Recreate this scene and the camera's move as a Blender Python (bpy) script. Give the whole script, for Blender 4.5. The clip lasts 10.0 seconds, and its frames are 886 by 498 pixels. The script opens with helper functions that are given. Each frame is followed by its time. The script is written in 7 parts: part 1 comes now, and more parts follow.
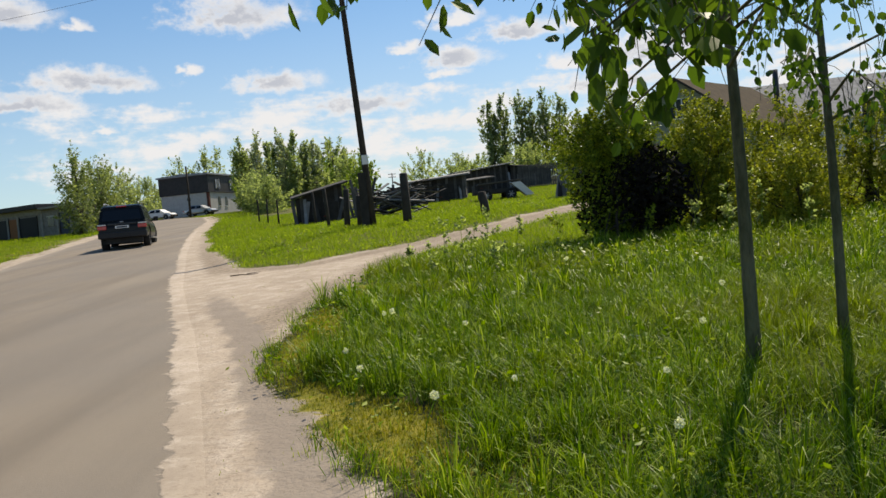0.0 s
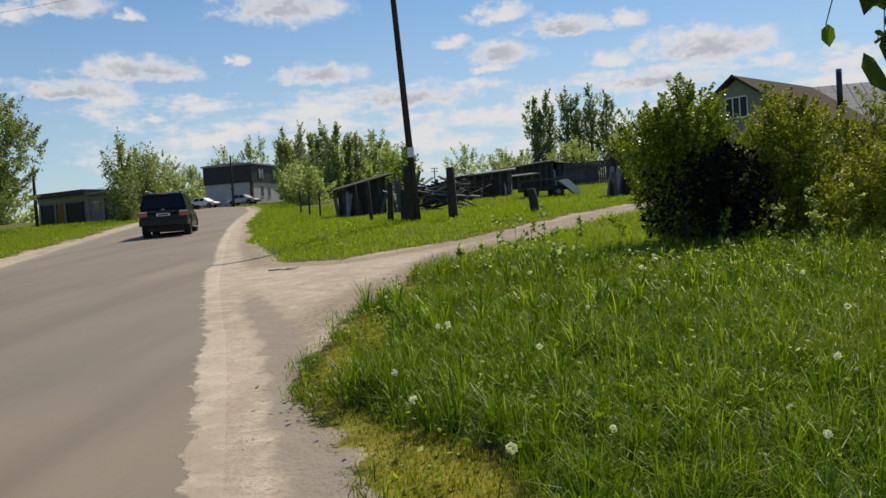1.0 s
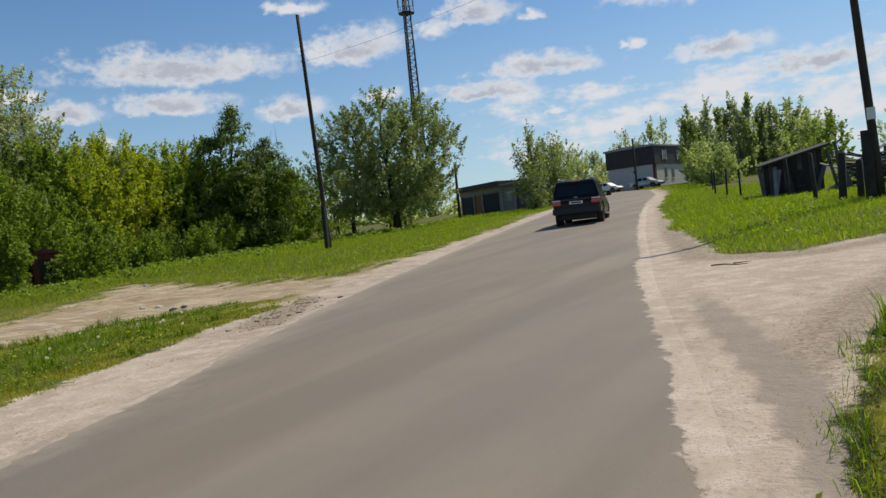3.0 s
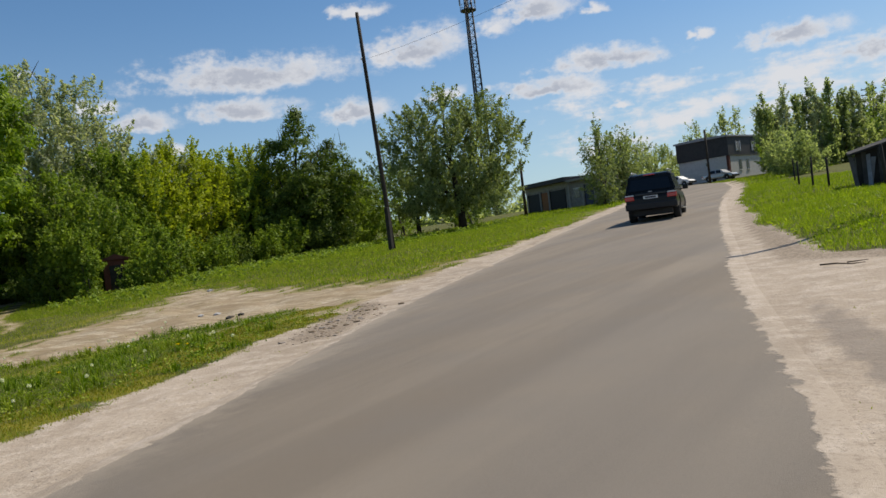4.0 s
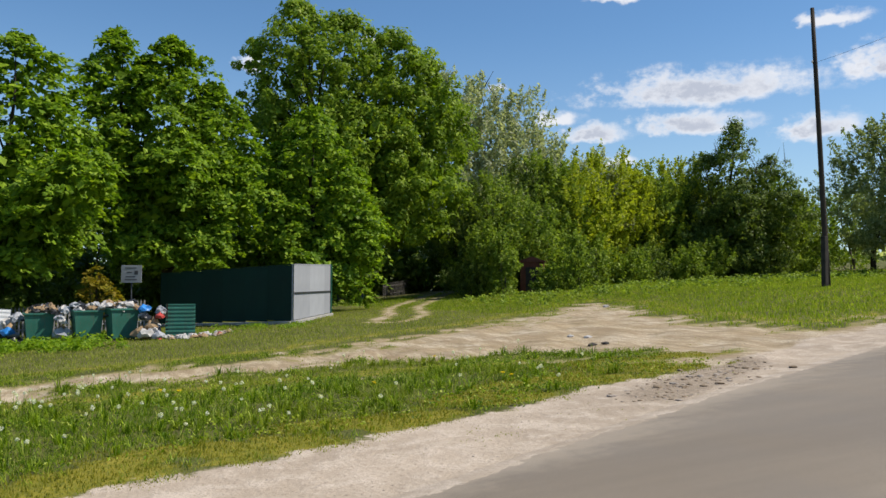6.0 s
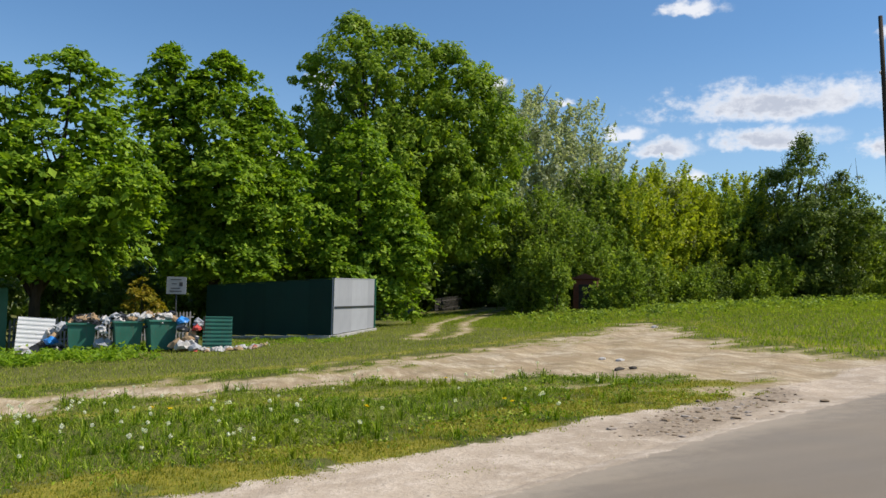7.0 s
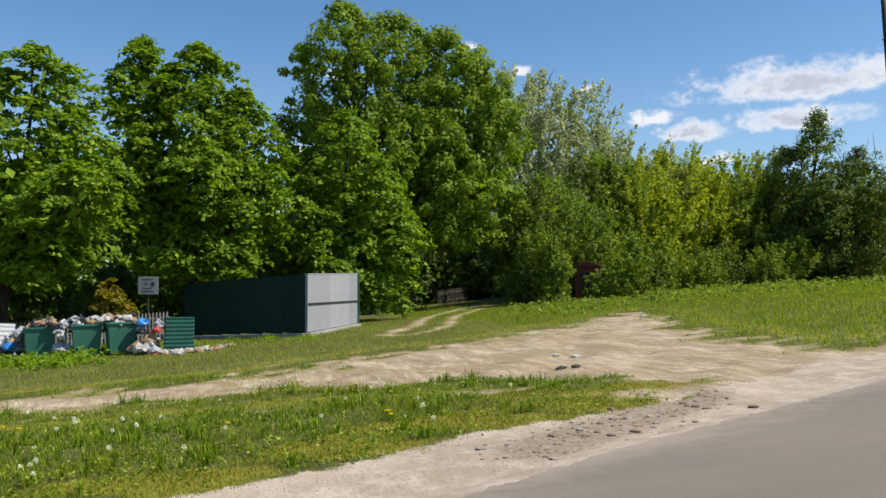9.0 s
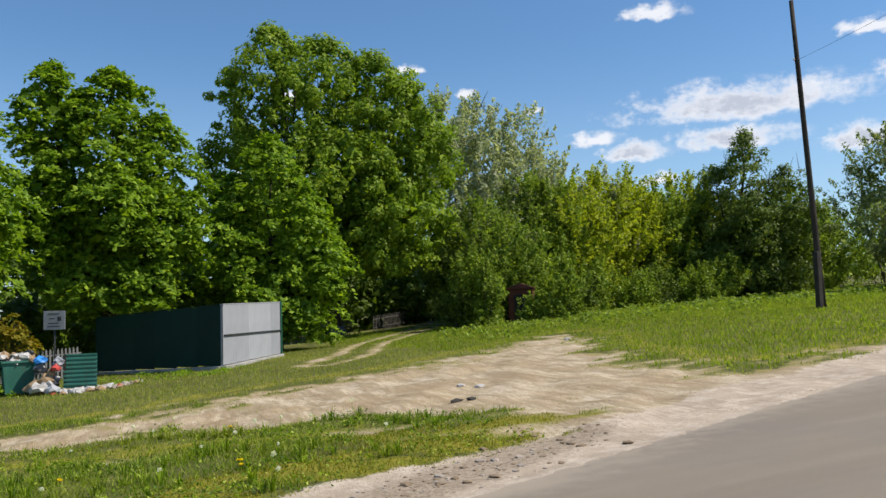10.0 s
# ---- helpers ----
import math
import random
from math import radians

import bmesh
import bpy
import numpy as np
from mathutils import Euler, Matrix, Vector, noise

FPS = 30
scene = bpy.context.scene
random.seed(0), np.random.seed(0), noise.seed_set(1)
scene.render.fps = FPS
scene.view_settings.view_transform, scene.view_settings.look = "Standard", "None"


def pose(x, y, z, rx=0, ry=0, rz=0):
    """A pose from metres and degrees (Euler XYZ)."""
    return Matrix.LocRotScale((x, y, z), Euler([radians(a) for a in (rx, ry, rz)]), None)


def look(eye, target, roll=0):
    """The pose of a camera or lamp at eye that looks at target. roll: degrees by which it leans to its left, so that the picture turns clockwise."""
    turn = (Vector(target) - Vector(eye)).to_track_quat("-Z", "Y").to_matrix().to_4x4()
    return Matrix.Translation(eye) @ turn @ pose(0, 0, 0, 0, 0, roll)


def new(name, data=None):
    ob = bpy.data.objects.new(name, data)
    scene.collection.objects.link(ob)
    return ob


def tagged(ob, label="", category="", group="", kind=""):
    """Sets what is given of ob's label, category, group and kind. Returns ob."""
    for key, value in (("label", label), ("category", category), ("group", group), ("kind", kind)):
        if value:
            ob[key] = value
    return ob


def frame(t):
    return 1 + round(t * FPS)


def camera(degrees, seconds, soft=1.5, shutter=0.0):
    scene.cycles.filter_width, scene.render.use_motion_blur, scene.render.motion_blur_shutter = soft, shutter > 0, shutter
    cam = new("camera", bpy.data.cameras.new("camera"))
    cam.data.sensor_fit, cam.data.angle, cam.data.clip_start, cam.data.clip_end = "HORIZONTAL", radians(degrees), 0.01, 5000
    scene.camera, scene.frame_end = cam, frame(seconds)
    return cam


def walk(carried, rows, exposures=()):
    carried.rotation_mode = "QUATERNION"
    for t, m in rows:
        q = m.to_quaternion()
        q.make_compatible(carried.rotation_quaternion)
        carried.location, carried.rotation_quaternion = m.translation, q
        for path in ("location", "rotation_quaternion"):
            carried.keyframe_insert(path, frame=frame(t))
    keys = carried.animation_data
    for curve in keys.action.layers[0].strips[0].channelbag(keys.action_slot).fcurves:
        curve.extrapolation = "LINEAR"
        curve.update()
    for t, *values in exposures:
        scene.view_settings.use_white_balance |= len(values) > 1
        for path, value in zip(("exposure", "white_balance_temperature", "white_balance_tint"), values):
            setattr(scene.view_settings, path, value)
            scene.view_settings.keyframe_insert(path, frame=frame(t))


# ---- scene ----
cam = camera(57.9, 10.0)
PATH = [
    (0, (0.008, 0.01, 1.505), (0.009, 2.009, 1.442), -5.4),
    (0.5, (-0.146, 0.47, 1.537), (-0.239, 2.467, 1.467), -4.3),
    (1, (-0.186, 0.974, 1.563), (-0.284, 2.97, 1.496), -3.8),
    (1.5, (-0.38, 1.423, 1.587), (-0.501, 3.418, 1.506), -4.0),
    (2, (-0.64, 1.885, 1.605), (-0.974, 3.856, 1.537), -4.4),
    (2.5, (-0.96, 2.458, 1.669), (-1.683, 4.322, 1.645), -4.0),
    (3, (-1.331, 2.789, 1.725), (-2.357, 4.506, 1.698), -5.7),
    (3.2, (-1.435, 2.851, 1.731), (-2.585, 4.487, 1.702), -4.5),
    (4.3, (-2.161, 4.322, 1.794), (-3.32, 5.952, 1.778), -7.0),
    (4.5, (-2.247, 4.611, 1.811), (-3.427, 6.225, 1.775), -6.3),
    (5, (-2.551, 5.17, 1.899), (-4.187, 6.319, 1.948), -3.3),
    (5.5, (-2.908, 5.76, 1.985), (-4.688, 6.668, 2.066), -0.3),
    (5.7, (-3.004, 6.042, 1.944), (-4.809, 6.898, 2.025), 0.1),
    (6.8, (-3.294, 7.287, 2.046), (-5.143, 8.046, 2.139), 0.6),
    (7, (-3.318, 7.511, 2.035), (-5.201, 8.176, 2.149), 1.2),
    (7.5, (-3.428, 7.999, 2.082), (-5.403, 8.299, 2.182), 1.6),
    (8, (-3.718, 8.635, 2.111), (-5.67, 9.058, 2.213), 0.4),
    (8.5, (-3.825, 9.252, 2.118), (-5.743, 9.813, 2.211), -0.2),
    (9, (-4.001, 9.781, 2.139), (-5.907, 10.381, 2.229), -0.3),
    (9.5, (-4.189, 10.369, 2.185), (-6.048, 11.096, 2.3), -1.0),
    (10, (-4.25, 10.965, 2.254), (-6.11, 11.685, 2.398), -1.7),
]
walk(cam, [(t, look(eye, target, roll)) for t, eye, target, roll in PATH],
     ((0.0, 0.06, 7500, 10), (0.6, -0.12, 7400, 10), (2.0, -0.2, 7150, 10), (3.0, -0.18, 7000, 10), (4.5, -0.2, 7000, 10), (5.1, -0.22, 7000, 10), (5.8, 0.08, 6850, 10), (10.0, 0.18, 6850, 10)))

# ---- light ----
SUN_AZ, SUN_EL = 26.0, 52.0          # degrees clockwise from +y, degrees above the horizon
sun_dir = Vector((math.sin(radians(SUN_AZ)) * math.cos(radians(SUN_EL)),
                  math.cos(radians(SUN_AZ)) * math.cos(radians(SUN_EL)), math.sin(radians(SUN_EL))))
sun = new("sun", bpy.data.lights.new("sun", "SUN"))
sun.data.energy, sun.data.angle, sun.data.color = 5.0, radians(0.53), (1.0, 0.95, 0.86)
sun.matrix_world = look(sun_dir * 50, (0, 0, 0))
scene.view_settings.exposure = 0.0


class Nodes:
    """Short writing for shader nodes."""
    def __init__(self, tree):
        self.t = tree
        tree.nodes.clear()

    def put(self, kind, ins=None, **props):
        n = self.t.nodes.new(kind)
        for k, v in props.items():
            if k == "ramp":
                e = n.color_ramp.elements
                while len(e) < len(v):
                    e.new(0.5)
                for el, (p, c) in zip(e, v):
                    el.position, el.color = p, (c if len(c) == 4 else (*c, 1))
            elif k == "operation":
                n.operation = v
            elif k == "data_type":
                n.data_type = v
            elif k == "blend_type":
                n.blend_type = v
            elif k == "attribute_name":
                n.attribute_name = v
            elif k == "clamp":
                n.use_clamp = v
            elif k == "interpolation_type":
                n.interpolation_type = v
            elif k == "feature":
                n.feature = v
            elif k == "wave_type":
                n.wave_type = v
            elif k == "bands_direction":
                n.bands_direction = v
        for key, v in (ins or {}).items():
            sock = n.inputs[key]
            if isinstance(v, bpy.types.NodeSocket):
                self.t.links.new(v, sock)
            else:
                sock.default_value = v
        return n

    def math(self, op, a, b=0.0, c=0.0, clamp=False):
        return self.put("ShaderNodeMath", {0: a, 1: b, 2: c}, operation=op, clamp=clamp).outputs[0]

    def step(self, v, lo, hi):
        return self.put("ShaderNodeMapRange", {0: v, 1: lo, 2: hi, 3: 0.0, 4: 1.0}, interpolation_type="SMOOTHSTEP").outputs[0]

    def mix(self, f, a, b, blend="MIX"):
        n = self.put("ShaderNodeMix", None, data_type="RGBA", blend_type=blend)
        for i, v in ((0, f), (6, a), (7, b)):
            if isinstance(v, bpy.types.NodeSocket):
                self.t.links.new(v, n.inputs[i])
            else:
                n.inputs[i].default_value = v if i == 0 or len(v) == 4 else (*v, 1)
        return n.outputs[2]

    def noise(self, vec, scale, detail=4.0, rough=0.55):
        return self.put("ShaderNodeTexNoise", {"Vector": vec, "Scale": scale, "Detail": detail, "Roughness": rough}).outputs[0]

    def ramp(self, f, *stops):
        return self.put("ShaderNodeValToRGB", {0: f}, ramp=stops).outputs[0]


# Sky: clear blue above, paler at the horizon, with fair-weather cumulus.
world = bpy.data.worlds.new("sky")
scene.world = world
world.use_nodes = True
W = Nodes(world.node_tree)
sky = W.put("ShaderNodeTexSky")
sky.sky_type, sky.sun_disc = "NISHITA", False
sky.sun_elevation, sky.sun_rotation = radians(SUN_EL), radians(SUN_AZ)
sky.air_density, sky.dust_density, sky.ozone_density = 1.0, 0.2, 3.0
tex = W.put("ShaderNodeTexCoord").outputs["Generated"]
sep = W.put("ShaderNodeSeparateXYZ", {0: tex})
az = W.math("MULTIPLY", W.math("ARCTAN2", sep.outputs[0], sep.outputs[1]), 180 / math.pi)
el = W.math("MULTIPLY", W.math("ARCSINE", sep.outputs[2]), 180 / math.pi)
azel = W.put("ShaderNodeCombineXYZ", {0: W.math("MULTIPLY", az, 1.15), 1: W.math("MULTIPLY", el, 1.6), 2: 0.0}).outputs[0]
n_big = W.noise(azel, 0.30, 5.0, 0.6)
n_fine = W.noise(azel, 1.1, 4.0, 0.6)
# each cloud: azimuth, elevation of its thickest part, half width, height above it (degrees)
CUMULUS = [
    (-48.0, 12.8, 7.9, 1.75), (-48.5, 10.6, 4.4, 1.1), (-35.6, 13.6, 3.6, 1.9), (-22.4, 11.1, 5.2, 1.2), (-26.7, 9.8, 4.6, 0.95),
    (-12.8, 15.1, 4.6, 1.9), (-10.5, 10.6, 3.4, 1.15), (-4.7, 8.8, 5.2, 1.25), (2.0, 11.3, 3.0, 1.1), (6.7, 12.7, 3.4, 1.0),
    (16.3, 10.3, 5.4, 1.7), (13.2, 8.5, 4.8, 1.1), (-26.9, 15.2, 2.9, 1.3), (-40.4, 9.8, 2.8, 1.35), (-55.1, 10.2, 2.6, 1.0)]
WISPS = [
    (-30.2, 14.3, 1.8, 0.95), (-23.0, 14.6, 1.0, 0.6), (-34.2, 10.4, 1.7, 0.8), (-16.3, 11.7, 0.9, 0.5), (-11.2, 8.2, 2.1, 0.65),
    (-1.3, 12.4, 1.5, 0.55), (2.7, 13.9, 2.6, 1.0), (9.8, 10.3, 1.8, 0.9), (2.4, 7.0, 1.6, 0.55), (1.5, 10.4, 1.5, 0.5),
    (11.0, 12.8, 1.6, 1.0), (-21.8, 8.0, 0.8, 0.4), (-15.4, 7.2, 1.8, 0.65), (-53.6, 8.2, 1.4, 0.65), (-39.6, 16.6, 2.4, 0.7),
    (-57.6, 11.2, 1.8, 0.8), (-67.0, 14.9, 0.9, 0.5), (-79.6, 14.6, 1.2, 0.8), (-53.0, 19.4, 2.2, 0.8), (-70.8, 16.8, 0.9, 0.4), (-62.2, 13.5, 0.9, 0.35), (-82.7, 9.4, 0.7, 0.7)]
flat_p = W.put("ShaderNodeCombineXYZ", {0: az, 1: el, 2: 0.0}).outputs[0]
stir = W.put("ShaderNodeTexNoise", {"Vector": azel, "Scale": 0.55, "Detail": 3.0, "Roughness": 0.6}).outputs["Color"]
stir = W.put("ShaderNodeVectorMath", {0: stir, 1: (0.5, 0.5, 0.5)}, operation="SUBTRACT").outputs[0]
flat_p = W.put("ShaderNodeVectorMath", {0: stir, 1: (3.0, 1.1, 0.0), 2: flat_p}, operation="MULTIPLY_ADD").outputs[0]


def nearest(clouds):
    """Distance from the middle of the nearest cloud, in its own half widths; flatter below than above."""
    best = None
    for a0, e0, hw, hh in clouds:
        v = W.put("ShaderNodeVectorMath", {0: flat_p, 1: (1 / hw, 1 / hh, 0.0), 2: (-a0 / hw, -e0 / hh, 0.0)}, operation="MULTIPLY_ADD").outputs[0]
        w = W.put("ShaderNodeVectorMath", {0: v, 1: (1.0, -1.9, 0.0)}, operation="MULTIPLY").outputs[0]
        v = W.put("ShaderNodeVectorMath", {0: v, 1: w}, operation="MAXIMUM").outputs[0]
        d = W.put("ShaderNodeVectorMath", {0: v}, operation="LENGTH").outputs["Value"]
        best = d if best is None else W.math("MINIMUM", best, d)
    return best


d_cum, d_wisp = nearest(CUMULUS), nearest(WISPS)
dens = W.math("SUBTRACT", 1.0, W.math("MINIMUM", d_cum, d_wisp))
low = W.math("SUBTRACT", 0.75, d_cum)
# hazy small clouds low over the horizon, and scattered ones outside the clear bands
low_band = W.math("MULTIPLY", W.step(el, 1.5, 4.0), W.math("SUBTRACT", 1.0, W.step(el, 9.0, 12.5)))
azn = W.put("ShaderNodeCombineXYZ", {0: W.math("MULTIPLY", az, 0.55), 1: W.math("MULTIPLY", el, 2.2), 2: 3.0}).outputs[0]
n_low = W.noise(azn, 0.30, 5.0, 0.55)
east = W.step(az, -50.0, -20.0)
lowm = W.math("MULTIPLY", low_band, east)
lowd = W.math("ADD", W.math("MULTIPLY", lowm, W.math("MULTIPLY_ADD", n_low, 3.6, -1.6)), W.math("MULTIPLY_ADD", lowm, 2.5, -2.5))
out_of_view = W.math("MAXIMUM", W.step(el, 24.0, 32.0), W.math("MAXIMUM", W.step(az, 28.0, 40.0), W.math("SUBTRACT", 1.0, W.step(az, -135.0, -112.0))))
highd = W.math("ADD", W.math("MULTIPLY", out_of_view, W.math("MULTIPLY_ADD", n_low, 3.0, -2.3)), W.math("MULTIPLY_ADD", out_of_view, 2.5, -2.5))
dens = W.math("MAXIMUM", dens, W.math("MAXIMUM", lowd, highd))
near = W.step(dens, -0.8, 0.1)
dens = W.math("ADD", dens, W.math("MULTIPLY", near, W.math("MULTIPLY_ADD", n_big, 2.0, -1.0)))
dens = W.math("ADD", dens, W.math("MULTIPLY", near, W.math("MULTIPLY_ADD", n_fine, 1.0, -0.5)))
mask = W.step(dens, -0.22, 0.66)
grey = W.math("MULTIPLY", W.math("ADD", W.math("MULTIPLY_ADD", low, 1.5, 0.1), W.math("MULTIPLY_ADD", n_fine, 2.0, -1.0)), W.step(dens, 0.15, 0.8), clamp=True)
white = W.mix(grey, (7.9, 8.3, 9.2), (4.9, 5.4, 6.6))
haze = W.math("MULTIPLY", W.math("SUBTRACT", 1.0, W.step(el, -1.0, 19.0)), W.math("MULTIPLY_ADD", W.step(az, -55.0, 5.0), 0.75, 0.6))
deep = W.mix(1.0, sky.outputs[0], (0.79, 1.08, 1.28), "MULTIPLY")
blue = W.mix(W.math("MULTIPLY", haze, 0.52), deep, (6.0, 6.9, 8.0))
col = W.mix(W.math("MULTIPLY", mask, 0.94), blue, white)
bg = W.put("ShaderNodeBackground", {"Color": col, "Strength": 0.1})
W.put("ShaderNodeOutputWorld", {"Surface": bg.outputs[0]})

# ---- materials ----
def material(name):
    m = bpy.data.materials.new(name)
    m.use_nodes = True
    n = Nodes(m.node_tree)
    return m, n


def finish(n, shader, bump=None, dist=0.02, strength=0.6):
    if bump is not None:
        b = n.put("ShaderNodeBump", {"Height": bump, "Distance": dist, "Strength": strength})
        n.t.links.new(b.outputs[0], shader.inputs["Normal"])
    n.put("ShaderNodeOutputMaterial", {"Surface": shader.outputs[0]})


def obj(n):
    return n.put("ShaderNodeTexCoord").outputs["Object"]


def worn(name, c1, c2, rough=0.7, metal=0.0, scale=3.0, bump=0.3, dirt=(0.12, 0.09, 0.06), dirt_amount=0.3, spec=0.4, streak=0.0):
    """Two-scale worn surface: broad fading, fine grain, dirt spots."""
    m, n = material(name)
    p = obj(n)
    a = n.noise(p, scale, 5.0)
    f = n.noise(p, scale * 14, 4.0, 0.65)
    c = n.mix(n.step(a, 0.3, 0.7), c1, c2)
    c = n.mix(n.math("MULTIPLY", n.step(f, 0.52, 0.72), dirt_amount), c, dirt)
    if streak:
        mp = n.put("ShaderNodeMapping", {0: p, 3: (9.0, 9.0, 0.6)})
        s = n.noise(mp.outputs[0], 1.5, 4.0, 0.6)
        c = n.mix(n.math("MULTIPLY", n.step(s, 0.5, 0.75), streak), c, dirt)
    rnd = n.put("ShaderNodeObjectInfo").outputs["Random"]
    c = n.mix(0.25, c, n.ramp(rnd, (0, (0.3, 0.3, 0.3)), (1, (0.8, 0.8, 0.8))), "OVERLAY")
    s = n.put("ShaderNodeBsdfPrincipled", {"Base Color": c, "Roughness": n.math("MULTIPLY_ADD", f, 0.25, rough - 0.12), "Metallic": metal, "Specular IOR Level": spec})
    finish(n, s, n.math("ADD", f, n.math("MULTIPLY", a, 0.5)), 0.01, bump)
    return m


def leaf(name, c1, c2, c3, trans=0.38, rough=0.5):
    """Leaves: every blade has its own tint, light shines through."""
    m, n = material(name)
    r = n.put("ShaderNodeNewGeometry").outputs["Random Per Island"]
    c = n.ramp(r, (0.0, c1), (0.55, c2), (1.0, c3))
    big = n.noise(obj(n), 0.8, 4.0, 0.6)
    c = n.mix(n.math("MULTIPLY", n.step(big, 0.35, 0.7), 0.35), c, n.mix(0.5, c, c3))
    s = n.put("ShaderNodeBsdfPrincipled", {"Base Color": c, "Roughness": rough, "Specular IOR Level": 0.12})
    tcol = n.mix(0.6, c, n.mix(1.0, c, (1.9, 2.0, 0.55), "MULTIPLY"))
    t = n.put("ShaderNodeBsdfTranslucent", {"Color": tcol})
    mx = n.put("ShaderNodeMixShader", {0: trans, 1: s.outputs[0], 2: t.outputs[0]})
    n.put("ShaderNodeOutputMaterial", {"Surface": mx.outputs[0]})
    return m


def bark(name, c1, c2, scale=6.0):
    m, n = material(name)
    mp = n.put("ShaderNodeMapping", {0: obj(n), 3: (1.0, 1.0, 0.22)})
    a = n.noise(mp.outputs[0], scale, 6.0, 0.65)
    b = n.noise(mp.outputs[0], scale * 7, 4.0, 0.6)
    c = n.mix(n.step(a, 0.35, 0.65), c1, c2)
    c = n.mix(n.math("MULTIPLY", n.step(b, 0.5, 0.8), 0.5), c, (0.03, 0.025, 0.02))
    s = n.put("ShaderNodeBsdfPrincipled", {"Base Color": c, "Roughness": 0.9, "Specular IOR Level": 0.2})
    finish(n, s, n.math("ADD", a, b), 0.03, 0.8)
    return m


def plain(name, c, rough=0.5, metal=0.0, spec=0.5, coat=0.0):
    m, n = material(name)
    f = n.noise(obj(n), 30.0, 4.0)
    a = n.noise(obj(n), 2.0, 3.0)
    col = n.mix(n.math("MULTIPLY", n.step(a, 0.3, 0.75), 0.25), c, tuple(v * 0.7 for v in c))
    s = n.put("ShaderNodeBsdfPrincipled", {"Base Color": col, "Roughness": n.math("MULTIPLY_ADD", f, 0.2, rough - 0.1), "Metallic": metal, "Specular IOR Level": spec, "Coat Weight": coat})
    finish(n, s)
    return m


def sand_colour(n, p):
    """Pale roadside sand: damp and dry patches, dark grit, small pebbles."""
    n1, n2, n3 = n.noise(p, 0.55, 5.0), n.noise(p, 3.2, 6.0, 0.62), n.noise(p, 22.0, 4.0, 0.7)
    n4 = n.noise(p, 95.0, 2.0, 0.6)
    c = n.mix(n.step(n1, 0.3, 0.7), (0.46, 0.375, 0.29), (0.36, 0.29, 0.22))
    c = n.mix(n.math("MULTIPLY", n.step(n2, 0.42, 0.68), 0.7), c, (0.6, 0.505, 0.41))
    c = n.mix(n.math("MULTIPLY", n.step(n3, 0.52, 0.7), 0.6), c, (0.25, 0.195, 0.145))
    pebble = n.put("ShaderNodeTexVoronoi", {"Vector": p, "Scale": 42.0, "Randomness": 1.0})
    spot = n.math("MULTIPLY", n.step(pebble.outputs["Distance"], 0.34, 0.2), n.step(n2, 0.46, 0.6))
    c = n.mix(n.math("MULTIPLY", spot, 0.6), c, n.mix(n4, (0.13, 0.11, 0.095), (0.34, 0.29, 0.24)))
    return n.mix(n.math("MULTIPLY", n.math("MULTIPLY", n.step(n4, 0.58, 0.75), n.step(n2, 0.48, 0.62)), 0.55), c, (0.17, 0.15, 0.13))


# ground: sand, trodden dirt, moss and soil under grass, by masks laid on the sheet
M_GROUND, n = material("ground")
p = obj(n)
sand = n.put("ShaderNodeAttribute", attribute_name="sand").outputs["Fac"]
dirt = n.put("ShaderNodeAttribute", attribute_name="dirt").outputs["Fac"]
moss = n.put("ShaderNodeAttribute", attribute_name="moss").outputs["Fac"]
n1, n2, n3 = n.noise(p, 0.55, 5.0), n.noise(p, 3.2, 6.0, 0.62), n.noise(p, 22.0, 4.0, 0.7)
n4 = n.noise(p, 95.0, 2.0, 0.6)
edge = n.math("MULTIPLY_ADD", n2, 0.9, -0.45)
edge = n.math("ADD", edge, n.math("MULTIPLY_ADD", n3, 0.5, -0.25))
soil = n.mix(n.step(n1, 0.35, 0.7), (0.1, 0.105, 0.028), (0.16, 0.165, 0.04))
soil = n.mix(n.step(n3, 0.4, 0.75), soil, (0.05, 0.048, 0.02))
# shade between the tall blades is put into this near-black soil colour
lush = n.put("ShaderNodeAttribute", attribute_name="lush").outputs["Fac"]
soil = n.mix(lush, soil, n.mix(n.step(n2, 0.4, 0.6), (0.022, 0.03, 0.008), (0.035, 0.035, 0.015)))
mossc = n.mix(n.step(n2, 0.35, 0.7), (0.17, 0.165, 0.02), (0.28, 0.235, 0.034))
mossc = n.mix(n.step(n3, 0.45, 0.7), mossc, (0.09, 0.11, 0.018))
sandc = sand_colour(n, p)
dirtc = n.mix(n.step(n2, 0.35, 0.65), (0.47, 0.37, 0.24), (0.38, 0.29, 0.18))
dirtc = n.mix(n.math("MULTIPLY", n.step(n1, 0.34, 0.58), 0.7), dirtc, (0.58, 0.49, 0.37))
dirtc = n.mix(n.math("MULTIPLY", n.step(n3, 0.47, 0.68), 0.7), dirtc, (0.17, 0.13, 0.08))
dirtc = n.mix(n.math("MULTIPLY", n.step(n4, 0.5, 0.7), 0.5), dirtc, (0.2, 0.155, 0.1))
streak = n.noise(n.put("ShaderNodeMapping", {0: p, 2: (0, 0, radians(38)), 3: (0.5, 3.2, 1.0)}).outputs[0], 1.2, 5.0, 0.65)
dirtc = n.mix(n.math("MULTIPLY", n.step(streak, 0.44, 0.6), 0.75), dirtc, (0.27, 0.205, 0.125))
n5 = n.noise(n.put("ShaderNodeMapping", {0: p, 2: (0, 0, radians(20)), 3: (1.0, 2.0, 1.0)}).outputs[0], 0.9, 9.0, 0.74)
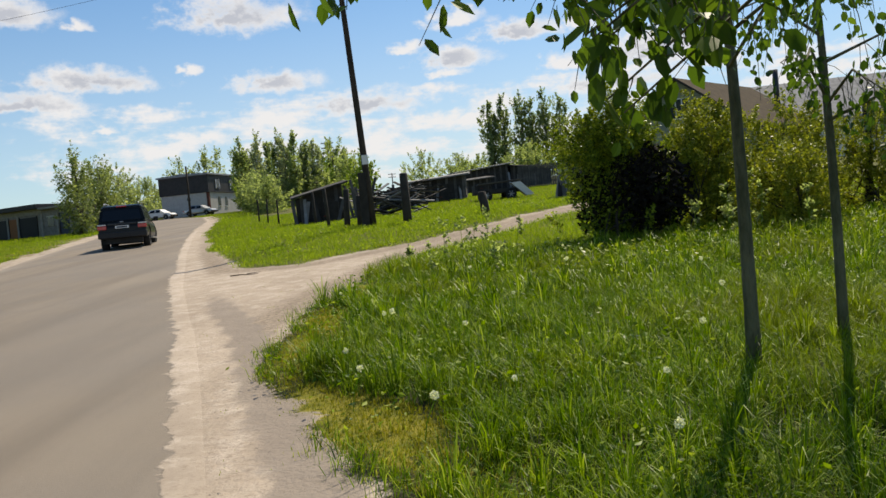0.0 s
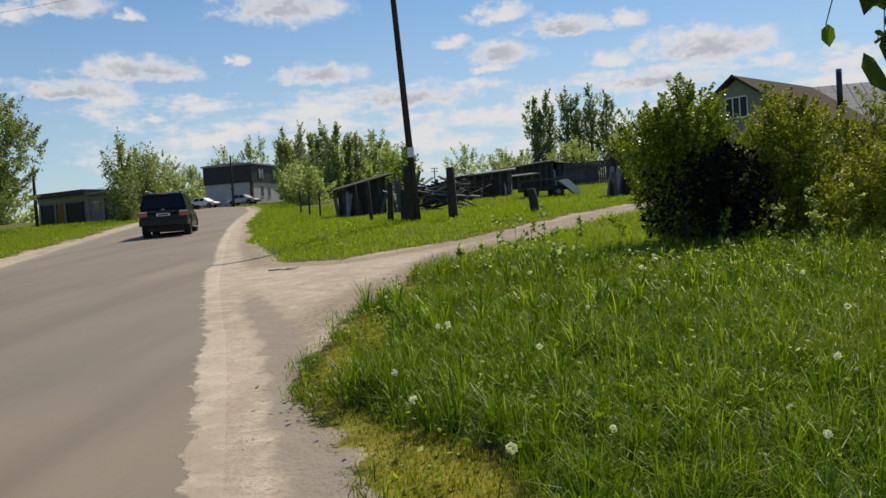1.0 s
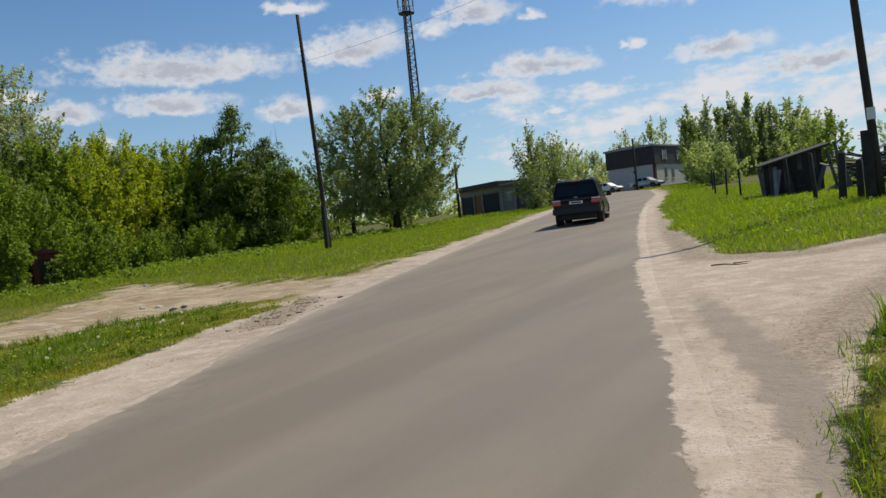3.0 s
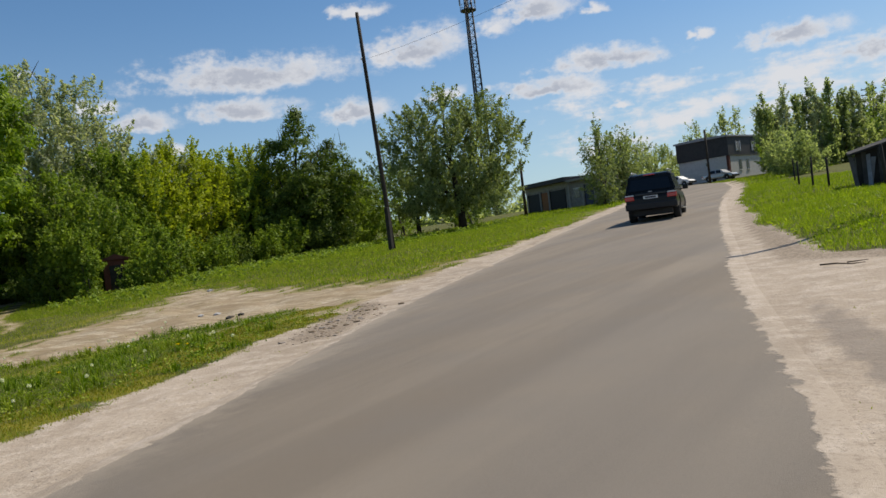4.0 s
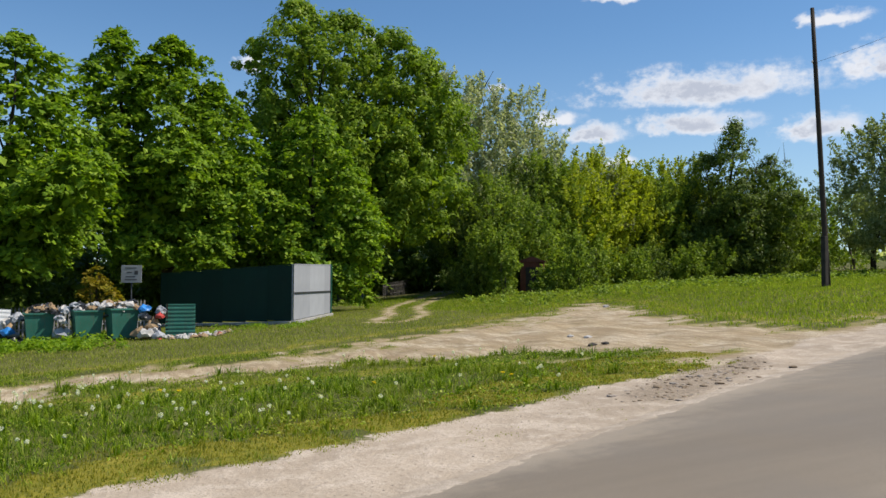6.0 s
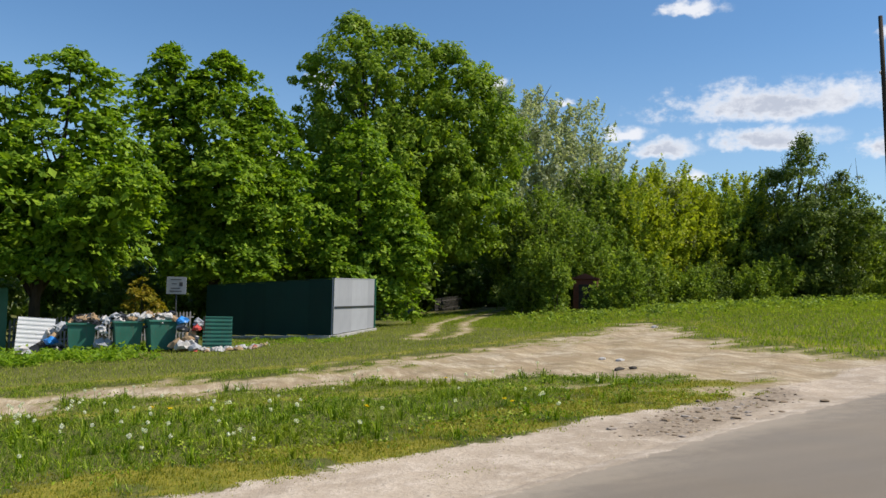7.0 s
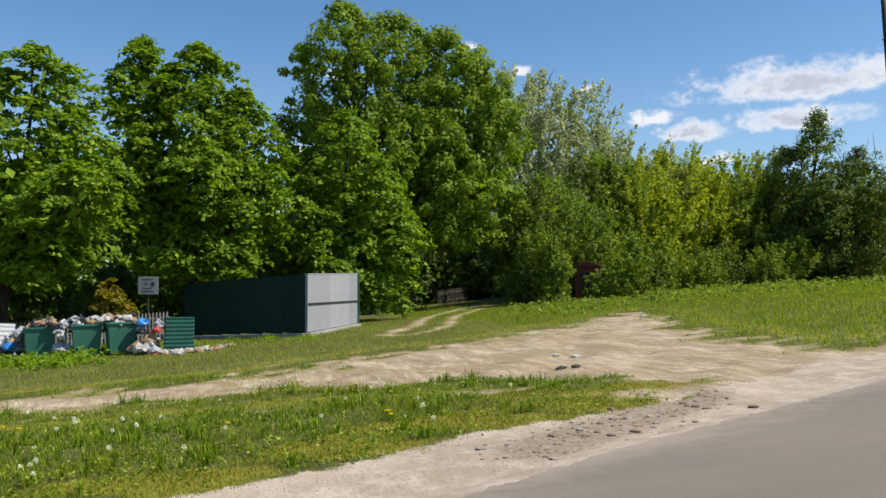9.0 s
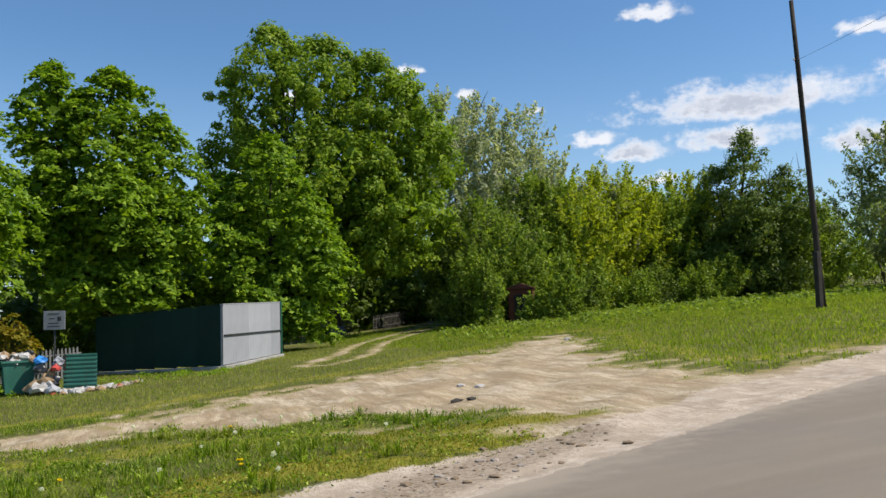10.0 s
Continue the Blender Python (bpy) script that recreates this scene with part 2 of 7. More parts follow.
dirtc = n.mix(n.math("MULTIPLY", n.step(n5, 0.47, 0.6), 0.7), dirtc, (0.28, 0.205, 0.125))
dirtc = n.mix(n.math("MULTIPLY", n.step(n5, 0.44, 0.34), 0.5), dirtc, (0.6, 0.52, 0.42))
film = n.step(n.math("ADD", n.math("MULTIPLY_ADD", dirt, -1.5, 1.5), n.math("MULTIPLY", edge, 1.8)), 0.1, 0.6)
dirtc = n.mix(n.math("MULTIPLY", film, 0.7), dirtc, n.mix(n3, (0.17, 0.165, 0.04), (0.26, 0.22, 0.07)))
stony = n.put("ShaderNodeAttribute", attribute_name="stony").outputs["Fac"]
vor = n.put("ShaderNodeTexVoronoi", {"Vector": p, "Scale": 26.0}).outputs["Color"]
stonec = n.mix(n.step(vor, 0.25, 0.75), (0.19, 0.14, 0.095), (0.33, 0.265, 0.195))
stonec = n.mix(n.math("MULTIPLY", n.step(n3, 0.45, 0.65), 0.6), stonec, (0.13, 0.105, 0.08))
sandc = n.mix(n.math("MULTIPLY", n.step(n.math("ADD", stony, n.math("MULTIPLY", edge, 1.4)), 0.35, 0.7), 0.7), sandc, stonec)
wheel_line = n.put("ShaderNodeAttribute", attribute_name="wheel").outputs["Fac"]
sandc = n.mix(n.math("MULTIPLY", n.step(n.math("ADD", wheel_line, n.math("MULTIPLY", edge, 0.7)), 0.25, 0.6), 0.9), sandc, n.mix(n2, (0.25, 0.205, 0.165), (0.31, 0.26, 0.21)))
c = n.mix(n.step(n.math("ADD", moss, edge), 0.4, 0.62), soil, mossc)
c = n.mix(n.step(n.math("ADD", dirt, n.math("MULTIPLY", edge, 1.35)), 0.36, 0.66), c, dirtc)
c = n.mix(n.step(n.math("ADD", sand, edge), 0.42, 0.56), c, sandc)
s = n.put("ShaderNodeBsdfPrincipled", {"Base Color": c, "Roughness": 0.95, "Specular IOR Level": 0.15})
finish(n, s, n.math("ADD", n.math("ADD", n.math("MULTIPLY", n2, 0.5), n.math("MULTIPLY", streak, n.math("MULTIPLY", dirt, 0.8))), n.math("MULTIPLY", n3, 0.22)), 0.08, 0.85)

# asphalt, worn pale in the wheel tracks, with sand spilt raggedly over its edges
M_ROAD, n = material("asphalt")
p = obj(n)
inset = n.put("ShaderNodeAttribute", attribute_name="inset").outputs["Fac"]
dust = n.put("ShaderNodeAttribute", attribute_name="dust").outputs["Fac"]
mp = n.put("ShaderNodeMapping", {0: p, 2: (0, 0, radians(-17)), 3: (1.0, 0.1, 1.0)})
n1, n2, n3, n4 = n.noise(mp.outputs[0], 0.9, 4.0), n.noise(p, 4.0, 5.0, 0.6), n.noise(p, 160.0, 3.0, 0.7), n.noise(p, 0.3, 3.0)
n5 = n.noise(p, 18.0, 4.0, 0.65)
c = n.mix(n.step(n1, 0.32, 0.68), (0.198, 0.16, 0.12), (0.268, 0.219, 0.165))
c = n.mix(n.math("MULTIPLY", n.step(n4, 0.4, 0.65), 0.5), c, (0.186, 0.163, 0.14))
c = n.mix(n.math("MULTIPLY", n.step(n3, 0.5, 0.7), 0.35), c, (0.1, 0.09, 0.082))
c = n.mix(n.math("MULTIPLY", n.step(n3, 0.56, 0.3), 0.2), c, (0.3, 0.28, 0.25))
dm = n.step(n.math("ADD", dust, n.math("ADD", n.math("MULTIPLY_ADD", n2, 0.8, -0.4), n.math("MULTIPLY_ADD", n1, 0.7, -0.35))), 0.4, 0.9)
c = n.mix(n.math("MULTIPLY", dm, 0.7), c, n.mix(n.step(n2, 0.4, 0.7), (0.4, 0.335, 0.26), (0.34, 0.28, 0.215)))
ragged = n.math("ADD", n.math("MULTIPLY_ADD", n2, 0.42, -0.21), n.math("MULTIPLY_ADD", n5, 0.09, -0.045))
spill = n.step(n.math("ADD", inset, n.math("ADD", ragged, n.math("MULTIPLY_ADD", n1, 0.3, -0.15))), 0.05, 0.0)
sandy = sand_colour(n, p)
c = n.mix(spill, c, sandy)
s = n.put("ShaderNodeBsdfPrincipled", {"Base Color": c, "Roughness": 0.85, "Specular IOR Level": 0.3})
finish(n, s, n.math("ADD", n.math("ADD", n3, n.math("MULTIPLY", n2, 0.6)), n.math("MULTIPLY", spill, n.math("MULTIPLY_ADD", n5, 1.5, 1.0))), 0.012, 0.5)

L_MAPLE = leaf("maple_leaves", (0.06, 0.125, 0.012), (0.14, 0.24, 0.018), (0.31, 0.43, 0.035))
L_SILVER = leaf("silver_leaves", (0.22, 0.25, 0.16), (0.34, 0.37, 0.25), (0.5, 0.52, 0.38), 0.45)
L_OAK = leaf("oak_leaves", (0.085, 0.15, 0.014), (0.155, 0.24, 0.02), (0.3, 0.39, 0.04))
L_WILLOW = leaf("willow_leaves", (0.13, 0.17, 0.065), (0.22, 0.265, 0.105), (0.35, 0.39, 0.19), 0.38)
L_SHRUB = leaf("shrub_leaves", (0.085, 0.14, 0.017), (0.175, 0.25, 0.033), (0.31, 0.39, 0.065))
L_YELLOW = leaf("fresh_leaves", (0.2, 0.25, 0.02), (0.31, 0.36, 0.028), (0.44, 0.47, 0.045), 0.4)
# leaf colour with the shade of the deep wood put into it
L_SHADE = leaf("shaded_leaves", (0.05, 0.09, 0.013), (0.085, 0.135, 0.018), (0.14, 0.2, 0.03), 0.35)
# birch and poplar leaves, paled and greyed in colour for distance haze
L_MID = leaf("hazed_birch_leaves", (0.18, 0.22, 0.115), (0.25, 0.295, 0.155), (0.34, 0.38, 0.22), 0.66)
L_POPLAR = leaf("hazed_poplar_leaves", (0.15, 0.19, 0.1), (0.22, 0.265, 0.14), (0.31, 0.355, 0.2), 0.55)
L_CHERRY = leaf("cherry_leaves", (0.055, 0.09, 0.018), (0.105, 0.155, 0.03), (0.21, 0.27, 0.06))
L_MEADOW = leaf("meadow_blades", (0.125, 0.195, 0.012), (0.2, 0.285, 0.018), (0.33, 0.38, 0.045), 0.45, 0.5)
L_HEDGE = leaf("hedge_leaves", (0.06, 0.095, 0.01), (0.17, 0.225, 0.02), (0.42, 0.46, 0.05), 0.3, 0.35)
L_OLIVE = leaf("olive_hedge_leaves", (0.1, 0.125, 0.012), (0.23, 0.26, 0.026), (0.42, 0.4, 0.06), 0.35, 0.4)
L_MOSS = leaf("moss_tufts", (0.14, 0.15, 0.016), (0.23, 0.225, 0.024), (0.34, 0.29, 0.045), 0.35, 0.7)
# the haze of distance is put into this leaf colour
L_FAR = leaf("hazed_far_leaves", (0.2, 0.235, 0.14), (0.28, 0.32, 0.18), (0.37, 0.4, 0.24), 0.6)
L_RUST = leaf("reddish_leaves", (0.14, 0.14, 0.015), (0.24, 0.17, 0.02), (0.3, 0.27, 0.03))
L_GRASS = leaf("grass_blades", (0.095, 0.135, 0.016), (0.155, 0.2, 0.022), (0.28, 0.31, 0.06), 0.4, 0.4)
# tall grass: dark and light swathes, glossy blades
L_TALL, n = material("tall_grass")
r = n.put("ShaderNodeNewGeometry").outputs["Random Per Island"]
p = obj(n)
c = n.ramp(r, (0.0, (0.03, 0.07, 0.003)), (0.4, (0.11, 0.19, 0.006)), (0.8, (0.235, 0.315, 0.01)), (1.0, (0.46, 0.5, 0.11)))
c = n.mix(n.math("MULTIPLY", n.step(n.noise(p, 1.1, 3.0), 0.45, 0.66), 0.35), c, (0.05, 0.105, 0.01))
c = n.mix(n.math("MULTIPLY", n.step(n.noise(p, 0.5, 2.0), 0.48, 0.68), 0.5), c, (0.24, 0.25, 0.025))
s = n.put("ShaderNodeBsdfPrincipled", {"Base Color": c, "Roughness": 0.45, "Specular IOR Level": 0.14})
t = n.put("ShaderNodeBsdfTranslucent", {"Color": n.mix(1.0, c, (1.5, 1.7, 0.5), "MULTIPLY")})
mx = n.put("ShaderNodeMixShader", {0: 0.3, 1: s.outputs[0], 2: t.outputs[0]})
n.put("ShaderNodeOutputMaterial", {"Surface": mx.outputs[0]})
L_SHORT = leaf("short_grass", (0.17, 0.215, 0.028), (0.25, 0.29, 0.04), (0.37, 0.37, 0.085), 0.4, 0.5)
L_WEED = leaf("weed_leaves", (0.1, 0.19, 0.014), (0.17, 0.28, 0.02), (0.26, 0.36, 0.035), 0.45, 0.4)
L_PUFF = leaf("seed_heads", (0.6, 0.6, 0.55), (0.7, 0.7, 0.66), (0.8, 0.8, 0.78), 0.4, 0.9)
L_BLOOM = leaf("yellow_petals", (0.7, 0.5, 0.01), (0.75, 0.55, 0.015), (0.8, 0.6, 0.02), 0.3, 0.7)
B_GREY = bark("grey_bark", (0.16, 0.14, 0.11), (0.09, 0.075, 0.055))
B_DARK = bark("dark_bark", (0.07, 0.055, 0.04), (0.04, 0.032, 0.024))
# bark blackened to carry the shade inside the hedge
B_INSHADE = bark("inner_shade_wood", (0.022, 0.017, 0.012), (0.012, 0.01, 0.008))
B_YOUNG = bark("young_bark", (0.17, 0.165, 0.105), (0.075, 0.08, 0.045), 9.0)
M_POLE = bark("tarred_wood", (0.07, 0.055, 0.042), (0.04, 0.032, 0.025), 5.0)
M_CONC = worn("concrete", (0.42, 0.4, 0.37), (0.3, 0.29, 0.27), 0.9)
M_GARAGE = worn("grey_render", (0.36, 0.34, 0.315), (0.24, 0.225, 0.21), 0.9, streak=0.5)
M_WOOD = worn("weathered_wood", (0.12, 0.112, 0.102), (0.065, 0.06, 0.055), 0.92, scale=2.0, streak=0.5, dirt=(0.05, 0.045, 0.04))
M_WOODD = worn("dark_wood", (0.05, 0.043, 0.036), (0.028, 0.024, 0.02), 0.92, streak=0.4, dirt=(0.02, 0.02, 0.018))
M_FELT = worn("pale_felt", (0.3, 0.285, 0.265), (0.15, 0.14, 0.13), 0.9, scale=1.2, streak=0.5, dirt=(0.15, 0.1, 0.07))
M_ROOFG = worn("grey_roofing", (0.3, 0.3, 0.3), (0.2, 0.2, 0.2), 0.85, streak=0.3)
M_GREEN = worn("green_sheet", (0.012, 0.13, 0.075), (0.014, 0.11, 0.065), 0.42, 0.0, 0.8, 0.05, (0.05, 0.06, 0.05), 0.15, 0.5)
# green sheet with the shade on its fence face put into the colour
M_SHADEGREEN = worn("shaded_green_sheet", (0.008, 0.036, 0.028), (0.009, 0.03, 0.024), 0.75, 0.0, 0.8, 0.05, (0.02, 0.03, 0.025), 0.15, 0.2)
M_BIN = worn("bin_paint", (0.02, 0.12, 0.085), (0.03, 0.16, 0.12), 0.55, 0.0, 2.0, 0.2, (0.1, 0.08, 0.06), 0.5, 0.4, 0.4)
M_GREYS = worn("grey_sheet", (0.31, 0.32, 0.345), (0.275, 0.285, 0.305), 0.8, 0.0, 1.0, 0.05, (0.3, 0.29, 0.27), 0.15, 0.4)
M_WHITES = worn("white_sheet", (0.72, 0.72, 0.72), (0.62, 0.62, 0.62), 0.5, 0.0, 1.0, 0.05, (0.35, 0.32, 0.28), 0.3, 0.4)
M_NAVY = worn("navy_sheet", (0.05, 0.06, 0.11), (0.04, 0.05, 0.09), 0.5)
M_MINT = worn("mint_paint", (0.2, 0.55, 0.43), (0.26, 0.6, 0.48), 0.55, 0.0, 1.6, 0.2, (0.22, 0.09, 0.03), 0.55, 0.4, 0.55)
M_RUST = worn("rusty_iron", (0.15, 0.045, 0.026), (0.09, 0.03, 0.02), 0.85, 0.0, 3.0, 0.5)
M_BLACK = worn("black_cladding", (0.022, 0.02, 0.021), (0.034, 0.03, 0.031), 0.6)
M_WALLW = worn("pale_block_wall", (0.46, 0.45, 0.43), (0.4, 0.38, 0.36), 0.9, streak=0.3, dirt=(0.3, 0.27, 0.23))
M_WALLG = worn("pale_green_wall", (0.3, 0.32, 0.24), (0.26, 0.28, 0.21), 0.9, streak=0.3, dirt=(0.2, 0.19, 0.14))
M_BROWNROOF = worn("brown_roof", (0.1, 0.075, 0.045), (0.065, 0.05, 0.034), 0.95, streak=0.4, spec=0.1)
M_REDROOF = worn("red_roof", (0.3, 0.03, 0.03), (0.24, 0.025, 0.025), 0.6)
M_GLASS = plain("window_glass", (0.03, 0.035, 0.045), 0.12, 0.0, 0.8)
M_WHITE = plain("white_paint", (0.75, 0.75, 0.74), 0.5)
M_METAL = plain("galvanised", (0.35, 0.36, 0.37), 0.45, 0.8)
M_DSTEEL = plain("dark_steel", (0.05, 0.055, 0.06), 0.5, 0.5)
M_PAINTK = plain("black_car_paint", (0.004, 0.0045, 0.005), 0.3, 0.0, 0.22, 0.08)
M_TINT = plain("tinted_glass", (0.005, 0.006, 0.008), 0.12, 0.0, 0.45)
M_TYRE = plain("tyre_rubber", (0.018, 0.018, 0.018), 0.85)
M_RIM = plain("alloy_rim", (0.45, 0.45, 0.46), 0.35, 0.9)
M_PLAST = plain("black_plastic", (0.015, 0.015, 0.016), 0.65)
M_REDL = plain("red_lamp_glass", (0.5, 0.012, 0.015), 0.2, 0.0, 0.8)
M_CLEARL = plain("clear_lamp_glass", (0.65, 0.63, 0.62), 0.2, 0.0, 0.8)
M_SILVER = plain("silver_paint", (0.4, 0.41, 0.42), 0.3, 0.5, 0.5, 0.6)
M_BLUE = plain("blue_plastic", (0.02, 0.22, 0.62), 0.5)
M_LITTER = plain("pale_litter", (0.44, 0.42, 0.4), 0.6)
M_CARD = plain("brown_card", (0.3, 0.2, 0.11), 0.85)
M_DOOR = plain("orange_brown_paint", (0.34, 0.13, 0.045), 0.7)
M_BAGK = plain("black_bag", (0.02, 0.02, 0.022), 0.35)
M_RED = plain("red_plastic", (0.45, 0.05, 0.04), 0.5)
M_INK = plain("dark_ink", (0.05, 0.05, 0.06), 0.7)
M_WIRE = plain("black_wire", (0.03, 0.03, 0.035), 0.7)
M_STONE = worn("rubble", (0.36, 0.31, 0.26), (0.24, 0.2, 0.17), 0.95, scale=6)
M_CLOD = worn("clod", (0.26, 0.19, 0.125), (0.17, 0.125, 0.08), 0.95, scale=6)

# ---- mesh helpers ----
rng = np.random.default_rng(7)


def gz(x, y):
    """Height of the ground: a road climbing gently away, levelling off far out."""
    xc = np.clip(x, -95.0, 70.0)
    yc = np.clip(y, -45.0, 118.0)
    z = 0.0163 * xc + 0.0571 * yc
    # a low bank on either side, beyond the track and beyond the bare earth
    right = np.clip((yc - 19.5) / 4.0, 0, 1) * np.clip((37.0 - yc) / 8.0, 0, 1) * np.clip((xc + 0.3 * yc) / 2.5, 0, 1)
    left = np.clip((yc - 27.0) / 6.0, 0, 1) * np.clip((54.0 - yc) / 14.0, 0, 1) * np.clip((-xc - 0.32 * yc - 11.0) / 4.0, 0, 1)
    return z + 0.18 * right + 0.17 * left


def thing(name, x, y, label, category, group="", rz=0.0, dz=0.0, kind=""):
    """An Empty on the ground that carries a thing's parts."""
    ob = new(name)
    ob.empty_display_size = 0.2
    ob.matrix_basis = pose(x, y, float(gz(x, y)) + dz, 0, 0, rz)
    return tagged(ob, label, category, group, kind)


def part(name, bm, mat, parent, label=""):
    """Links a bmesh (or a mesh) as one mesh object under a thing or under a part."""
    if isinstance(bm, bmesh.types.BMesh):
        me = bpy.data.meshes.new(name)
        bm.to_mesh(me)
        bm.free()
    else:
        me = bm
    if not me.materials:
        me.materials.append(mat)
    ob = new(name, me)
    ob.parent = parent
    return tagged(ob, label) if label else ob


def npmesh(name, verts, quads=None, tris=None, smooth=False):
    """A mesh from arrays of corners and faces."""
    me = bpy.data.meshes.new(name)
    verts = np.asarray(verts, dtype=np.float32)
    loops, starts = [], []
    at = 0
    for f in (quads, tris):
        if f is not None and len(f):
            f = np.asarray(f, dtype=np.int32)
            loops.append(f.ravel())
            starts.append(at + np.arange(len(f), dtype=np.int32) * f.shape[1])
            at += f.size
    loops, starts = np.concatenate(loops), np.concatenate(starts)
    me.vertices.add(len(verts))
    me.vertices.foreach_set("co", verts.ravel())
    me.loops.add(len(loops))
    me.loops.foreach_set("vertex_index", loops)
    me.polygons.add(len(starts))
    me.polygons.foreach_set("loop_start", starts)
    me.polygons.foreach_set("use_smooth", np.full(len(starts), smooth))
    me.update(calc_edges=True)
    return me


def box(bm, x0, x1, y0, y1, z0, z1, bevel=0.0):
    r = bmesh.ops.create_cube(bm, size=1.0, matrix=Matrix.LocRotScale(((x0 + x1) / 2, (y0 + y1) / 2, (z0 + z1) / 2), None, (abs(x1 - x0), abs(y1 - y0), abs(z1 - z0))))
    if bevel:
        edges = list({e for v in r["verts"] for e in v.link_edges})
        bmesh.ops.bevel(bm, geom=edges, offset=bevel, segments=2, profile=0.6, affect="EDGES")
    return bm


def tube(bm, pts, radii, seg=8, cap=True):
    """A tapered tube through points."""
    rings = []
    pts = [Vector(q) for q in pts]
    for i, q in enumerate(pts):
        d = (pts[min(i + 1, len(pts) - 1)] - pts[max(i - 1, 0)]).normalized()
        u = d.orthogonal().normalized() if abs(d.z) < 0.9 else Vector((1, 0, 0)).cross(d).normalized()
        v = d.cross(u)
        r = radii[i]
        rings.append([bm.verts.new(q + u * r * math.cos(2 * math.pi * k / seg) + v * r * math.sin(2 * math.pi * k / seg)) for k in range(seg)])
    for a, b in zip(rings, rings[1:]):
        for k in range(seg):
            f = bm.faces.new((a[k], a[(k + 1) % seg], b[(k + 1) % seg], b[k]))
            f.smooth = True
    if cap:
        bm.faces.new(rings[-1])
        bm.faces.new(rings[0][::-1])
    return bm


def cyl(p0, p1, r0, r1=None, seg=10):
    return tube(bmesh.new(), (p0, p1), (r0, r0 if r1 is None else r1), seg)


def prism(bm, outline, y0, y1):
    """Extrudes an outline of (x, z) from y0 to y1."""
    a = [bm.verts.new((x, y0, z)) for x, z in outline]
    b = [bm.verts.new((x, y1, z)) for x, z in outline]
    bm.faces.new(a)
    bm.faces.new(b[::-1])
    for i in range(len(a)):
        j = (i + 1) % len(a)
        bm.faces.new((a[j], a[i], b[i], b[j]))
    bmesh.ops.recalc_face_normals(bm, faces=bm.faces)
    return bm


def sheet(length, height, pitch=0.2, depth=0.02, thick=0.003, horizontal=False):
    """Profiled sheet metal along x, with trapezoid ribs, from z 0 to height."""
    span = height if horizontal else length
    other = length if horizontal else height
    xs, ys = [], []
    x = 0.0
    while x < span - 1e-6:
        for f, d in ((0.0, 0.0), (0.35, 0.0), (0.45, 1.0), (0.85, 1.0), (0.95, 0.0)):
            xx = x + f * pitch
            if xx < span:
                xs.append(xx)
                ys.append(d * depth)
        x += pitch
    xs.append(span)
    ys.append(0.0)
    xs, ys = np.array(xs), np.array(ys)
    k = len(xs)
    V = []
    for off in (0.0, thick):
        for o in (0.0, other):
            V.append(np.stack([np.full(k, o) if horizontal else xs, ys + off, xs if horizontal else np.full(k, o)], 1))
    V = np.concatenate(V)
    i = np.arange(k - 1)
    q = [np.stack([i, i + 1, k + i + 1, k + i], 1), np.stack([2 * k + i + 1, 2 * k + i, 3 * k + i, 3 * k + i + 1], 1),
         np.stack([i + 1, i, 2 * k + i, 2 * k + i + 1], 1), np.stack([k + i, k + i + 1, 3 * k + i + 1, 3 * k + i], 1)]
    return npmesh("sheet", V, np.concatenate(q))


def leaf_quads(P, size, up=0.35, long=1.5):
    """Leaf-shaped quads at points P, turned at random, mostly facing up and out."""
    n = len(P)
    nrm = rng.normal(size=(n, 3))
    nrm[:, 2] = np.abs(nrm[:, 2]) + up
    nrm /= np.linalg.norm(nrm, axis=1)[:, None]
    a = rng.normal(size=(n, 3))
    a -= nrm * np.sum(a * nrm, 1)[:, None]
    a /= np.linalg.norm(a, axis=1)[:, None] + 1e-9
    b = np.cross(nrm, a)
    s = (size * rng.uniform(0.6, 1.35, n))[:, None]
    L, Wd = s * long * 0.5, s * 0.5
    V = np.stack([P - a * L, P + b * Wd * 0.9 - a * L * 0.1 - nrm * s * 0.08, P + a * L, P - b * Wd * 0.9 - a * L * 0.1 - nrm * s * 0.08], 1).reshape(-1, 3)
    return V, np.arange(n * 4).reshape(-1, 4)


def crown_points(n, clusters, spread, flat=0.6):
    """Points gathered in flattened clumps."""
    k = rng.integers(0, len(clusters), n)
    d = rng.normal(size=(n, 3))
    d /= np.linalg.norm(d, axis=1)[:, None] + 1e-9
    d *= (rng.uniform(0, 1, n) ** 0.45)[:, None]
    sp = spread * rng.uniform(0.6, 1.4, len(clusters))
    d *= sp[k][:, None]
    d[:, 2] *= flat
    d[:, 2] -= 0.18 * (d[:, 0] ** 2 + d[:, 1] ** 2) / (spread + 1e-6)
    return clusters[k] + d


PROFILE = {   # half width of one leader's foliage by height fraction
    "egg": ([0.0, 0.12, 0.35, 0.6, 0.82, 0.94, 1.0], [0.75, 0.98, 1.0, 0.95, 0.74, 0.46, 0.12]),
    "oak": ([0.0, 0.15, 0.4, 0.65, 0.85, 1.0], [0.8, 1.0, 1.0, 0.96, 0.76, 0.2]),
    "dome": ([0.0, 0.2, 0.5, 0.75, 0.92, 1.0], [0.9, 1.0, 1.0, 0.88, 0.62, 0.15]),
    "cone": ([0.0, 0.15, 0.35, 0.6, 0.85, 1.0], [0.75, 1.0, 0.85, 0.52, 0.26, 0.05]),
    "column": ([0.0, 0.2, 0.6, 0.85, 1.0], [0.6, 0.9, 1.0, 0.7, 0.15])}


def unit(v):
    return v / (np.linalg.norm(v, axis=-1, keepdims=True) + 1e-9)


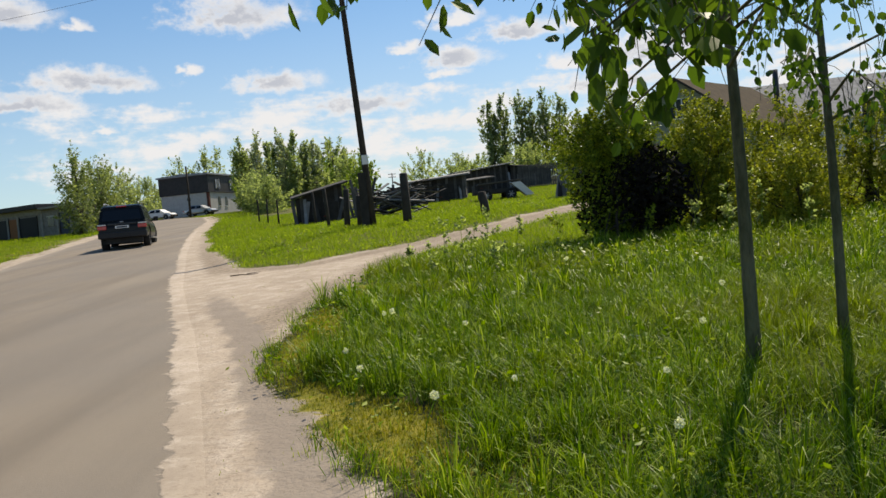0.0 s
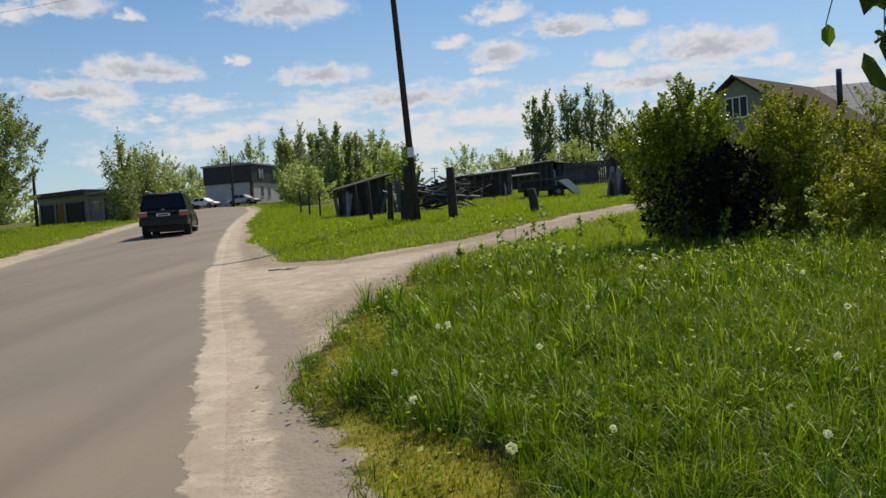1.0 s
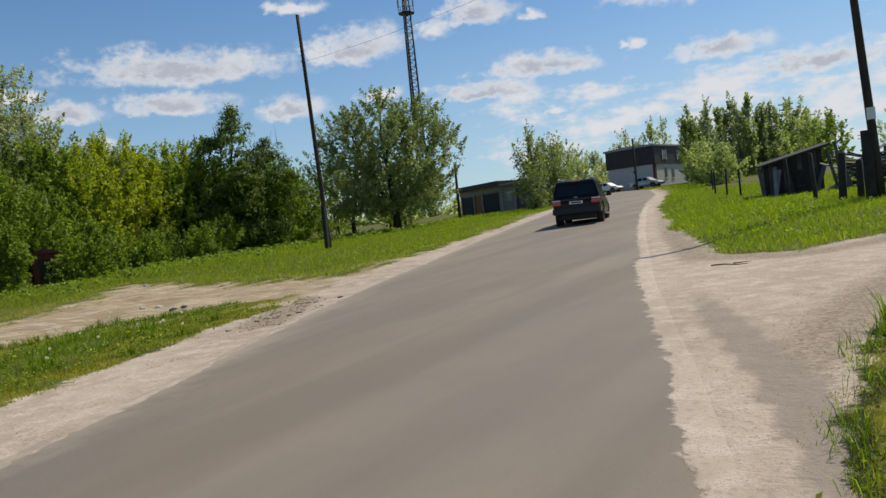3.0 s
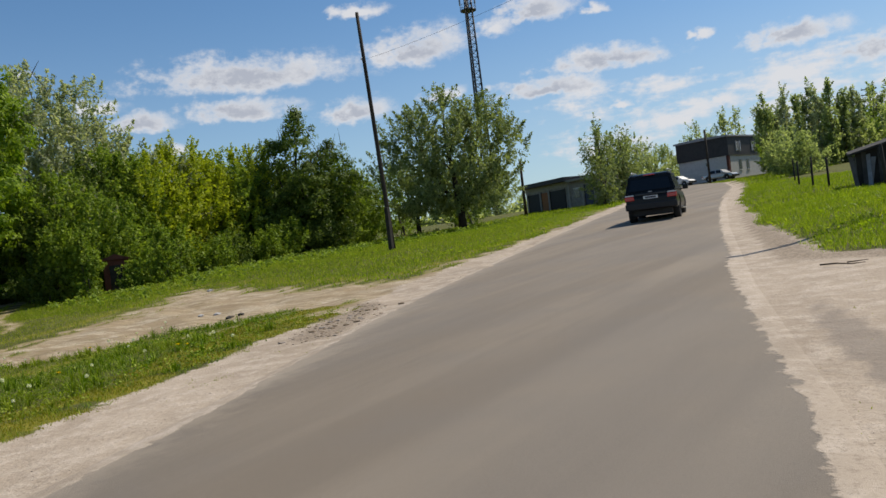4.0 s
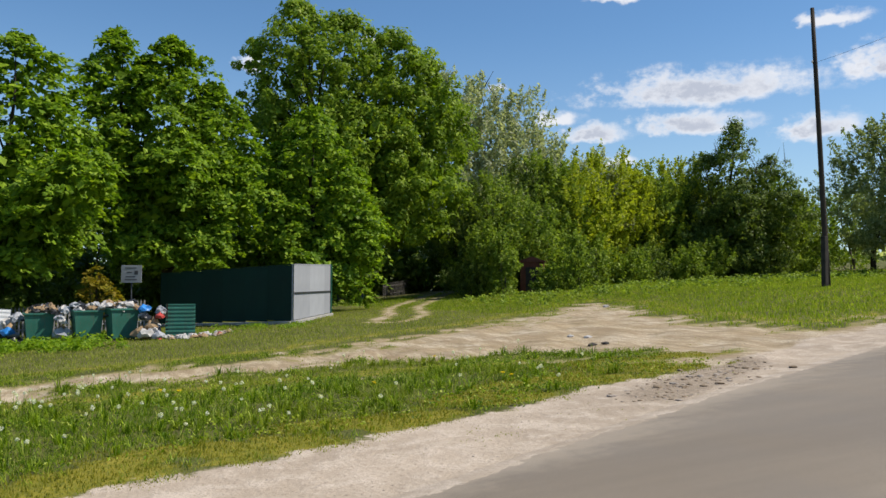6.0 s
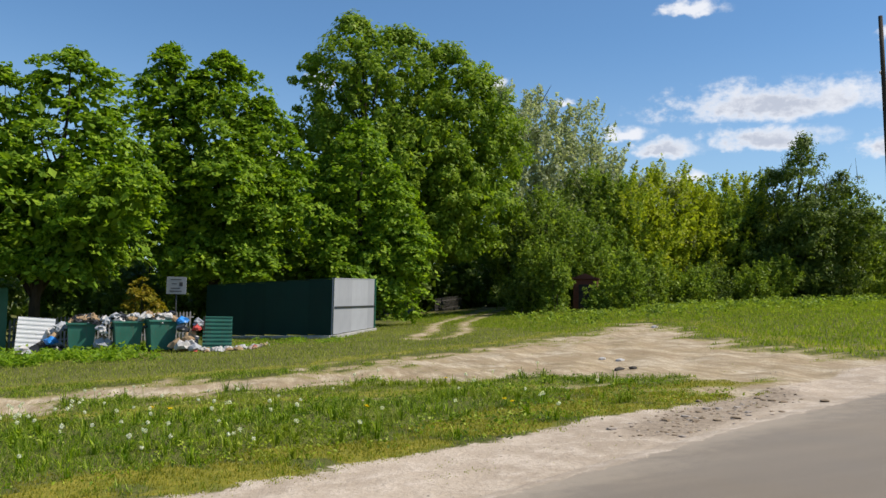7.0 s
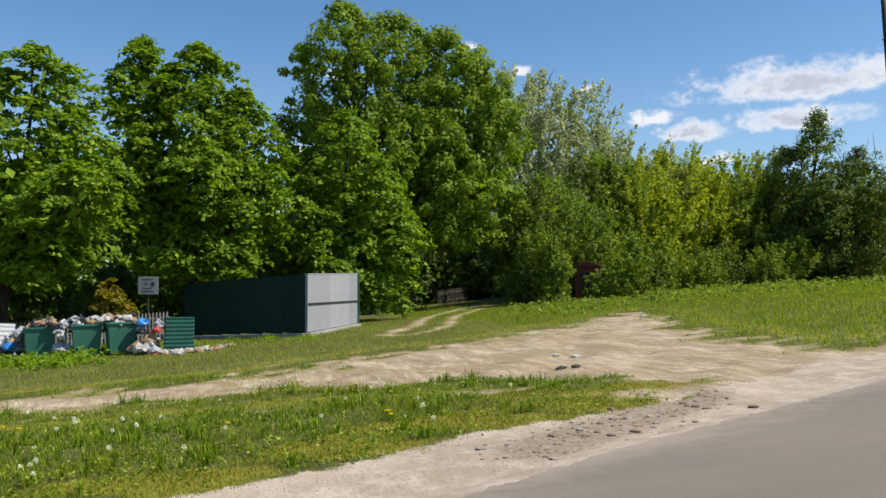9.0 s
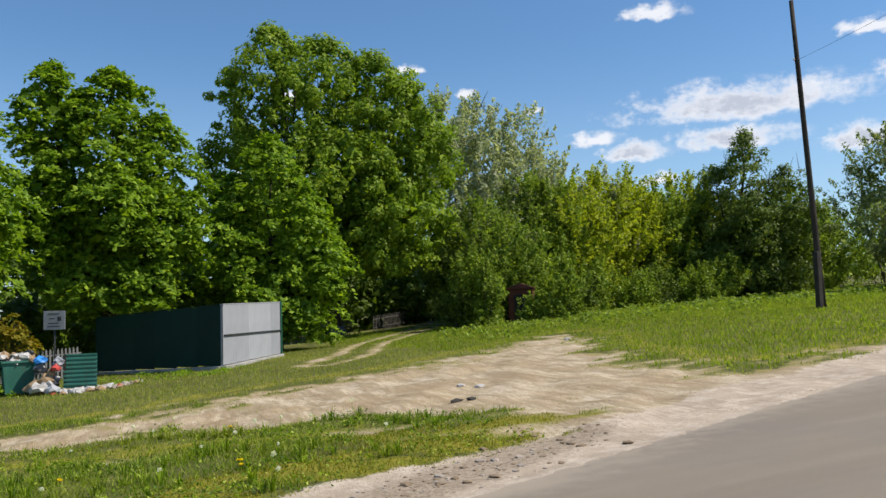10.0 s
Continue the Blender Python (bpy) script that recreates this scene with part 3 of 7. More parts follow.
def sprays(C, D, per, spread, style):
    """Leaf places and facings for clumps at C that grow outwards along D.
    shelf: flat drooping fans; puff: tight rounded tufts; shoot: upright or arching wands."""
    n = len(C)
    k = np.repeat(np.arange(n), per)
    m = len(k)
    size = (spread * rng.uniform(0.55, 1.35, n))[k]
    up = np.array([0.0, 0.0, 1.0])
    d = D[k]
    if style == "shelf":
        nrm = unit(up * 1.0 + d * 0.55 + rng.normal(size=(n, 3))[k] * 0.22)
        a = unit(np.cross(nrm, rng.normal(size=(n, 3))[k]))
        b_ = np.cross(nrm, a)
        t = rng.uniform(0, 2 * math.pi, m)
        r = np.sqrt(rng.uniform(0, 1, m)) * (1 + 0.3 * np.sin(3 * t + k))
        P = C[k] + (a * (np.cos(t) * r)[:, None] + b_ * (np.sin(t) * r)[:, None]) * size[:, None]
        P += nrm * (rng.normal(size=m) * 0.13 * size)[:, None]
        P[:, 2] -= 0.3 * size * r * r
        N = unit(nrm + rng.normal(size=(m, 3)) * 0.42)
    elif style == "puff":
        v = unit(rng.normal(size=(m, 3)))
        r = rng.uniform(0.25, 1, m) ** 0.5
        P = C[k] + v * (size * r)[:, None] * np.array([1, 1, 0.85])
        N = unit(v + d * 0.5 + up * 0.5 + rng.normal(size=(m, 3)) * 0.5)
    else:
        g = unit(up * 0.95 + d * 0.6 + rng.normal(size=(n, 3))[k] * 0.25)
        t = rng.uniform(-0.9, 1.3, m)
        w = (0.4 * (1.35 - np.abs(t)) + 0.06) * size
        P = C[k] + g * (t * size * 1.25)[:, None] + rng.normal(size=(m, 3)) * (w * 0.62)[:, None]
        P += d * (0.22 * size * np.clip(t, 0, 2) ** 2)[:, None]
        N = unit(rng.normal(size=(m, 3)) + up * 0.55 + d * 0.6)
    return P, N


def leaf_kites(P, N, size, long=1.5, simple=False, droop=0.0):
    """Leaves as kites bent at the midrib, or as plain triangles where a tree stays far off."""
    n = len(P)
    a = rng.normal(size=(n, 3))
    a[:, 2] -= droop
    a = unit(a - N * np.sum(a * N, 1)[:, None])
    b_ = np.cross(N, a)
    s = (size * rng.uniform(0.6, 1.35, n))[:, None]
    L, Wd = s * long * 0.5, s * 0.5
    if simple:
        V = np.stack([P - a * L, P + a * L * 0.7 + b_ * Wd, P + a * L * 0.7 - b_ * Wd], 1).reshape(-1, 3)
        return npmesh("crown", V, None, np.arange(n * 3).reshape(-1, 3))
    V = np.stack([P - a * L, P + b_ * Wd - N * s * 0.1, P + a * L, P - b_ * Wd - N * s * 0.1], 1).reshape(-1, 3)
    return npmesh("crown", V, np.arange(n * 4).reshape(-1, 4))


def tree(name, x, y, h, half, label, mat, shape="egg", low=0.1, clumps=150, spread=0.7, per=70, size=0.15, barkm=None, trunk_r=0.2, seed=1,
         group="", category="tree", style="puff", leaders=None, stems=1, long=1.5, droop=0.0, simple=True, twigs=0, lean=0.0, core=0.5, shell=0.75, limbs=26, hollow=None):
    """A tree or bush: tapered trunk with limbs, and a crown of small leaves in clumps on several leaders.
    leaders: (across, away, top, half width) of each leader, across as seen from the road."""
    global rng
    rng = np.random.default_rng(seed)
    vx, vy = x + 3.5, y - 8.0
    root = thing(name, x, y, label, category, group, rz=math.degrees(math.atan2(-vx, vy)))
    fx, fr = PROFILE[shape]
    widen = 1.28 if leaders else 1.12
    if leaders is None:
        n_p = 5 if half > 1.5 else 3
        a = rng.uniform(0, 6.28) + np.arange(n_p) * 2.4
        q = half * 0.5 * np.sqrt(np.arange(n_p) / n_p) / math.sqrt((n_p - 1) / n_p)
        leaders = [(q[i] * math.cos(a[i]), q[i] * math.sin(a[i]), h * (1.0 if i == 0 else rng.uniform(0.74, 0.97)), half * rng.uniform(0.5, 0.66)) for i in range(n_p)]
    LD = np.array(leaders, dtype=float)
    LD[:, 3] *= widen
    foot = low * h
    weight = LD[:, 3] * (LD[:, 2] - foot)
    j = rng.choice(len(LD), clumps, p=weight / weight.sum())
    u = rng.uniform(0, 1, clumps) ** 0.92
    th = rng.uniform(0, 2 * math.pi, clumps)
    rad = LD[j, 3] * np.interp(u, fx, fr)
    rad *= 1 + 0.16 * np.sin(3 * th + 5 * u + seed + j) + 0.13 * np.sin(7 * th - 9 * u + 2 * seed + j)
    f = np.where(rng.uniform(0, 1, clumps) < shell, rng.uniform(0.72, 1.0, clumps), rng.uniform(0.15, 0.75, clumps))
    rad = np.maximum(rad * f - spread * 0.3, 0.02)
    ctr = np.clip(u * 1.5, 0.45, 1.0)
    C = np.stack([LD[j, 0] * ctr + rad * np.cos(th), LD[j, 1] * ctr + rad * np.sin(th), foot + (LD[j, 2] - spread * 0.2 - foot) * u], 1)
    D = unit(np.stack([np.cos(th), np.sin(th), (u - 0.45) * 1.4], 1))
    tips = np.stack([LD[:, 0], LD[:, 1], LD[:, 2] - spread * 0.3], 1)
    C, D = np.concatenate([C, tips]), np.concatenate([D, np.tile([0, 0, 1.0], (len(LD), 1))])
    buried = np.zeros(len(C), bool)
    for ox, oy, top, hw in leaders:
        uu = np.clip((C[:, 2] - foot) / (top - foot), 0, 1.2)
        cc = np.clip(uu * 1.5, 0.45, 1.0)
        buried |= (np.hypot(C[:, 0] - ox * cc, C[:, 1] - oy * cc) < 0.55 * hw * np.interp(uu, fx, fr)) & (uu < 0.9)
    keep = ~buried | (rng.uniform(0, 1, len(C)) < 0.3)
    if hollow:      # an open, shaded place low on the side towards the road
        keep &= ~((C[:, 0] > hollow[0]) & (C[:, 0] < hollow[1]) & (C[:, 1] < 0.35 * half) & (C[:, 2] < hollow[2] * (1 + 0.12 * np.sin(5 * C[:, 0]))))
    C, D = C[keep], D[keep]
    C[:, 0] += lean * C[:, 2]
    # trunk, one stem to each of the main leaders, limbs to the clumps
    bm = bmesh.new()
    base = [Vector((0, 0, 0))] if stems == 1 else [Vector((rng.normal() * half * 0.28, rng.normal() * half * 0.28, 0)) for _ in range(stems)]
    lines = []
    for i in range(max(stems, min(len(LD), 4))):
        o = base[i % len(base)]
        ox, oy, top, hw = leaders[i % len(leaders)]
        tip = Vector((ox + lean * top, oy, top * 0.93))
        fork = o + Vector((0, 0, (0.0 if stems > 1 else 0.16) * h))
        pts = [o + Vector((0, 0, -0.25)), fork] + [fork.lerp(tip, k / 5) + Vector(((ox - o.x) * 0.18 * math.sin(math.pi * k / 5) + rng.normal() * 0.012 * h, rng.normal() * 0.012 * h, 0)) for k in range(1, 6)]
        r0 = trunk_r * (1.0 if i == 0 else 0.62)
        tube(bm, pts, [r0 * 1.3, r0] + [r0 * (1 - 0.92 * k / 5) for k in range(1, 6)], 7)
        lines.append((pts, r0))
    for k in rng.permutation(len(C))[:limbs]:
        c = Vector(C[k])
        pts, r0 = min(lines, key=lambda l: (l[0][3] - c).length)
        f = max(0.15, min(0.9, c.z / h * 0.8 - 0.08)) * 5
        i = int(f)
        a = pts[1 + i].lerp(pts[min(2 + i, 6)], f - i)
        mid = a.lerp(c, 0.5) + Vector((0, 0, 0.1 * (c - a).length))
        tr = r0 * (1 - 0.18 * f) * 0.4 + 0.006
        tube(bm, (a, mid, c), (tr, tr * 0.6, tr * 0.15), 5, False)
    for k in range(twigs):     # bare twigs that stand out of the foliage
        c = Vector(C[rng.integers(0, len(C))])
        if c.z > 0.45 * h:
            e = c + Vector((rng.normal() * 0.04, rng.normal() * 0.04, rng.uniform(0.06, 0.14))) * h
            tube(bm, (c, c.lerp(e, 0.5) + Vector((rng.normal() * 0.1, 0, 0)), e), (0.0028 * h, 0.0018 * h, 0.0006 * h), 4, False)
    part("trunk", bm, barkm or B_GREY, root)
    P, N = sprays(C, D, per, spread, style)
    sz = np.full(len(P), size)
    if core:      # sparse larger leaves added within, to block light through the crown
        m = int(len(P) * 0.16 * core)
        i = rng.integers(0, len(LD), m)
        uu = rng.uniform(0.02, 0.85, m)
        t = rng.uniform(0, 6.28, m)
        r = LD[i, 3] * np.interp(uu, fx, fr) * np.sqrt(rng.uniform(0, 1, m)) * 0.66
        cc = np.clip(uu * 1.5, 0.45, 1.0)
        Q = np.stack([LD[i, 0] * cc + r * np.cos(t) + lean * (foot + (LD[i, 2] - foot) * uu), LD[i, 1] * cc + r * np.sin(t), foot + (LD[i, 2] - foot) * uu], 1)
        P, N, sz = np.concatenate([P, Q]), np.concatenate([N, unit(rng.normal(size=(m, 3)))]), np.concatenate([sz, np.full(m, size * (2.0 if h > 4 else 1.2))])
    ok = P[:, 2] > 0.03
    part("crown", leaf_kites(P[ok], N[ok], sz[ok], long, simple, droop), mat, root)
    return root

# ---- ground, road, tracks ----
RY = [-60.0, 0.0, 4.3, 6.9, 9.4, 11.2, 15.2, 26.0, 41.0, 68.0, 92.0, 118.0]
RX = [17.0, -0.35, -1.62, -2.42, -3.22, -3.85, -5.2, -8.5, -12.8, -19.6, -27.0, -40.0]
LY = [-60.0, 0.0, 7.4, 8.9, 11.3, 14.2, 18.7, 32.4, 57.5, 92.0, 118.0]
LX = [11.0, -5.7, -8.2, -8.75, -9.75, -10.95, -12.5, -16.8, -24.2, -34.5, -47.0]


def right_edge(y):
    return np.interp(y, RY, RX)


def left_edge(y):
    return np.interp(y, LY, LX)


def inside(X, Y, poly):
    """Signed distance to an outline, positive inside."""
    d = np.full(X.shape, 1e9)
    odd = np.zeros(X.shape, bool)
    for (x0, y0), (x1, y1) in zip(poly, poly[1:] + poly[:1]):
        ex, ey = x1 - x0, y1 - y0
        t = np.clip(((X - x0) * ex + (Y - y0) * ey) / (ex * ex + ey * ey), 0, 1)
        d = np.minimum(d, np.hypot(X - x0 - t * ex, Y - y0 - t * ey))
        if y0 != y1:
            odd ^= ((y0 > Y) != (y1 > Y)) & (X < ex * (Y - y0) / ey + x0)
    return np.where(odd, d, -d)


def near_line(X, Y, line):
    d = np.full(X.shape, 1e9)
    for (x0, y0), (x1, y1) in zip(line, line[1:]):
        ex, ey = x1 - x0, y1 - y0
        t = np.clip(((X - x0) * ex + (Y - y0) * ey) / (ex * ex + ey * ey), 0, 1)
        d = np.minimum(d, np.hypot(X - x0 - t * ex, Y - y0 - t * ey))
    return d


# sandy apron on the near side of the road, with the gravel track that leaves it
SAND_RIGHT = [(1.0, -8.0), (0.5, 1.5), (-0.85, 4.8), (-1.6, 6.9), (-1.85, 9.2), (-1.45, 12.2), (-0.5, 16.6), (1.9, 20.2), (4.6, 23.6),
              (9.0, 28.5), (8.2, 30.0), (3.4, 24.8), (1.9, 22.6), (-1.1, 19.3), (-3.1, 17.3), (-4.5, 17.9), (-5.6, 21.0), (-7.6, 26.5), (-12.0, 41.0), (-18.6, 68.0), (-26.0, 92.0), (-30.0, 92.0), (-16.0, 41.0), (-9.0, 15.0), (-5.0, 0.0), (-3.0, -8.0)]
TRACK_LINE = [(-0.6, 17.6), (1.2, 20.6), (3.8, 24.0), (9.0, 29.3)]
# worn earth on the far side: a turning place by the road and a track along to the bins
DIRT_LEFT = [(-11.0, 16.0), (-13.2, 16.4), (-14.6, 15.4), (-16.5, 14.3), (-17.2, 12.2), (-17.7, 10.4), (-17.6, 7.5), (-18.5, 3.5), (-20.5, 3.5), (-21.2, 8.0), (-21.6, 11.2), (-23.6, 13.8), (-25.4, 18.2), (-28.6, 22.0),
             (-33.3, 27.2), (-29.0, 26.2), (-25.4, 24.0), (-19.0, 21.4), (-16.6, 21.4), (-15.8, 24.0), (-17.6, 30.5), (-21.5, 45.0), (-26.0, 58.0), (-24.6, 58.0), (-16.5, 32.0), (-12.5, 20.0)]
SHOULDER_OUT = [(-6.5, -10.0), (-8.6, 2.0), (-10.4, 6.8), (-10.9, 9.2), (-11.9, 11.5), (-12.4, 13.4), (-13.2, 16.5), (-14.6, 20.0), (-16.6, 27.0), (-18.6, 35.0), (-24.6, 55.0), (-34.0, 88.0)]
WOOD_PATH = [(-31.0, 16.8), (-34.6, 18.9), (-42.0, 21.6), (-52.0, 27.2), (-62.0, 33.0), (-85.0, 42.0)]

rng = np.random.default_rng(11)


def axis(lo, hi, fine, far):
    a = np.arange(lo, hi + 1e-6, fine)
    g, s = [], fine
    v = 0.0
    while v < far:
        s *= 1.25
        v += s
        g.append(v)
    g = np.array(g)
    return np.concatenate([(lo - g)[::-1], a, hi + g])


def wob(X, Y, s, seed):
    """Cheap smooth unevenness."""
    r = np.random.default_rng(seed)
    out = np.zeros(X.shape)
    for k in range(7):
        a = r.uniform(0, 2 * math.pi)
        f = r.uniform(0.6, 1.6) * 2 * math.pi / s
        out += np.sin(f * (X * math.cos(a) + Y * math.sin(a)) + r.uniform(0, 6.28))
    return out / 7


def masks(X, Y):
    """sand, dirt, moss and road-inside masks (0 to 1) at ground points."""
    w = 0.28 * wob(X, Y, 2.6, 3) + 0.12 * wob(X, Y, 0.7, 4)
    xr, xl = right_edge(Y), left_edge(Y)
    xo = np.interp(Y, [q[1] for q in SHOULDER_OUT], [q[0] for q in SHOULDER_OUT])
    s_right = np.clip(0.5 + (inside(X, Y, SAND_RIGHT) + w) * 1.4, 0, 1)
    s_left = np.clip(0.5 + (np.minimum(X - xo, xl + 3.0 - X) + w) * 1.4, 0, 1)
    far = np.clip((100 - Y) / 10, 0, 1)
    sand = np.maximum(s_right, s_left) * far
    d = inside(X, Y, DIRT_LEFT)
    patchy = 1.5 * wob(X, Y, 3.4, 8) + 1.6 * wob(X + 0.4 * Y, 0.45 * Y, 1.2, 9) + 1.0 * wob(X, Y, 0.8, 10)
    patchy = patchy - 0.9 * np.clip((-X - 16.5) / 5.0, 0, 1) * np.clip((20.0 - Y) / 6.0, 0, 1) * (0.3 + wob(X * 0.5, Y, 0.9, 15) * 2.0)
    dirt = np.clip(0.5 + (d + patchy * np.clip(1.15 - d * 0.2, 0.5, 1.25)) * 0.5, 0, 1)
    p = near_line(X, Y, WOOD_PATH)
    ruts = np.minimum(np.abs(p - 0.75), 5)
    dirt = np.maximum(dirt, np.clip(0.95 + 0.4 * wob(X, Y, 2.0, 5) - ruts * 1.35, 0, 1))
    moss_l = np.clip(1.35 - np.abs(X - xo + 0.75) / 0.95, 0, 1) * (Y < 17) * np.clip(0.9 + 1.4 * wob(X, Y, 1.9, 19) + 0.8 * wob(X, Y, 0.6, 20), 0, 1)
    moss_r = np.clip(1.3 - np.abs(inside(X, Y, SAND_RIGHT) + 0.38 + 0.22 * wob(X, Y, 1.1, 17)) / 0.45, 0, 1) * (Y < 13) * np.clip((Y - 2.6) / 2.6, 0.45, 1) * np.clip(0.9 + 2.0 * wob(X, Y, 1.9, 18), 0, 1)
    back = np.clip(0.62 - np.abs(d + 1.2) / 3.0, 0, 1)
    moss = np.maximum(np.maximum(moss_l, moss_r), back)
    return sand, dirt, moss


def surface(X, Y, sand, dirt):
    """Height of the uneven ground, calm beside the carriageway."""
    calm = np.clip((np.maximum(X - right_edge(Y), left_edge(Y) - X) - 0.3) / 1.2, 0.0, 1.0)
    z = gz(X, Y) + calm * (0.03 * wob(X, Y, 5.0, 1) + 0.012 * wob(X, Y, 0.9, 2) + (1 - np.maximum(sand, dirt)) * 0.035) - 0.02
    # shallow wheel ruts where cars turn
    return z - dirt * 0.05 * np.clip(wob(X + 0.6 * Y, Y * 0.6, 1.3, 12) * 2, -1, 1)


gx, gy = axis(-46.0, 9.0, 0.24, 2600.0), axis(-4.0, 46.0, 0.24, 2600.0)
GX, GY = np.meshgrid(gx, gy)
GX, GY = GX.ravel(), GY.ravel()
sandA, dirtA, mossA = masks(GX, GY)
nearby = (GX > -47) & (GX < 10) & (GY > -6) & (GY < 47)
GZ = np.where(nearby, surface(GX, GY, sandA, dirtA), gz(GX, GY) + 0.02)
# under the carriageway the sheet lies deeper
under = np.clip((np.minimum(right_edge(GY) - GX, GX - left_edge(GY)) - 0.2) / 0.5, 0, 1) * (GY < 112)
GZ -= under * 0.09
nx, ny = len(gx), len(gy)
ii, jj = np.meshgrid(np.arange(nx - 1), np.arange(ny - 1))
b = (jj * nx + ii).ravel()
me = npmesh("ground", np.stack([GX, GY, GZ], 1), np.stack([b, b + 1, b + nx + 1, b + nx], 1), smooth=True)
dS = inside(GX, GY, SAND_RIGHT)
rim = np.clip(1.1 - np.abs(dS - 0.45) / 0.75, 0, 1) * (GY > 5)
stonyA = np.maximum(0.75 * rim, np.clip(1.0 - near_line(GX, GY, TRACK_LINE) / 1.1, 0, 1) * 0.7) * (GX > right_edge(GY) + 0.6)
stonyA = np.maximum(stonyA, np.clip(1.1 - near_line(GX, GY, [(-11.2, 13.0), (-12.9, 16.0)]) / 0.75, 0, 1))
offset = GX - right_edge(GY) + 0.1 * wob(GY, GY * 0.2, 6.0, 26)
wheelA = np.clip(1.35 - np.abs(offset - 0.78) / 0.24, 0, 1) * np.clip((15.0 - GY) / 4.0, 0, 1)
# lush: where the soil colour carries the shade among tall grass
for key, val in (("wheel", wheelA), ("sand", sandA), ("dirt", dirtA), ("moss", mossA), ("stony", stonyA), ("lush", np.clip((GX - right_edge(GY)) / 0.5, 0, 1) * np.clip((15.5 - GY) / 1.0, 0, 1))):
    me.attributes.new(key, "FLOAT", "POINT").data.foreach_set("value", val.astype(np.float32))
me.materials.append(M_GROUND)
ground = tagged(new("ground", me), "sandy village ground with grass, moss and trodden earth", "ground", kind="structure")

# carriageway: a cambered strip whose edges dive under the sand
ry = np.concatenate([np.arange(-60, 60, 0.3), np.arange(60, 112, 1.0)])
lanes = [("L", -0.4), ("L", -0.2), ("L", 0.0), ("L", 0.35), ("L", 0.8), ("M", 0.25), ("M", 0.5), ("M", 0.75), ("R", 0.8), ("R", 0.35), ("R", 0.0), ("R", -0.2), ("R", -0.4)]
xl, xr = left_edge(ry), right_edge(ry)
Xr = np.stack([xl + d if side == "L" else (xr - d if side == "R" else xl + (xr - xl) * d) for side, d in lanes], 1)
Yr = np.tile(ry[:, None], (1, len(lanes)))
inset = np.minimum(Xr - xl[:, None], xr[:, None] - Xr)
Zr = gz(Xr, Yr) + np.interp(inset, [-0.4, -0.2, 0.0, 0.8, 2.5], [-0.06, -0.012, 0.004, 0.03, 0.045])
k = len(lanes)
ii, jj = np.meshgrid(np.arange(k - 1), np.arange(len(ry) - 1))
b = (jj * k + ii).ravel()
me = npmesh("road", np.stack([Xr.ravel(), Yr.ravel(), Zr.ravel()], 1), np.stack([b, b + 1, b + k + 1, b + k], 1), smooth=True)
half_w = (xr - xl)[:, None] / 2
dust = np.clip(1.0 - inset / (half_w * 0.55), 0, 1) * np.where(Xr < (xl + xr)[:, None] / 2, 0.75, 0.3)
me.attributes.new("dust", "FLOAT", "POINT").data.foreach_set("value", dust.ravel().astype(np.float32))
me.attributes.new("inset", "FLOAT", "POINT").data.foreach_set("value", inset.ravel().astype(np.float32))
me.materials.append(M_ROAD)
road = tagged(new("road", me), "worn grey asphalt village road with dusty edges", "road", kind="structure")

# ---- trees and shrubs ----
def polar(x, y, azimuth, dist):
    return x + dist * math.sin(radians(azimuth)), y + dist * math.cos(radians(azimuth))


MAPLES = "maples behind the bins"
tree("willow_tree", -42.6, -8.6, 18.5, 6.6, "tall grey-green willow beside the green sheet fence", L_WILLOW, "dome", 0.06, 480, 0.85, 95, 0.16, seed=3, style="shoot", long=2.2, droop=1.2, twigs=20)
tree("maple_tree", -37.9, 3.0, 12.0, 4.7, "broad bright green maple behind the rubbish bins", L_MAPLE, "egg", 0.24, 900, 0.5, 62, 0.16, B_DARK, 0.2, 4, MAPLES, style="shelf", simple=False, droop=0.7,
     leaders=[(0.9, 0.0, 12.0, 2.3), (-1.6, 0.6, 11.1, 2.1), (-2.9, -0.3, 9.4, 1.7), (2.3, 0.4, 9.9, 1.9), (2.9, -0.6, 7.0, 1.8), (-1.6, -1.6, 8.0, 1.9), (1.0, -1.9, 7.4, 1.9), (2.4, -4.0, 7.0, 1.4)])
tree("maple_tree", -42.4, 9.9, 13.7, 4.5, "tall bright green maple with two tops beside the notice board", L_MAPLE, "egg", 0.19, 980, 0.52, 62, 0.165, B_DARK, 0.2, 15, MAPLES, style="shelf", simple=False, droop=0.7,
     leaders=[(-2.3, 0.0, 13.7, 1.7), (0.1, 0.3, 13.6, 2.2), (2.0, 0.2, 11.6, 1.8), (2.7, -0.5, 8.2, 1.9), (-2.3, -0.8, 8.8, 1.8), (0.2, -1.8, 9.0, 2.0)])
tree("maple_tree", -44.0, 17.6, 10.9, 3.7, "slim bright green maple behind the green fence", L_MAPLE, "egg", 0.07, 640, 0.5, 60, 0.165, B_DARK, 0.18, 6, MAPLES, style="shelf", simple=False, droop=0.7,
     leaders=[(-0.3, 0.0, 10.9, 2.0), (1.3, -0.4, 8.0, 1.8), (2.3, -0.6, 5.4, 1.6), (-2.2, 0.5, 9.0, 1.5), (-1.8, -0.6, 6.4, 1.9)])
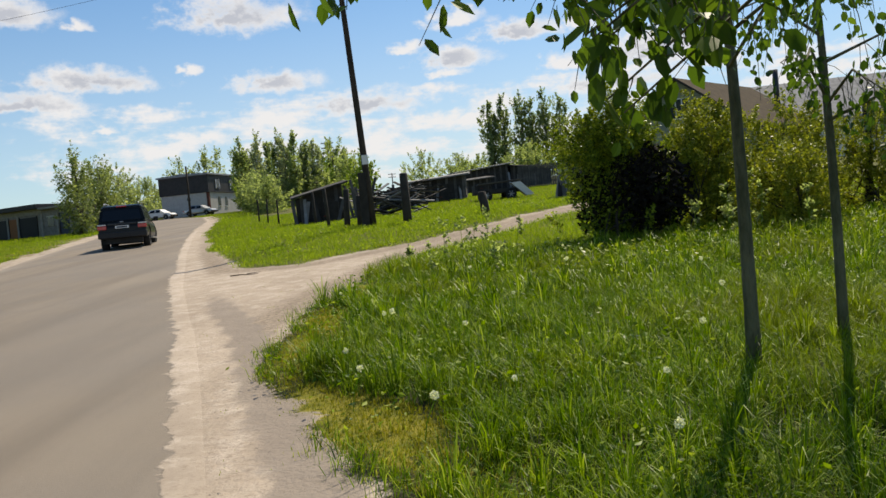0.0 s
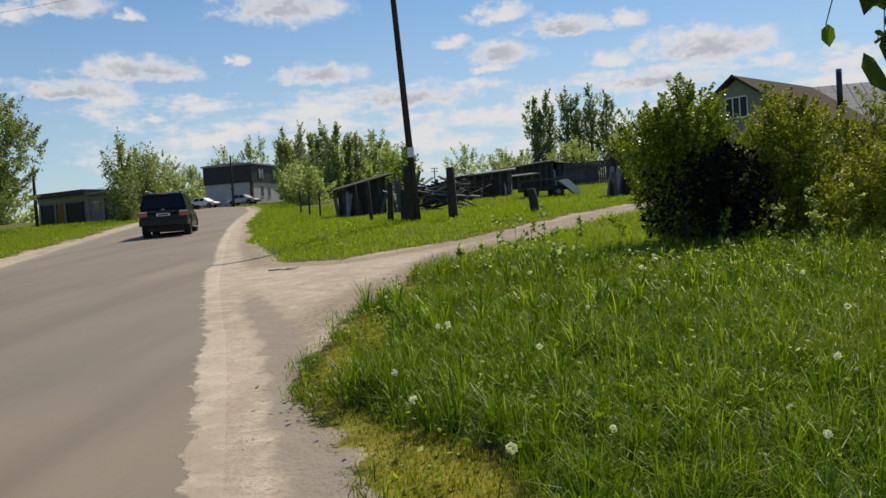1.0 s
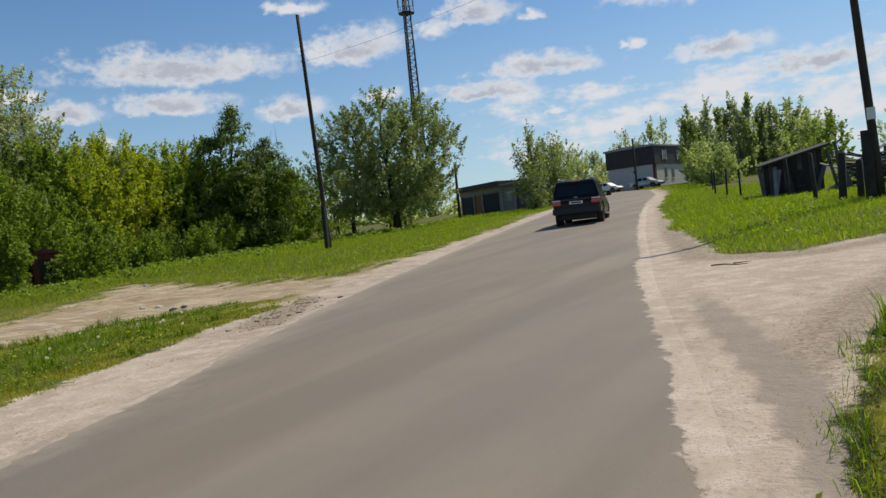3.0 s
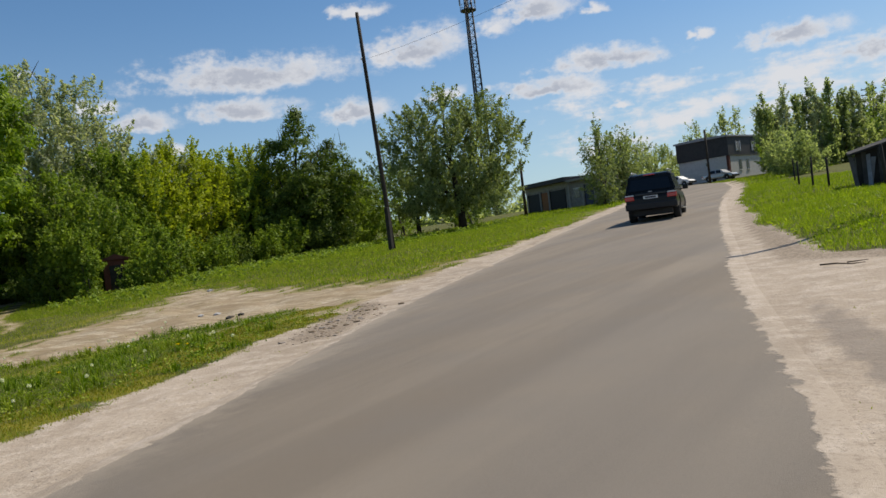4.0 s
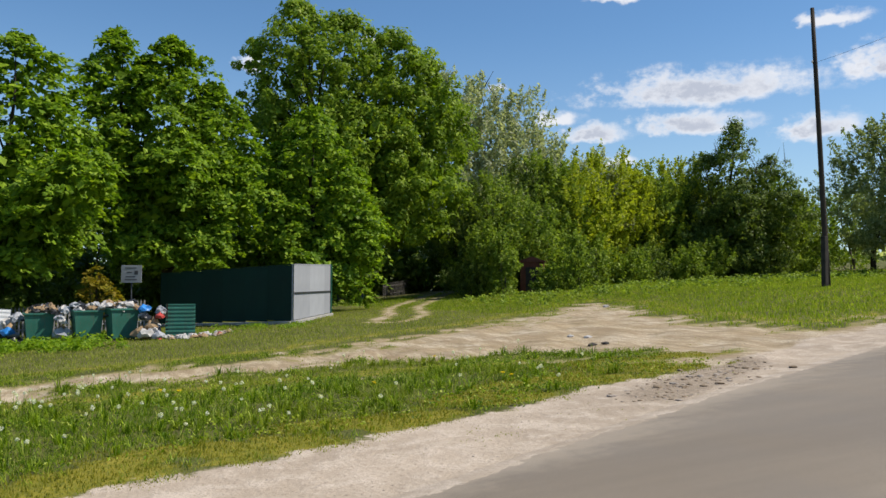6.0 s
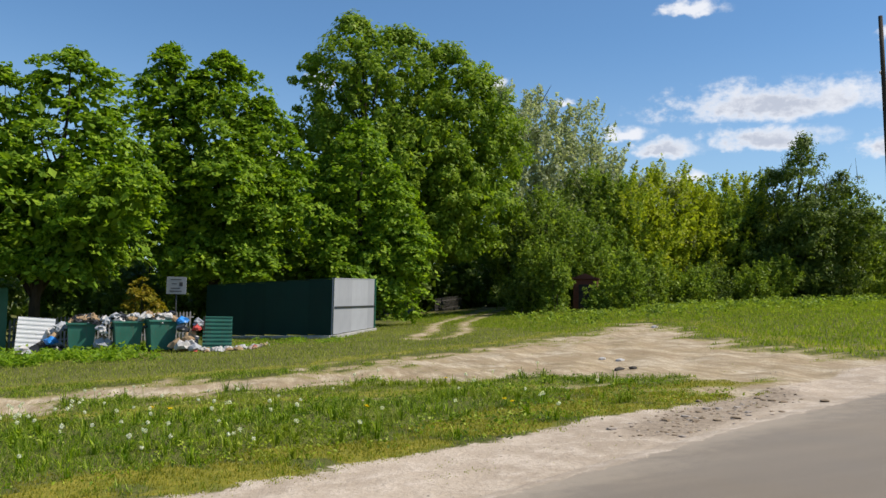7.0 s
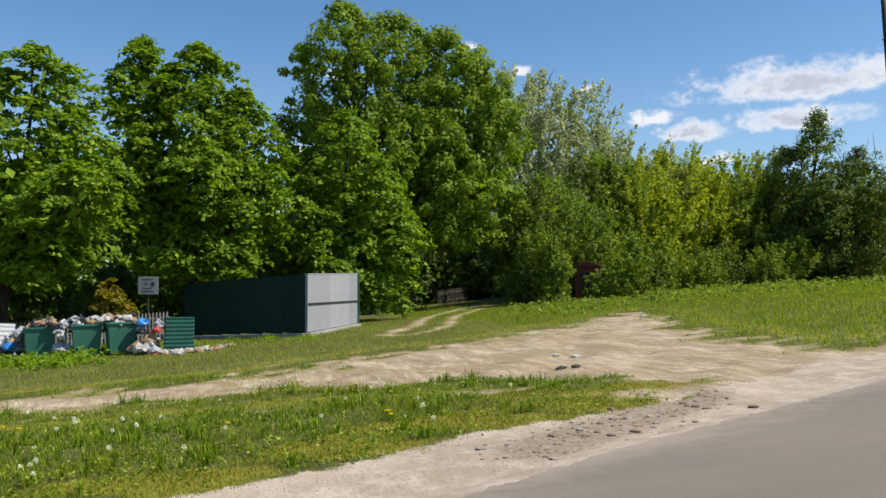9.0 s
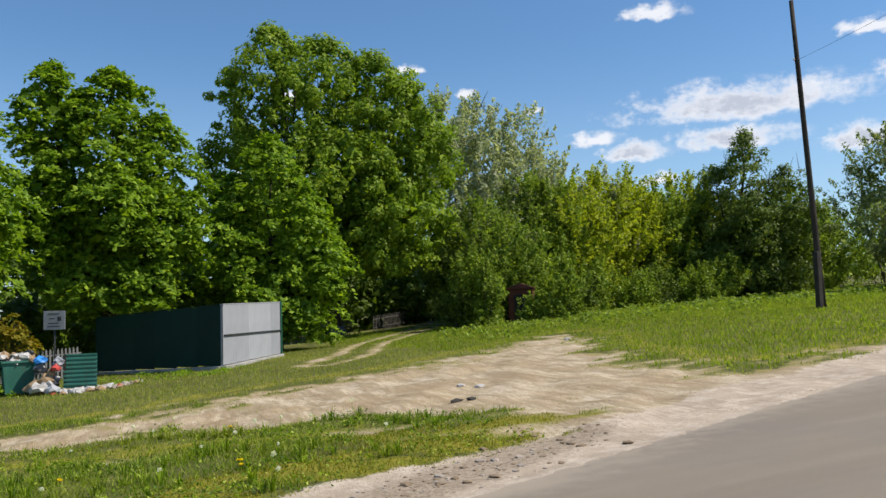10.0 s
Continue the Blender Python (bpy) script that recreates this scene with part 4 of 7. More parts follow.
tree("oak_tree", -56.0, 23.2, 20.6, 9.0, "large olive-green oak beside the woodland path", L_OAK, "oak", 0.2, 1650, 0.62, 80, 0.2, B_DARK, 0.42, 27, style="puff", limbs=50,
     leaders=[(-3.7, 0.0, 20.6, 3.6), (-0.5, 0.8, 20.2, 3.8), (2.9, 0.0, 19.0, 3.6), (4.5, -0.8, 17.1, 3.2), (6.1, 0.3, 13.6, 2.8), (-5.8, 0.2, 14.3, 2.8), (4.6, -2.0, 9.6, 3.6), (-3.8, -2.2, 10.0, 3.4), (0.4, -3.0, 13.0, 3.6)])
tree("willow_tree", -66.5, 38.8, 18.8, 7.6, "tall silvery willow above the thicket", L_SILVER, "dome", 0.1, 620, 0.8, 85, 0.18, seed=8, style="shoot", long=2.2, droop=0.8, limbs=60, twigs=24,
     leaders=[(-3.4, 0.0, 18.8, 3.2), (0.0, 0.5, 18.3, 3.5), (3.3, 0.0, 17.0, 3.2), (5.0, -0.5, 13.4, 3.0), (-1.5, -2.0, 12.0, 3.6)])
SHR = "thicket shrubs"
rs = random.Random(77)
for k in range(24):
    azm = -65.0 + k * 0.98 + rs.uniform(-0.3, 0.3)
    dist = 56.0 + max(0.0, (azm + 66.8)) * 0.85 + rs.uniform(-2.0, 3.5)
    h = min(10.0, 7.6 + 0.35 * k) + rs.uniform(-0.9, 1.1) if k < 17 else rs.uniform(6.6, 8.2)
    mt = L_YELLOW if k in (8, 9, 11, 12, 14) else (L_SILVER if k in (2, 10) else (L_CHERRY if k in (0, 3, 16) else L_SHRUB))
    sx, sy = polar(-3.5, 8.0, azm, dist)
    tree("shrub", sx, sy, h, 3.9, ("fresh yellow-green" if mt is L_YELLOW else "dense green") + " shrub at the edge of the thicket", mt, "dome", 0.0, 240, 0.55, 70, 0.15, B_GREY, 0.07, 130 + k, SHR, "shrub", style="shoot", stems=5, long=1.7, limbs=16, twigs=6)
# low growth along the foot of the thicket
for k in range(10):
    azm = -64.0 + k * 2.0 + rs.uniform(-0.6, 0.6)
    sx, sy = polar(-3.5, 8.0, azm, 51.5 + k * 1.9)
    tree("shrub", sx, sy, rs.uniform(2.2, 3.8), 2.3, "low green shrub at the foot of the thicket", L_SHRUB if k % 3 else L_CHERRY, "dome", 0.0, 110, 0.4, 60, 0.13, B_GREY, 0.04, 330 + k, SHR, "shrub", style="shoot", stems=4, long=1.7, limbs=8)
for azm, dist, h, hw in ((-62.9, 49.6, 3.8, 1.3), (-57.8, 50.0, 3.2, 1.0), (-60.0, 49.4, 1.1, 0.6), (-61.6, 53.8, 6.2, 2.4), (-59.8, 54.0, 5.6, 2.2), (-64.3, 51.0, 4.6, 1.8)):
    sx, sy = polar(-3.5, 8.0, azm, dist)
    tree("shrub", sx, sy, h, hw, "dense green shrub round the iron hut", L_SHRUB, "dome", 0.0, 110, 0.42, 64, 0.12, B_GREY, 0.05, int(700 + azm * 3), SHR, "shrub", style="shoot", stems=4, long=1.7, limbs=10)
tree("cherry_tree", -54.6, 56.6, 13.2, 5.6, "dark green cherry tree with bare twigs on the bank", L_CHERRY, "egg", 0.0, 620, 0.6, 80, 0.15, B_DARK, 0.22, 9, style="puff", twigs=90, limbs=50,
     leaders=[(0.0, 0.0, 13.2, 2.2), (-2.3, 0.4, 10.6, 2.2), (2.6, 0.2, 10.2, 2.3), (-3.4, -0.8, 6.0, 2.4), (4.0, -0.4, 7.2, 2.5), (0.4, -1.8, 8.0, 2.6)])
tree("willow_tree", -40.6, 61.2, 11.7, 6.6, "round spreading willow on the roadside grass", L_WILLOW, "dome", 0.14, 560, 0.65, 90, 0.14, B_DARK, 0.3, 10, style="shoot", long=2.0, droop=0.6, limbs=70, core=0.2,
     leaders=[(-0.5, 0.0, 11.6, 3.0), (2.4, 0.5, 11.0, 2.7), (-3.4, 0.0, 10.2, 2.7), (4.4, -0.5, 8.6, 2.3), (-5.0, -0.4, 7.8, 2.2), (0.5, -2.2, 8.8, 3.0)])
tree("willow_tree", -50.5, 68.0, 8.4, 3.9, "small leaning willow behind the road pole", L_WILLOW, "dome", 0.2, 110, 0.7, 66, 0.15, B_DARK, 0.2, 43, lean=0.1, style="shoot", long=2.0)
tree("shrub", -47.0, 71.0, 7.0, 3.4, "light green shrub behind the roadside willow", L_SHRUB, "dome", 0.0, 110, 0.6, 60, 0.16, B_GREY, 0.12, 41, SHR, "shrub", style="shoot", stems=3)
tree("shrub", -57.0, 72.0, 7.5, 3.6, "light green shrub behind the cherry tree", L_SHRUB, "dome", 0.0, 110, 0.6, 60, 0.16, B_GREY, 0.12, 42, SHR, "shrub", style="shoot", stems=3)
tree("young_maple", -36.9, 6.9, 2.7, 0.9, "small reddish young maple by the notice board", L_RUST, "dome", 0.25, 46, 0.2, 26, 0.11, B_DARK, 0.04, 44, style="shelf", simple=False, limbs=14)
# woodland behind the front row, mostly dark leaves that hold its depth of shade
WOODS = "woodland trees"
for k in range(20):
    azm = -126 + k * 3.9 + (k % 3) * 0.7
    dist = 62 + (k * 37 % 19)
    if azm > -75.0:
        dist += 28.0
    sx, sy = polar(-3.5, 8.0, azm, dist)
    tree("woodland_tree", sx, sy, 10.5 + (k * 13 % 4) if k < 15 else 9.0, 6.2, "dark green tree in the wood behind", L_SHADE if k % 3 else L_OAK, "oak", 0.0, 90, 1.2, 34, 0.42, B_DARK, 0.22, 60 + k, WOODS, style="puff", limbs=8)
for k in range(9):      # dark backdrop bushes added for the shade beyond the woodland path
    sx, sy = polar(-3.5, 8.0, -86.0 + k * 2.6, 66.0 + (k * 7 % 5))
    tree("undergrowth_bush", sx, sy, 4.6 + (k * 5 % 3) * 0.7, 3.2, "undergrowth in the wood, leaves darkened for shade", L_SHADE, "dome", 0.0, 70, 0.7, 40, 0.28, B_DARK, 0.06, 520 + k, WOODS, "bush", style="puff", stems=3, limbs=6)
for k, (sx, sy) in enumerate(((-43.5, -4.0), (-43.0, -0.5), (-44.0, 3.0), (-45.5, 6.5), (-46.0, 10.0), (-46.5, 13.5))):      # dark-leaved bushes added to draw the deep shade under the maples
    tree("undergrowth_bush", sx, sy, 3.6 + (k % 3) * 0.5, 2.6, "undergrowth below the maples, leaves darkened for their shade", L_SHADE, "dome", 0.0, 90, 0.5, 44, 0.2, B_DARK, 0.05, 560 + k, WOODS, "bush", style="puff", stems=3, limbs=6)
# road ahead: birches and poplars
AHEAD = "trees along the road ahead"
for k, (azm, dist, h, hw, mt, sp) in enumerate([
        (-31.5, 132.0, 7.0, 3.8, L_FAR, "dome"), (-24.2, 76.0, 7.0, 1.75, L_WILLOW, "column"), (-22.8, 79.0, 6.2, 1.75, L_WILLOW, "egg"), (-23.4, 132.0, 9.5, 3.4, L_FAR, "egg"), (-21.6, 140.0, 10.0, 3.4, L_FAR, "egg"), (-19.6, 150.0, 8.2, 3.4, L_FAR, "dome"),
        (-17.6, 140.0, 10.0, 3.6, L_FAR, "egg"), (-15.8, 138.0, 11.2, 3.4, L_FAR, "egg"), (-13.2, 108.0, 7.4, 1.5, L_MID, "column"), (-13.5, 104.0, 8.4, 1.4, L_MID, "column"), (-12.8, 108.0, 7.2, 1.4, L_MID, "egg"), (-12.2, 100.0, 8.4, 1.2, L_MID, "column"), (-11.6, 102.0, 7.6, 1.3, L_MID, "cone"), (-11.0, 98.0, 8.4, 1.2, L_MID, "column"), (-10.4, 96.0, 7.2, 1.3, L_MID, "egg"), (-9.8, 94.0, 8.0, 1.2, L_MID, "column"), (-9.1, 98.0, 6.6, 1.5, L_MID, "egg"), (-8.4, 100.0, 7.0, 1.3, L_MID, "cone"),
        (-7.2, 116.0, 8.6, 2.8, L_SHRUB, "dome"), (-6.2, 118.0, 6.4, 2.6, L_SHRUB, "dome"), (-12.9, 84.0, 3.6, 1.7, L_SHRUB, "dome"), (-12.0, 74.0, 3.0, 2.0, L_SHRUB, "dome"), (-0.8, 160.0, 9.4, 4.6, L_WILLOW, "dome"), (1.6, 150.0, 7.0, 4.2, L_SHRUB, "dome"), (3.2, 140.0, 5.6, 4.2, L_SHRUB, "dome"),
        (4.3, 136.0, 14.2, 1.9, L_OAK, "column"), (5.2, 138.0, 14.9, 1.9, L_OAK, "egg"), (6.5, 138.0, 15.1, 1.9, L_OAK, "column"), (7.3, 139.0, 14.0, 1.8, L_OAK, "egg"), (8.1, 138.0, 15.3, 2.2, L_OAK, "egg"), (9.3, 138.0, 14.0, 2.0, L_OAK, "egg"), (6.8, 120.0, 5.0, 4.0, L_SHRUB, "dome"), (11.6, 120.0, 7.0, 4.0, L_FAR, "dome"), (14.2, 110.0, 6.4, 4.0, L_FAR, "dome")]):
    sx, sy = polar(-0.2, 1.0, azm, dist)
    lb = "green roadside tree beyond the sheds" if azm > -9 else "green tree beside the road ahead"
    if hw < 1.7:      # slender birches
        tree("birch_tree", sx, sy, h * 1.05, hw * 1.0, "slender pale green birch in the row beside the road", (L_MID, L_POPLAR, L_SILVER)[k % 3], sp, 0.0, 95, 0.5, 50, 0.17, B_GREY, 0.1, 190 + k, AHEAD, style="shoot", long=1.8, lean=0.03 * math.sin(k * 2.1), twigs=6)
    elif mt is L_OAK:
        tree("poplar_tree", sx, sy, h, hw * 1.1, "tall dark green poplar behind the sheds", L_POPLAR, sp, 0.12, 130, 0.6, 46, 0.24, B_GREY, 0.2, 190 + k, AHEAD, style="shoot")
    else:
        # trees farther off take the leaves with haze in their colour
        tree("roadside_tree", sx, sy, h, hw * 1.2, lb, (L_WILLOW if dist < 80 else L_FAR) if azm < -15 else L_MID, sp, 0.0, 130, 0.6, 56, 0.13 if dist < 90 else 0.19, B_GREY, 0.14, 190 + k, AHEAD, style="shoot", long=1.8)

for k in range(20):   # bushes that close the row
    azm = -21.5 + k * 0.86 + rs.uniform(-0.3, 0.3)
    if -19.6 < azm < -13.6:
        continue
    sx, sy = polar(-0.2, 1.0, azm, (128.0 if azm < -15 else 100.0) + rs.uniform(-6, 8))
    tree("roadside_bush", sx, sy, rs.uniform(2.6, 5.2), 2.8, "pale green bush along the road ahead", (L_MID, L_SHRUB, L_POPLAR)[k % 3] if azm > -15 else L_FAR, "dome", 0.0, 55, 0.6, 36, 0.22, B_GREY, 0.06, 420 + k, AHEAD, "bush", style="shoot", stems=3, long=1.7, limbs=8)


def far_woods(name, azs, dist, h, label, seed):
    """A distant belt of trees as one mass of leaf clumps with an uneven skyline."""
    global rng
    rng = np.random.default_rng(seed)
    a = np.radians(rng.uniform(azs[0], azs[1], 900))
    d = dist + rng.uniform(-15, 25, 900)
    X, Y = d * np.sin(a), d * np.cos(a)
    hh = h * (0.7 + 0.45 * wob_lite(np.degrees(a)) + rng.uniform(-0.15, 0.15, 900))
    z = gz(X, Y) + hh * rng.uniform(0.05, 0.95, 900)
    C = np.stack([X, Y, z], 1)
    P = crown_points(11000, C, 2.6, 0.8)
    V, q = leaf_quads(P, 1.4, 0.5)
    ob = new(name, npmesh(name, V, q))
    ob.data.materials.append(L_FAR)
    return tagged(ob, label, "woods", kind="stuff")


def wob_lite(a):
    return 0.5 * np.sin(a * 0.9 + 1.0) + 0.3 * np.sin(a * 2.3) + 0.2 * np.sin(a * 5.1 + 2.0)


far_woods("far_woods", (-48.0, -12.0), 235.0, 8.5, "distant belt of pale green woods with haze in the colour", 301)
far_woods("far_woods", (-12.0, 40.0), 260.0, 8.0, "distant belt of pale green woods with haze in the colour", 302)
far_woods("far_woods", (-128.0, -48.0), 150.0, 8.5, "distant belt of woods behind the trees", 303)

# ---- far buildings and the road ahead ----
def gable_house(name, x, y, w, d, wall, ridge, rz, label, wallm, roofm, over=0.35, window=None, dz=0.0):
    """A house with its gable towards local -y: w wide, d deep, walls and ridge in metres."""
    root = thing(name, x, y, label, "house", rz=rz, dz=dz)
    part("wall", prism(bmesh.new(), [(-w / 2, -0.4), (w / 2, -0.4), (w / 2, wall), (0, ridge - 0.08), (-w / 2, wall)], 0, d), wallm, root)
    s = (ridge - wall) / (w / 2)
    for sg in (-1, 1):
        e = w / 2 + over
        bm = bmesh.new()
        prism(bm, [(0, ridge), (0, ridge + 0.12), (sg * e, wall - s * over + 0.12), (sg * e, wall - s * over)], -over, d + over)
        roof = part("roof", bm, roofm, root)
        # ribs of the roofing
        for k in range(0 if roofm is M_BROWNROOF else int(d / 0.9)):
            bm = bmesh.new()
            prism(bm, [(0.0, ridge + 0.118), (0.0, ridge + 0.16), (sg * e, wall - s * over + 0.16), (sg * e, wall - s * over + 0.118)], 0.1 + k * 0.9, 0.16 + k * 0.9)
            part("seam", bm, roofm, roof)
    for sg in (-1, 1):
        bm = bmesh.new()
        prism(bm, [(0, ridge + 0.02), (0, ridge + 0.16), (sg * (w / 2 + over), wall - s * over + 0.16), (sg * (w / 2 + over), wall - s * over + 0.02)], -over - 0.04, -over)
        part("bargeboard", bm, M_WOODD, root)
    if window:
        wx, wz, ww, wh = window
        win = part("window", box(bmesh.new(), wx - ww / 2, wx + ww / 2, -0.05, 0.06, wz, wz + wh), M_GLASS, root)
        for a, b, c, e in ((-ww / 2 - 0.06, -ww / 2, 0, wh), (ww / 2, ww / 2 + 0.06, 0, wh), (-ww / 2, ww / 2, wh, wh + 0.07), (-ww / 2, ww / 2, -0.07, 0), (-ww / 6 - 0.03, -ww / 6 + 0.03, 0, wh), (ww / 6 - 0.03, ww / 6 + 0.03, 0, wh)):
            part("frame", box(bmesh.new(), wx + a, wx + b, -0.08, -0.045, wz + c, wz + e), M_WHITE, win)
    return root


house = gable_house("house", 13.6, 43.9, 8.0, 9.0, 2.4, 5.35, -45.0, "pale green wooden house with a brown gable roof", M_WALLG, M_BROWNROOF, window=(0.0, 3.3, 1.15, 1.0))
part("chimney", cyl((2.0, 8.3, 3.8), (2.0, 8.3, 6.1), 0.16, seg=12), M_DSTEEL, house, "dark metal chimney pipe")
gable_house("house", 33.5, 56.0, 9.0, 12.0, 2.4, 5.3, 80.0, "white house with a pale grey roof behind the hedge", M_WHITES, M_ROOFG)
gable_house("house", 13.4, 76.0, 6.0, 7.0, 1.7, 3.6, -68.0, "small wooden house with a pale metal roof", M_WOODD, M_WHITES)

# two-storey building at the bend
b1 = thing("commercial_building", -38.6, 112.6, "two-storey building with pale walls and a black upper floor", "building", rz=-13.0)
part("ground_floor_wall", box(bmesh.new(), 0, 7.3, 0, 14, -0.5, 3.1), M_WALLW, b1)
part("upper_floor_wall", box(bmesh.new(), -0.15, 7.45, -0.15, 14.15, 3.1, 5.55), M_BLACK, b1, "black clad upper floor")
part("corner_strip", box(bmesh.new(), 7.0, 7.36, -0.06, 0.3, -0.4, 5.5), M_RUST, b1, "dark red corner cladding")
roof = part("roof", prism(bmesh.new(), [(-0.35, 5.55), (7.65, 5.55), (7.65, 5.75), (3.6, 5.95), (-0.35, 5.75)], -0.4, 14.4), M_GREYS, b1)
for wy in (2.0, 6.2):
    w = part("window", box(bmesh.new(), 7.44, 7.52, wy, wy + 0.9, 3.7, 4.9), M_GLASS, b1)
    for q in ((wy - 0.08, wy), (wy + 0.9, wy + 0.98)):
        part("frame", box(bmesh.new(), 7.44, 7.56, q[0], q[1], 3.62, 4.98), M_WHITE, w)
for wy in (2.6, 4.6):
    w = part("window", box(bmesh.new(), 7.28, 7.34, wy, wy + 0.7, 1.2, 2.5), M_GLASS, b1)
    part("sill", box(bmesh.new(), 7.28, 7.4, wy - 0.05, wy + 0.75, 1.13, 1.2), M_WHITE, w)
w = part("window", box(bmesh.new(), 4.0, 4.5, -0.03, 0.05, 2.1, 2.55), M_GLASS, b1)
part("frame", box(bmesh.new(), 3.94, 4.56, -0.05, -0.03, 2.05, 2.1), M_WHITE, w)

# long low garage
g = thing("garage", -46.4, 83.2, "long low grey garage with a brown door", "garage", rz=-27.0)
part("wall", box(bmesh.new(), 0, 12.6, 0, 5, -0.5, 2.6), M_GARAGE, g)
part("roof", box(bmesh.new(), -0.4, 8.2, -0.7, 5.3, 2.75, 3.2), M_BLACK, g)
part("roof_slab", box(bmesh.new(), 8.2, 12.9, -0.5, 5.3, 2.6, 2.8), M_CONC, g)
part("fascia", box(bmesh.new(), 0, 8.1, -0.06, -0.004, 2.2, 2.75), M_CONC, g, "pale concrete band under the roof")
for px_ in (0.3, 2.85, 4.45, 8.1, 10.4, 12.3):
    part("pier", box(bmesh.new(), px_ - 0.12, px_ + 0.12, -0.12, -0.003, -0.5, 2.2), M_CONC, g)
for dx, ww, mt in ((0.5, 2.2, M_PLAST), (3.05, 1.2, M_DOOR), (4.7, 2.6, M_PLAST), (10.7, 1.4, M_NAVY)):
    d = part("door", box(bmesh.new(), dx, dx + ww, -0.04, 0.03, -0.3, 2.0), mt, g)
    part("frame", box(bmesh.new(), dx - 0.08, dx, -0.07, 0.03, -0.3, 2.08), M_WOODD, d)
    part("frame", box(bmesh.new(), dx + ww, dx + ww + 0.08, -0.07, 0.03, -0.3, 2.08), M_WOODD, d)
w = part("window", box(bmesh.new(), 8.9, 9.8, -0.03, 0.03, 0.9, 1.8), M_GLASS, g)
part("frame", box(bmesh.new(), 8.8, 9.9, -0.05, -0.03, 1.8, 1.9), M_WHITE, w)

rr = thing("shop_kiosk", -47.2, 108.0, "low kiosk with a red metal roof", "kiosk", rz=-20.0)
part("wall", box(bmesh.new(), 0, 6.5, 0, 3, -0.4, 1.7), M_WOODD, rr)
part("roof", prism(bmesh.new(), [(-0.4, 1.7), (6.9, 1.7), (6.9, 1.8), (3.2, 2.6), (-0.4, 1.8)], -0.5, 3.4), M_REDROOF, rr)
for k in range(3):
    part("window", box(bmesh.new(), 0.7 + k * 1.9, 1.8 + k * 1.9, -0.03, 0.03, 0.5, 1.3), M_GLASS, rr)


def wheel(root, x, y, r, wd, out):
    """A wheel standing at local (x, y): tyre with a rounded shoulder, and a rim with spokes."""
    bm = bmesh.new()
    prof = [(r * 0.62, -wd / 2), (r * 0.9, -wd / 2), (r * 0.985, -wd / 2 + 0.03), (r, -wd * 0.2), (r, wd * 0.2), (r * 0.985, wd / 2 - 0.03), (r * 0.9, wd / 2), (r * 0.62, wd / 2)]
    rings = []
    for k in range(28):
        a = 2 * math.pi * k / 28
        rings.append([bm.verts.new((x + q * math.cos(a), y + h, r + q * math.sin(a))) for q, h in prof])
    for k in range(28):
        for i in range(len(prof)):
            j = (i + 1) % len(prof)
            f = bm.faces.new((rings[k][i], rings[k][j], rings[(k + 1) % 28][j], rings[(k + 1) % 28][i]))
            f.smooth = True
    bmesh.ops.recalc_face_normals(bm, faces=bm.faces)
    wh = part("wheel", bm, M_TYRE, root)
    bm = bmesh.new()
    yo = y + out * wd * 0.28
    tube(bm, ((x, yo - 0.02, r), (x, yo + 0.02, r)), (r * 0.2, r * 0.18), 12)
    for k in range(6):
        a = 2 * math.pi * k / 6
        tube(bm, ((x + r * 0.12 * math.cos(a), yo, r + r * 0.12 * math.sin(a)), (x + r * 0.63 * math.cos(a), yo, r + r * 0.63 * math.sin(a))), (r * 0.09, r * 0.07), 6)
    part("rim", bm, M_RIM, wh)
    part("hub_disc", cyl((x, y - wd * 0.1, r), (x, y + wd * 0.1, r), r * 0.63, seg=24), M_DSTEEL, wh)


def arch(cx, r, z0, n=9):
    """Points over a wheel, from front to back."""
    out = []
    for k in range(n):
        a = math.pi * k / (n - 1)
        out.append((cx + r * math.cos(a), max(z0, z0 + r * math.sin(a) - 0.0)))
    return out


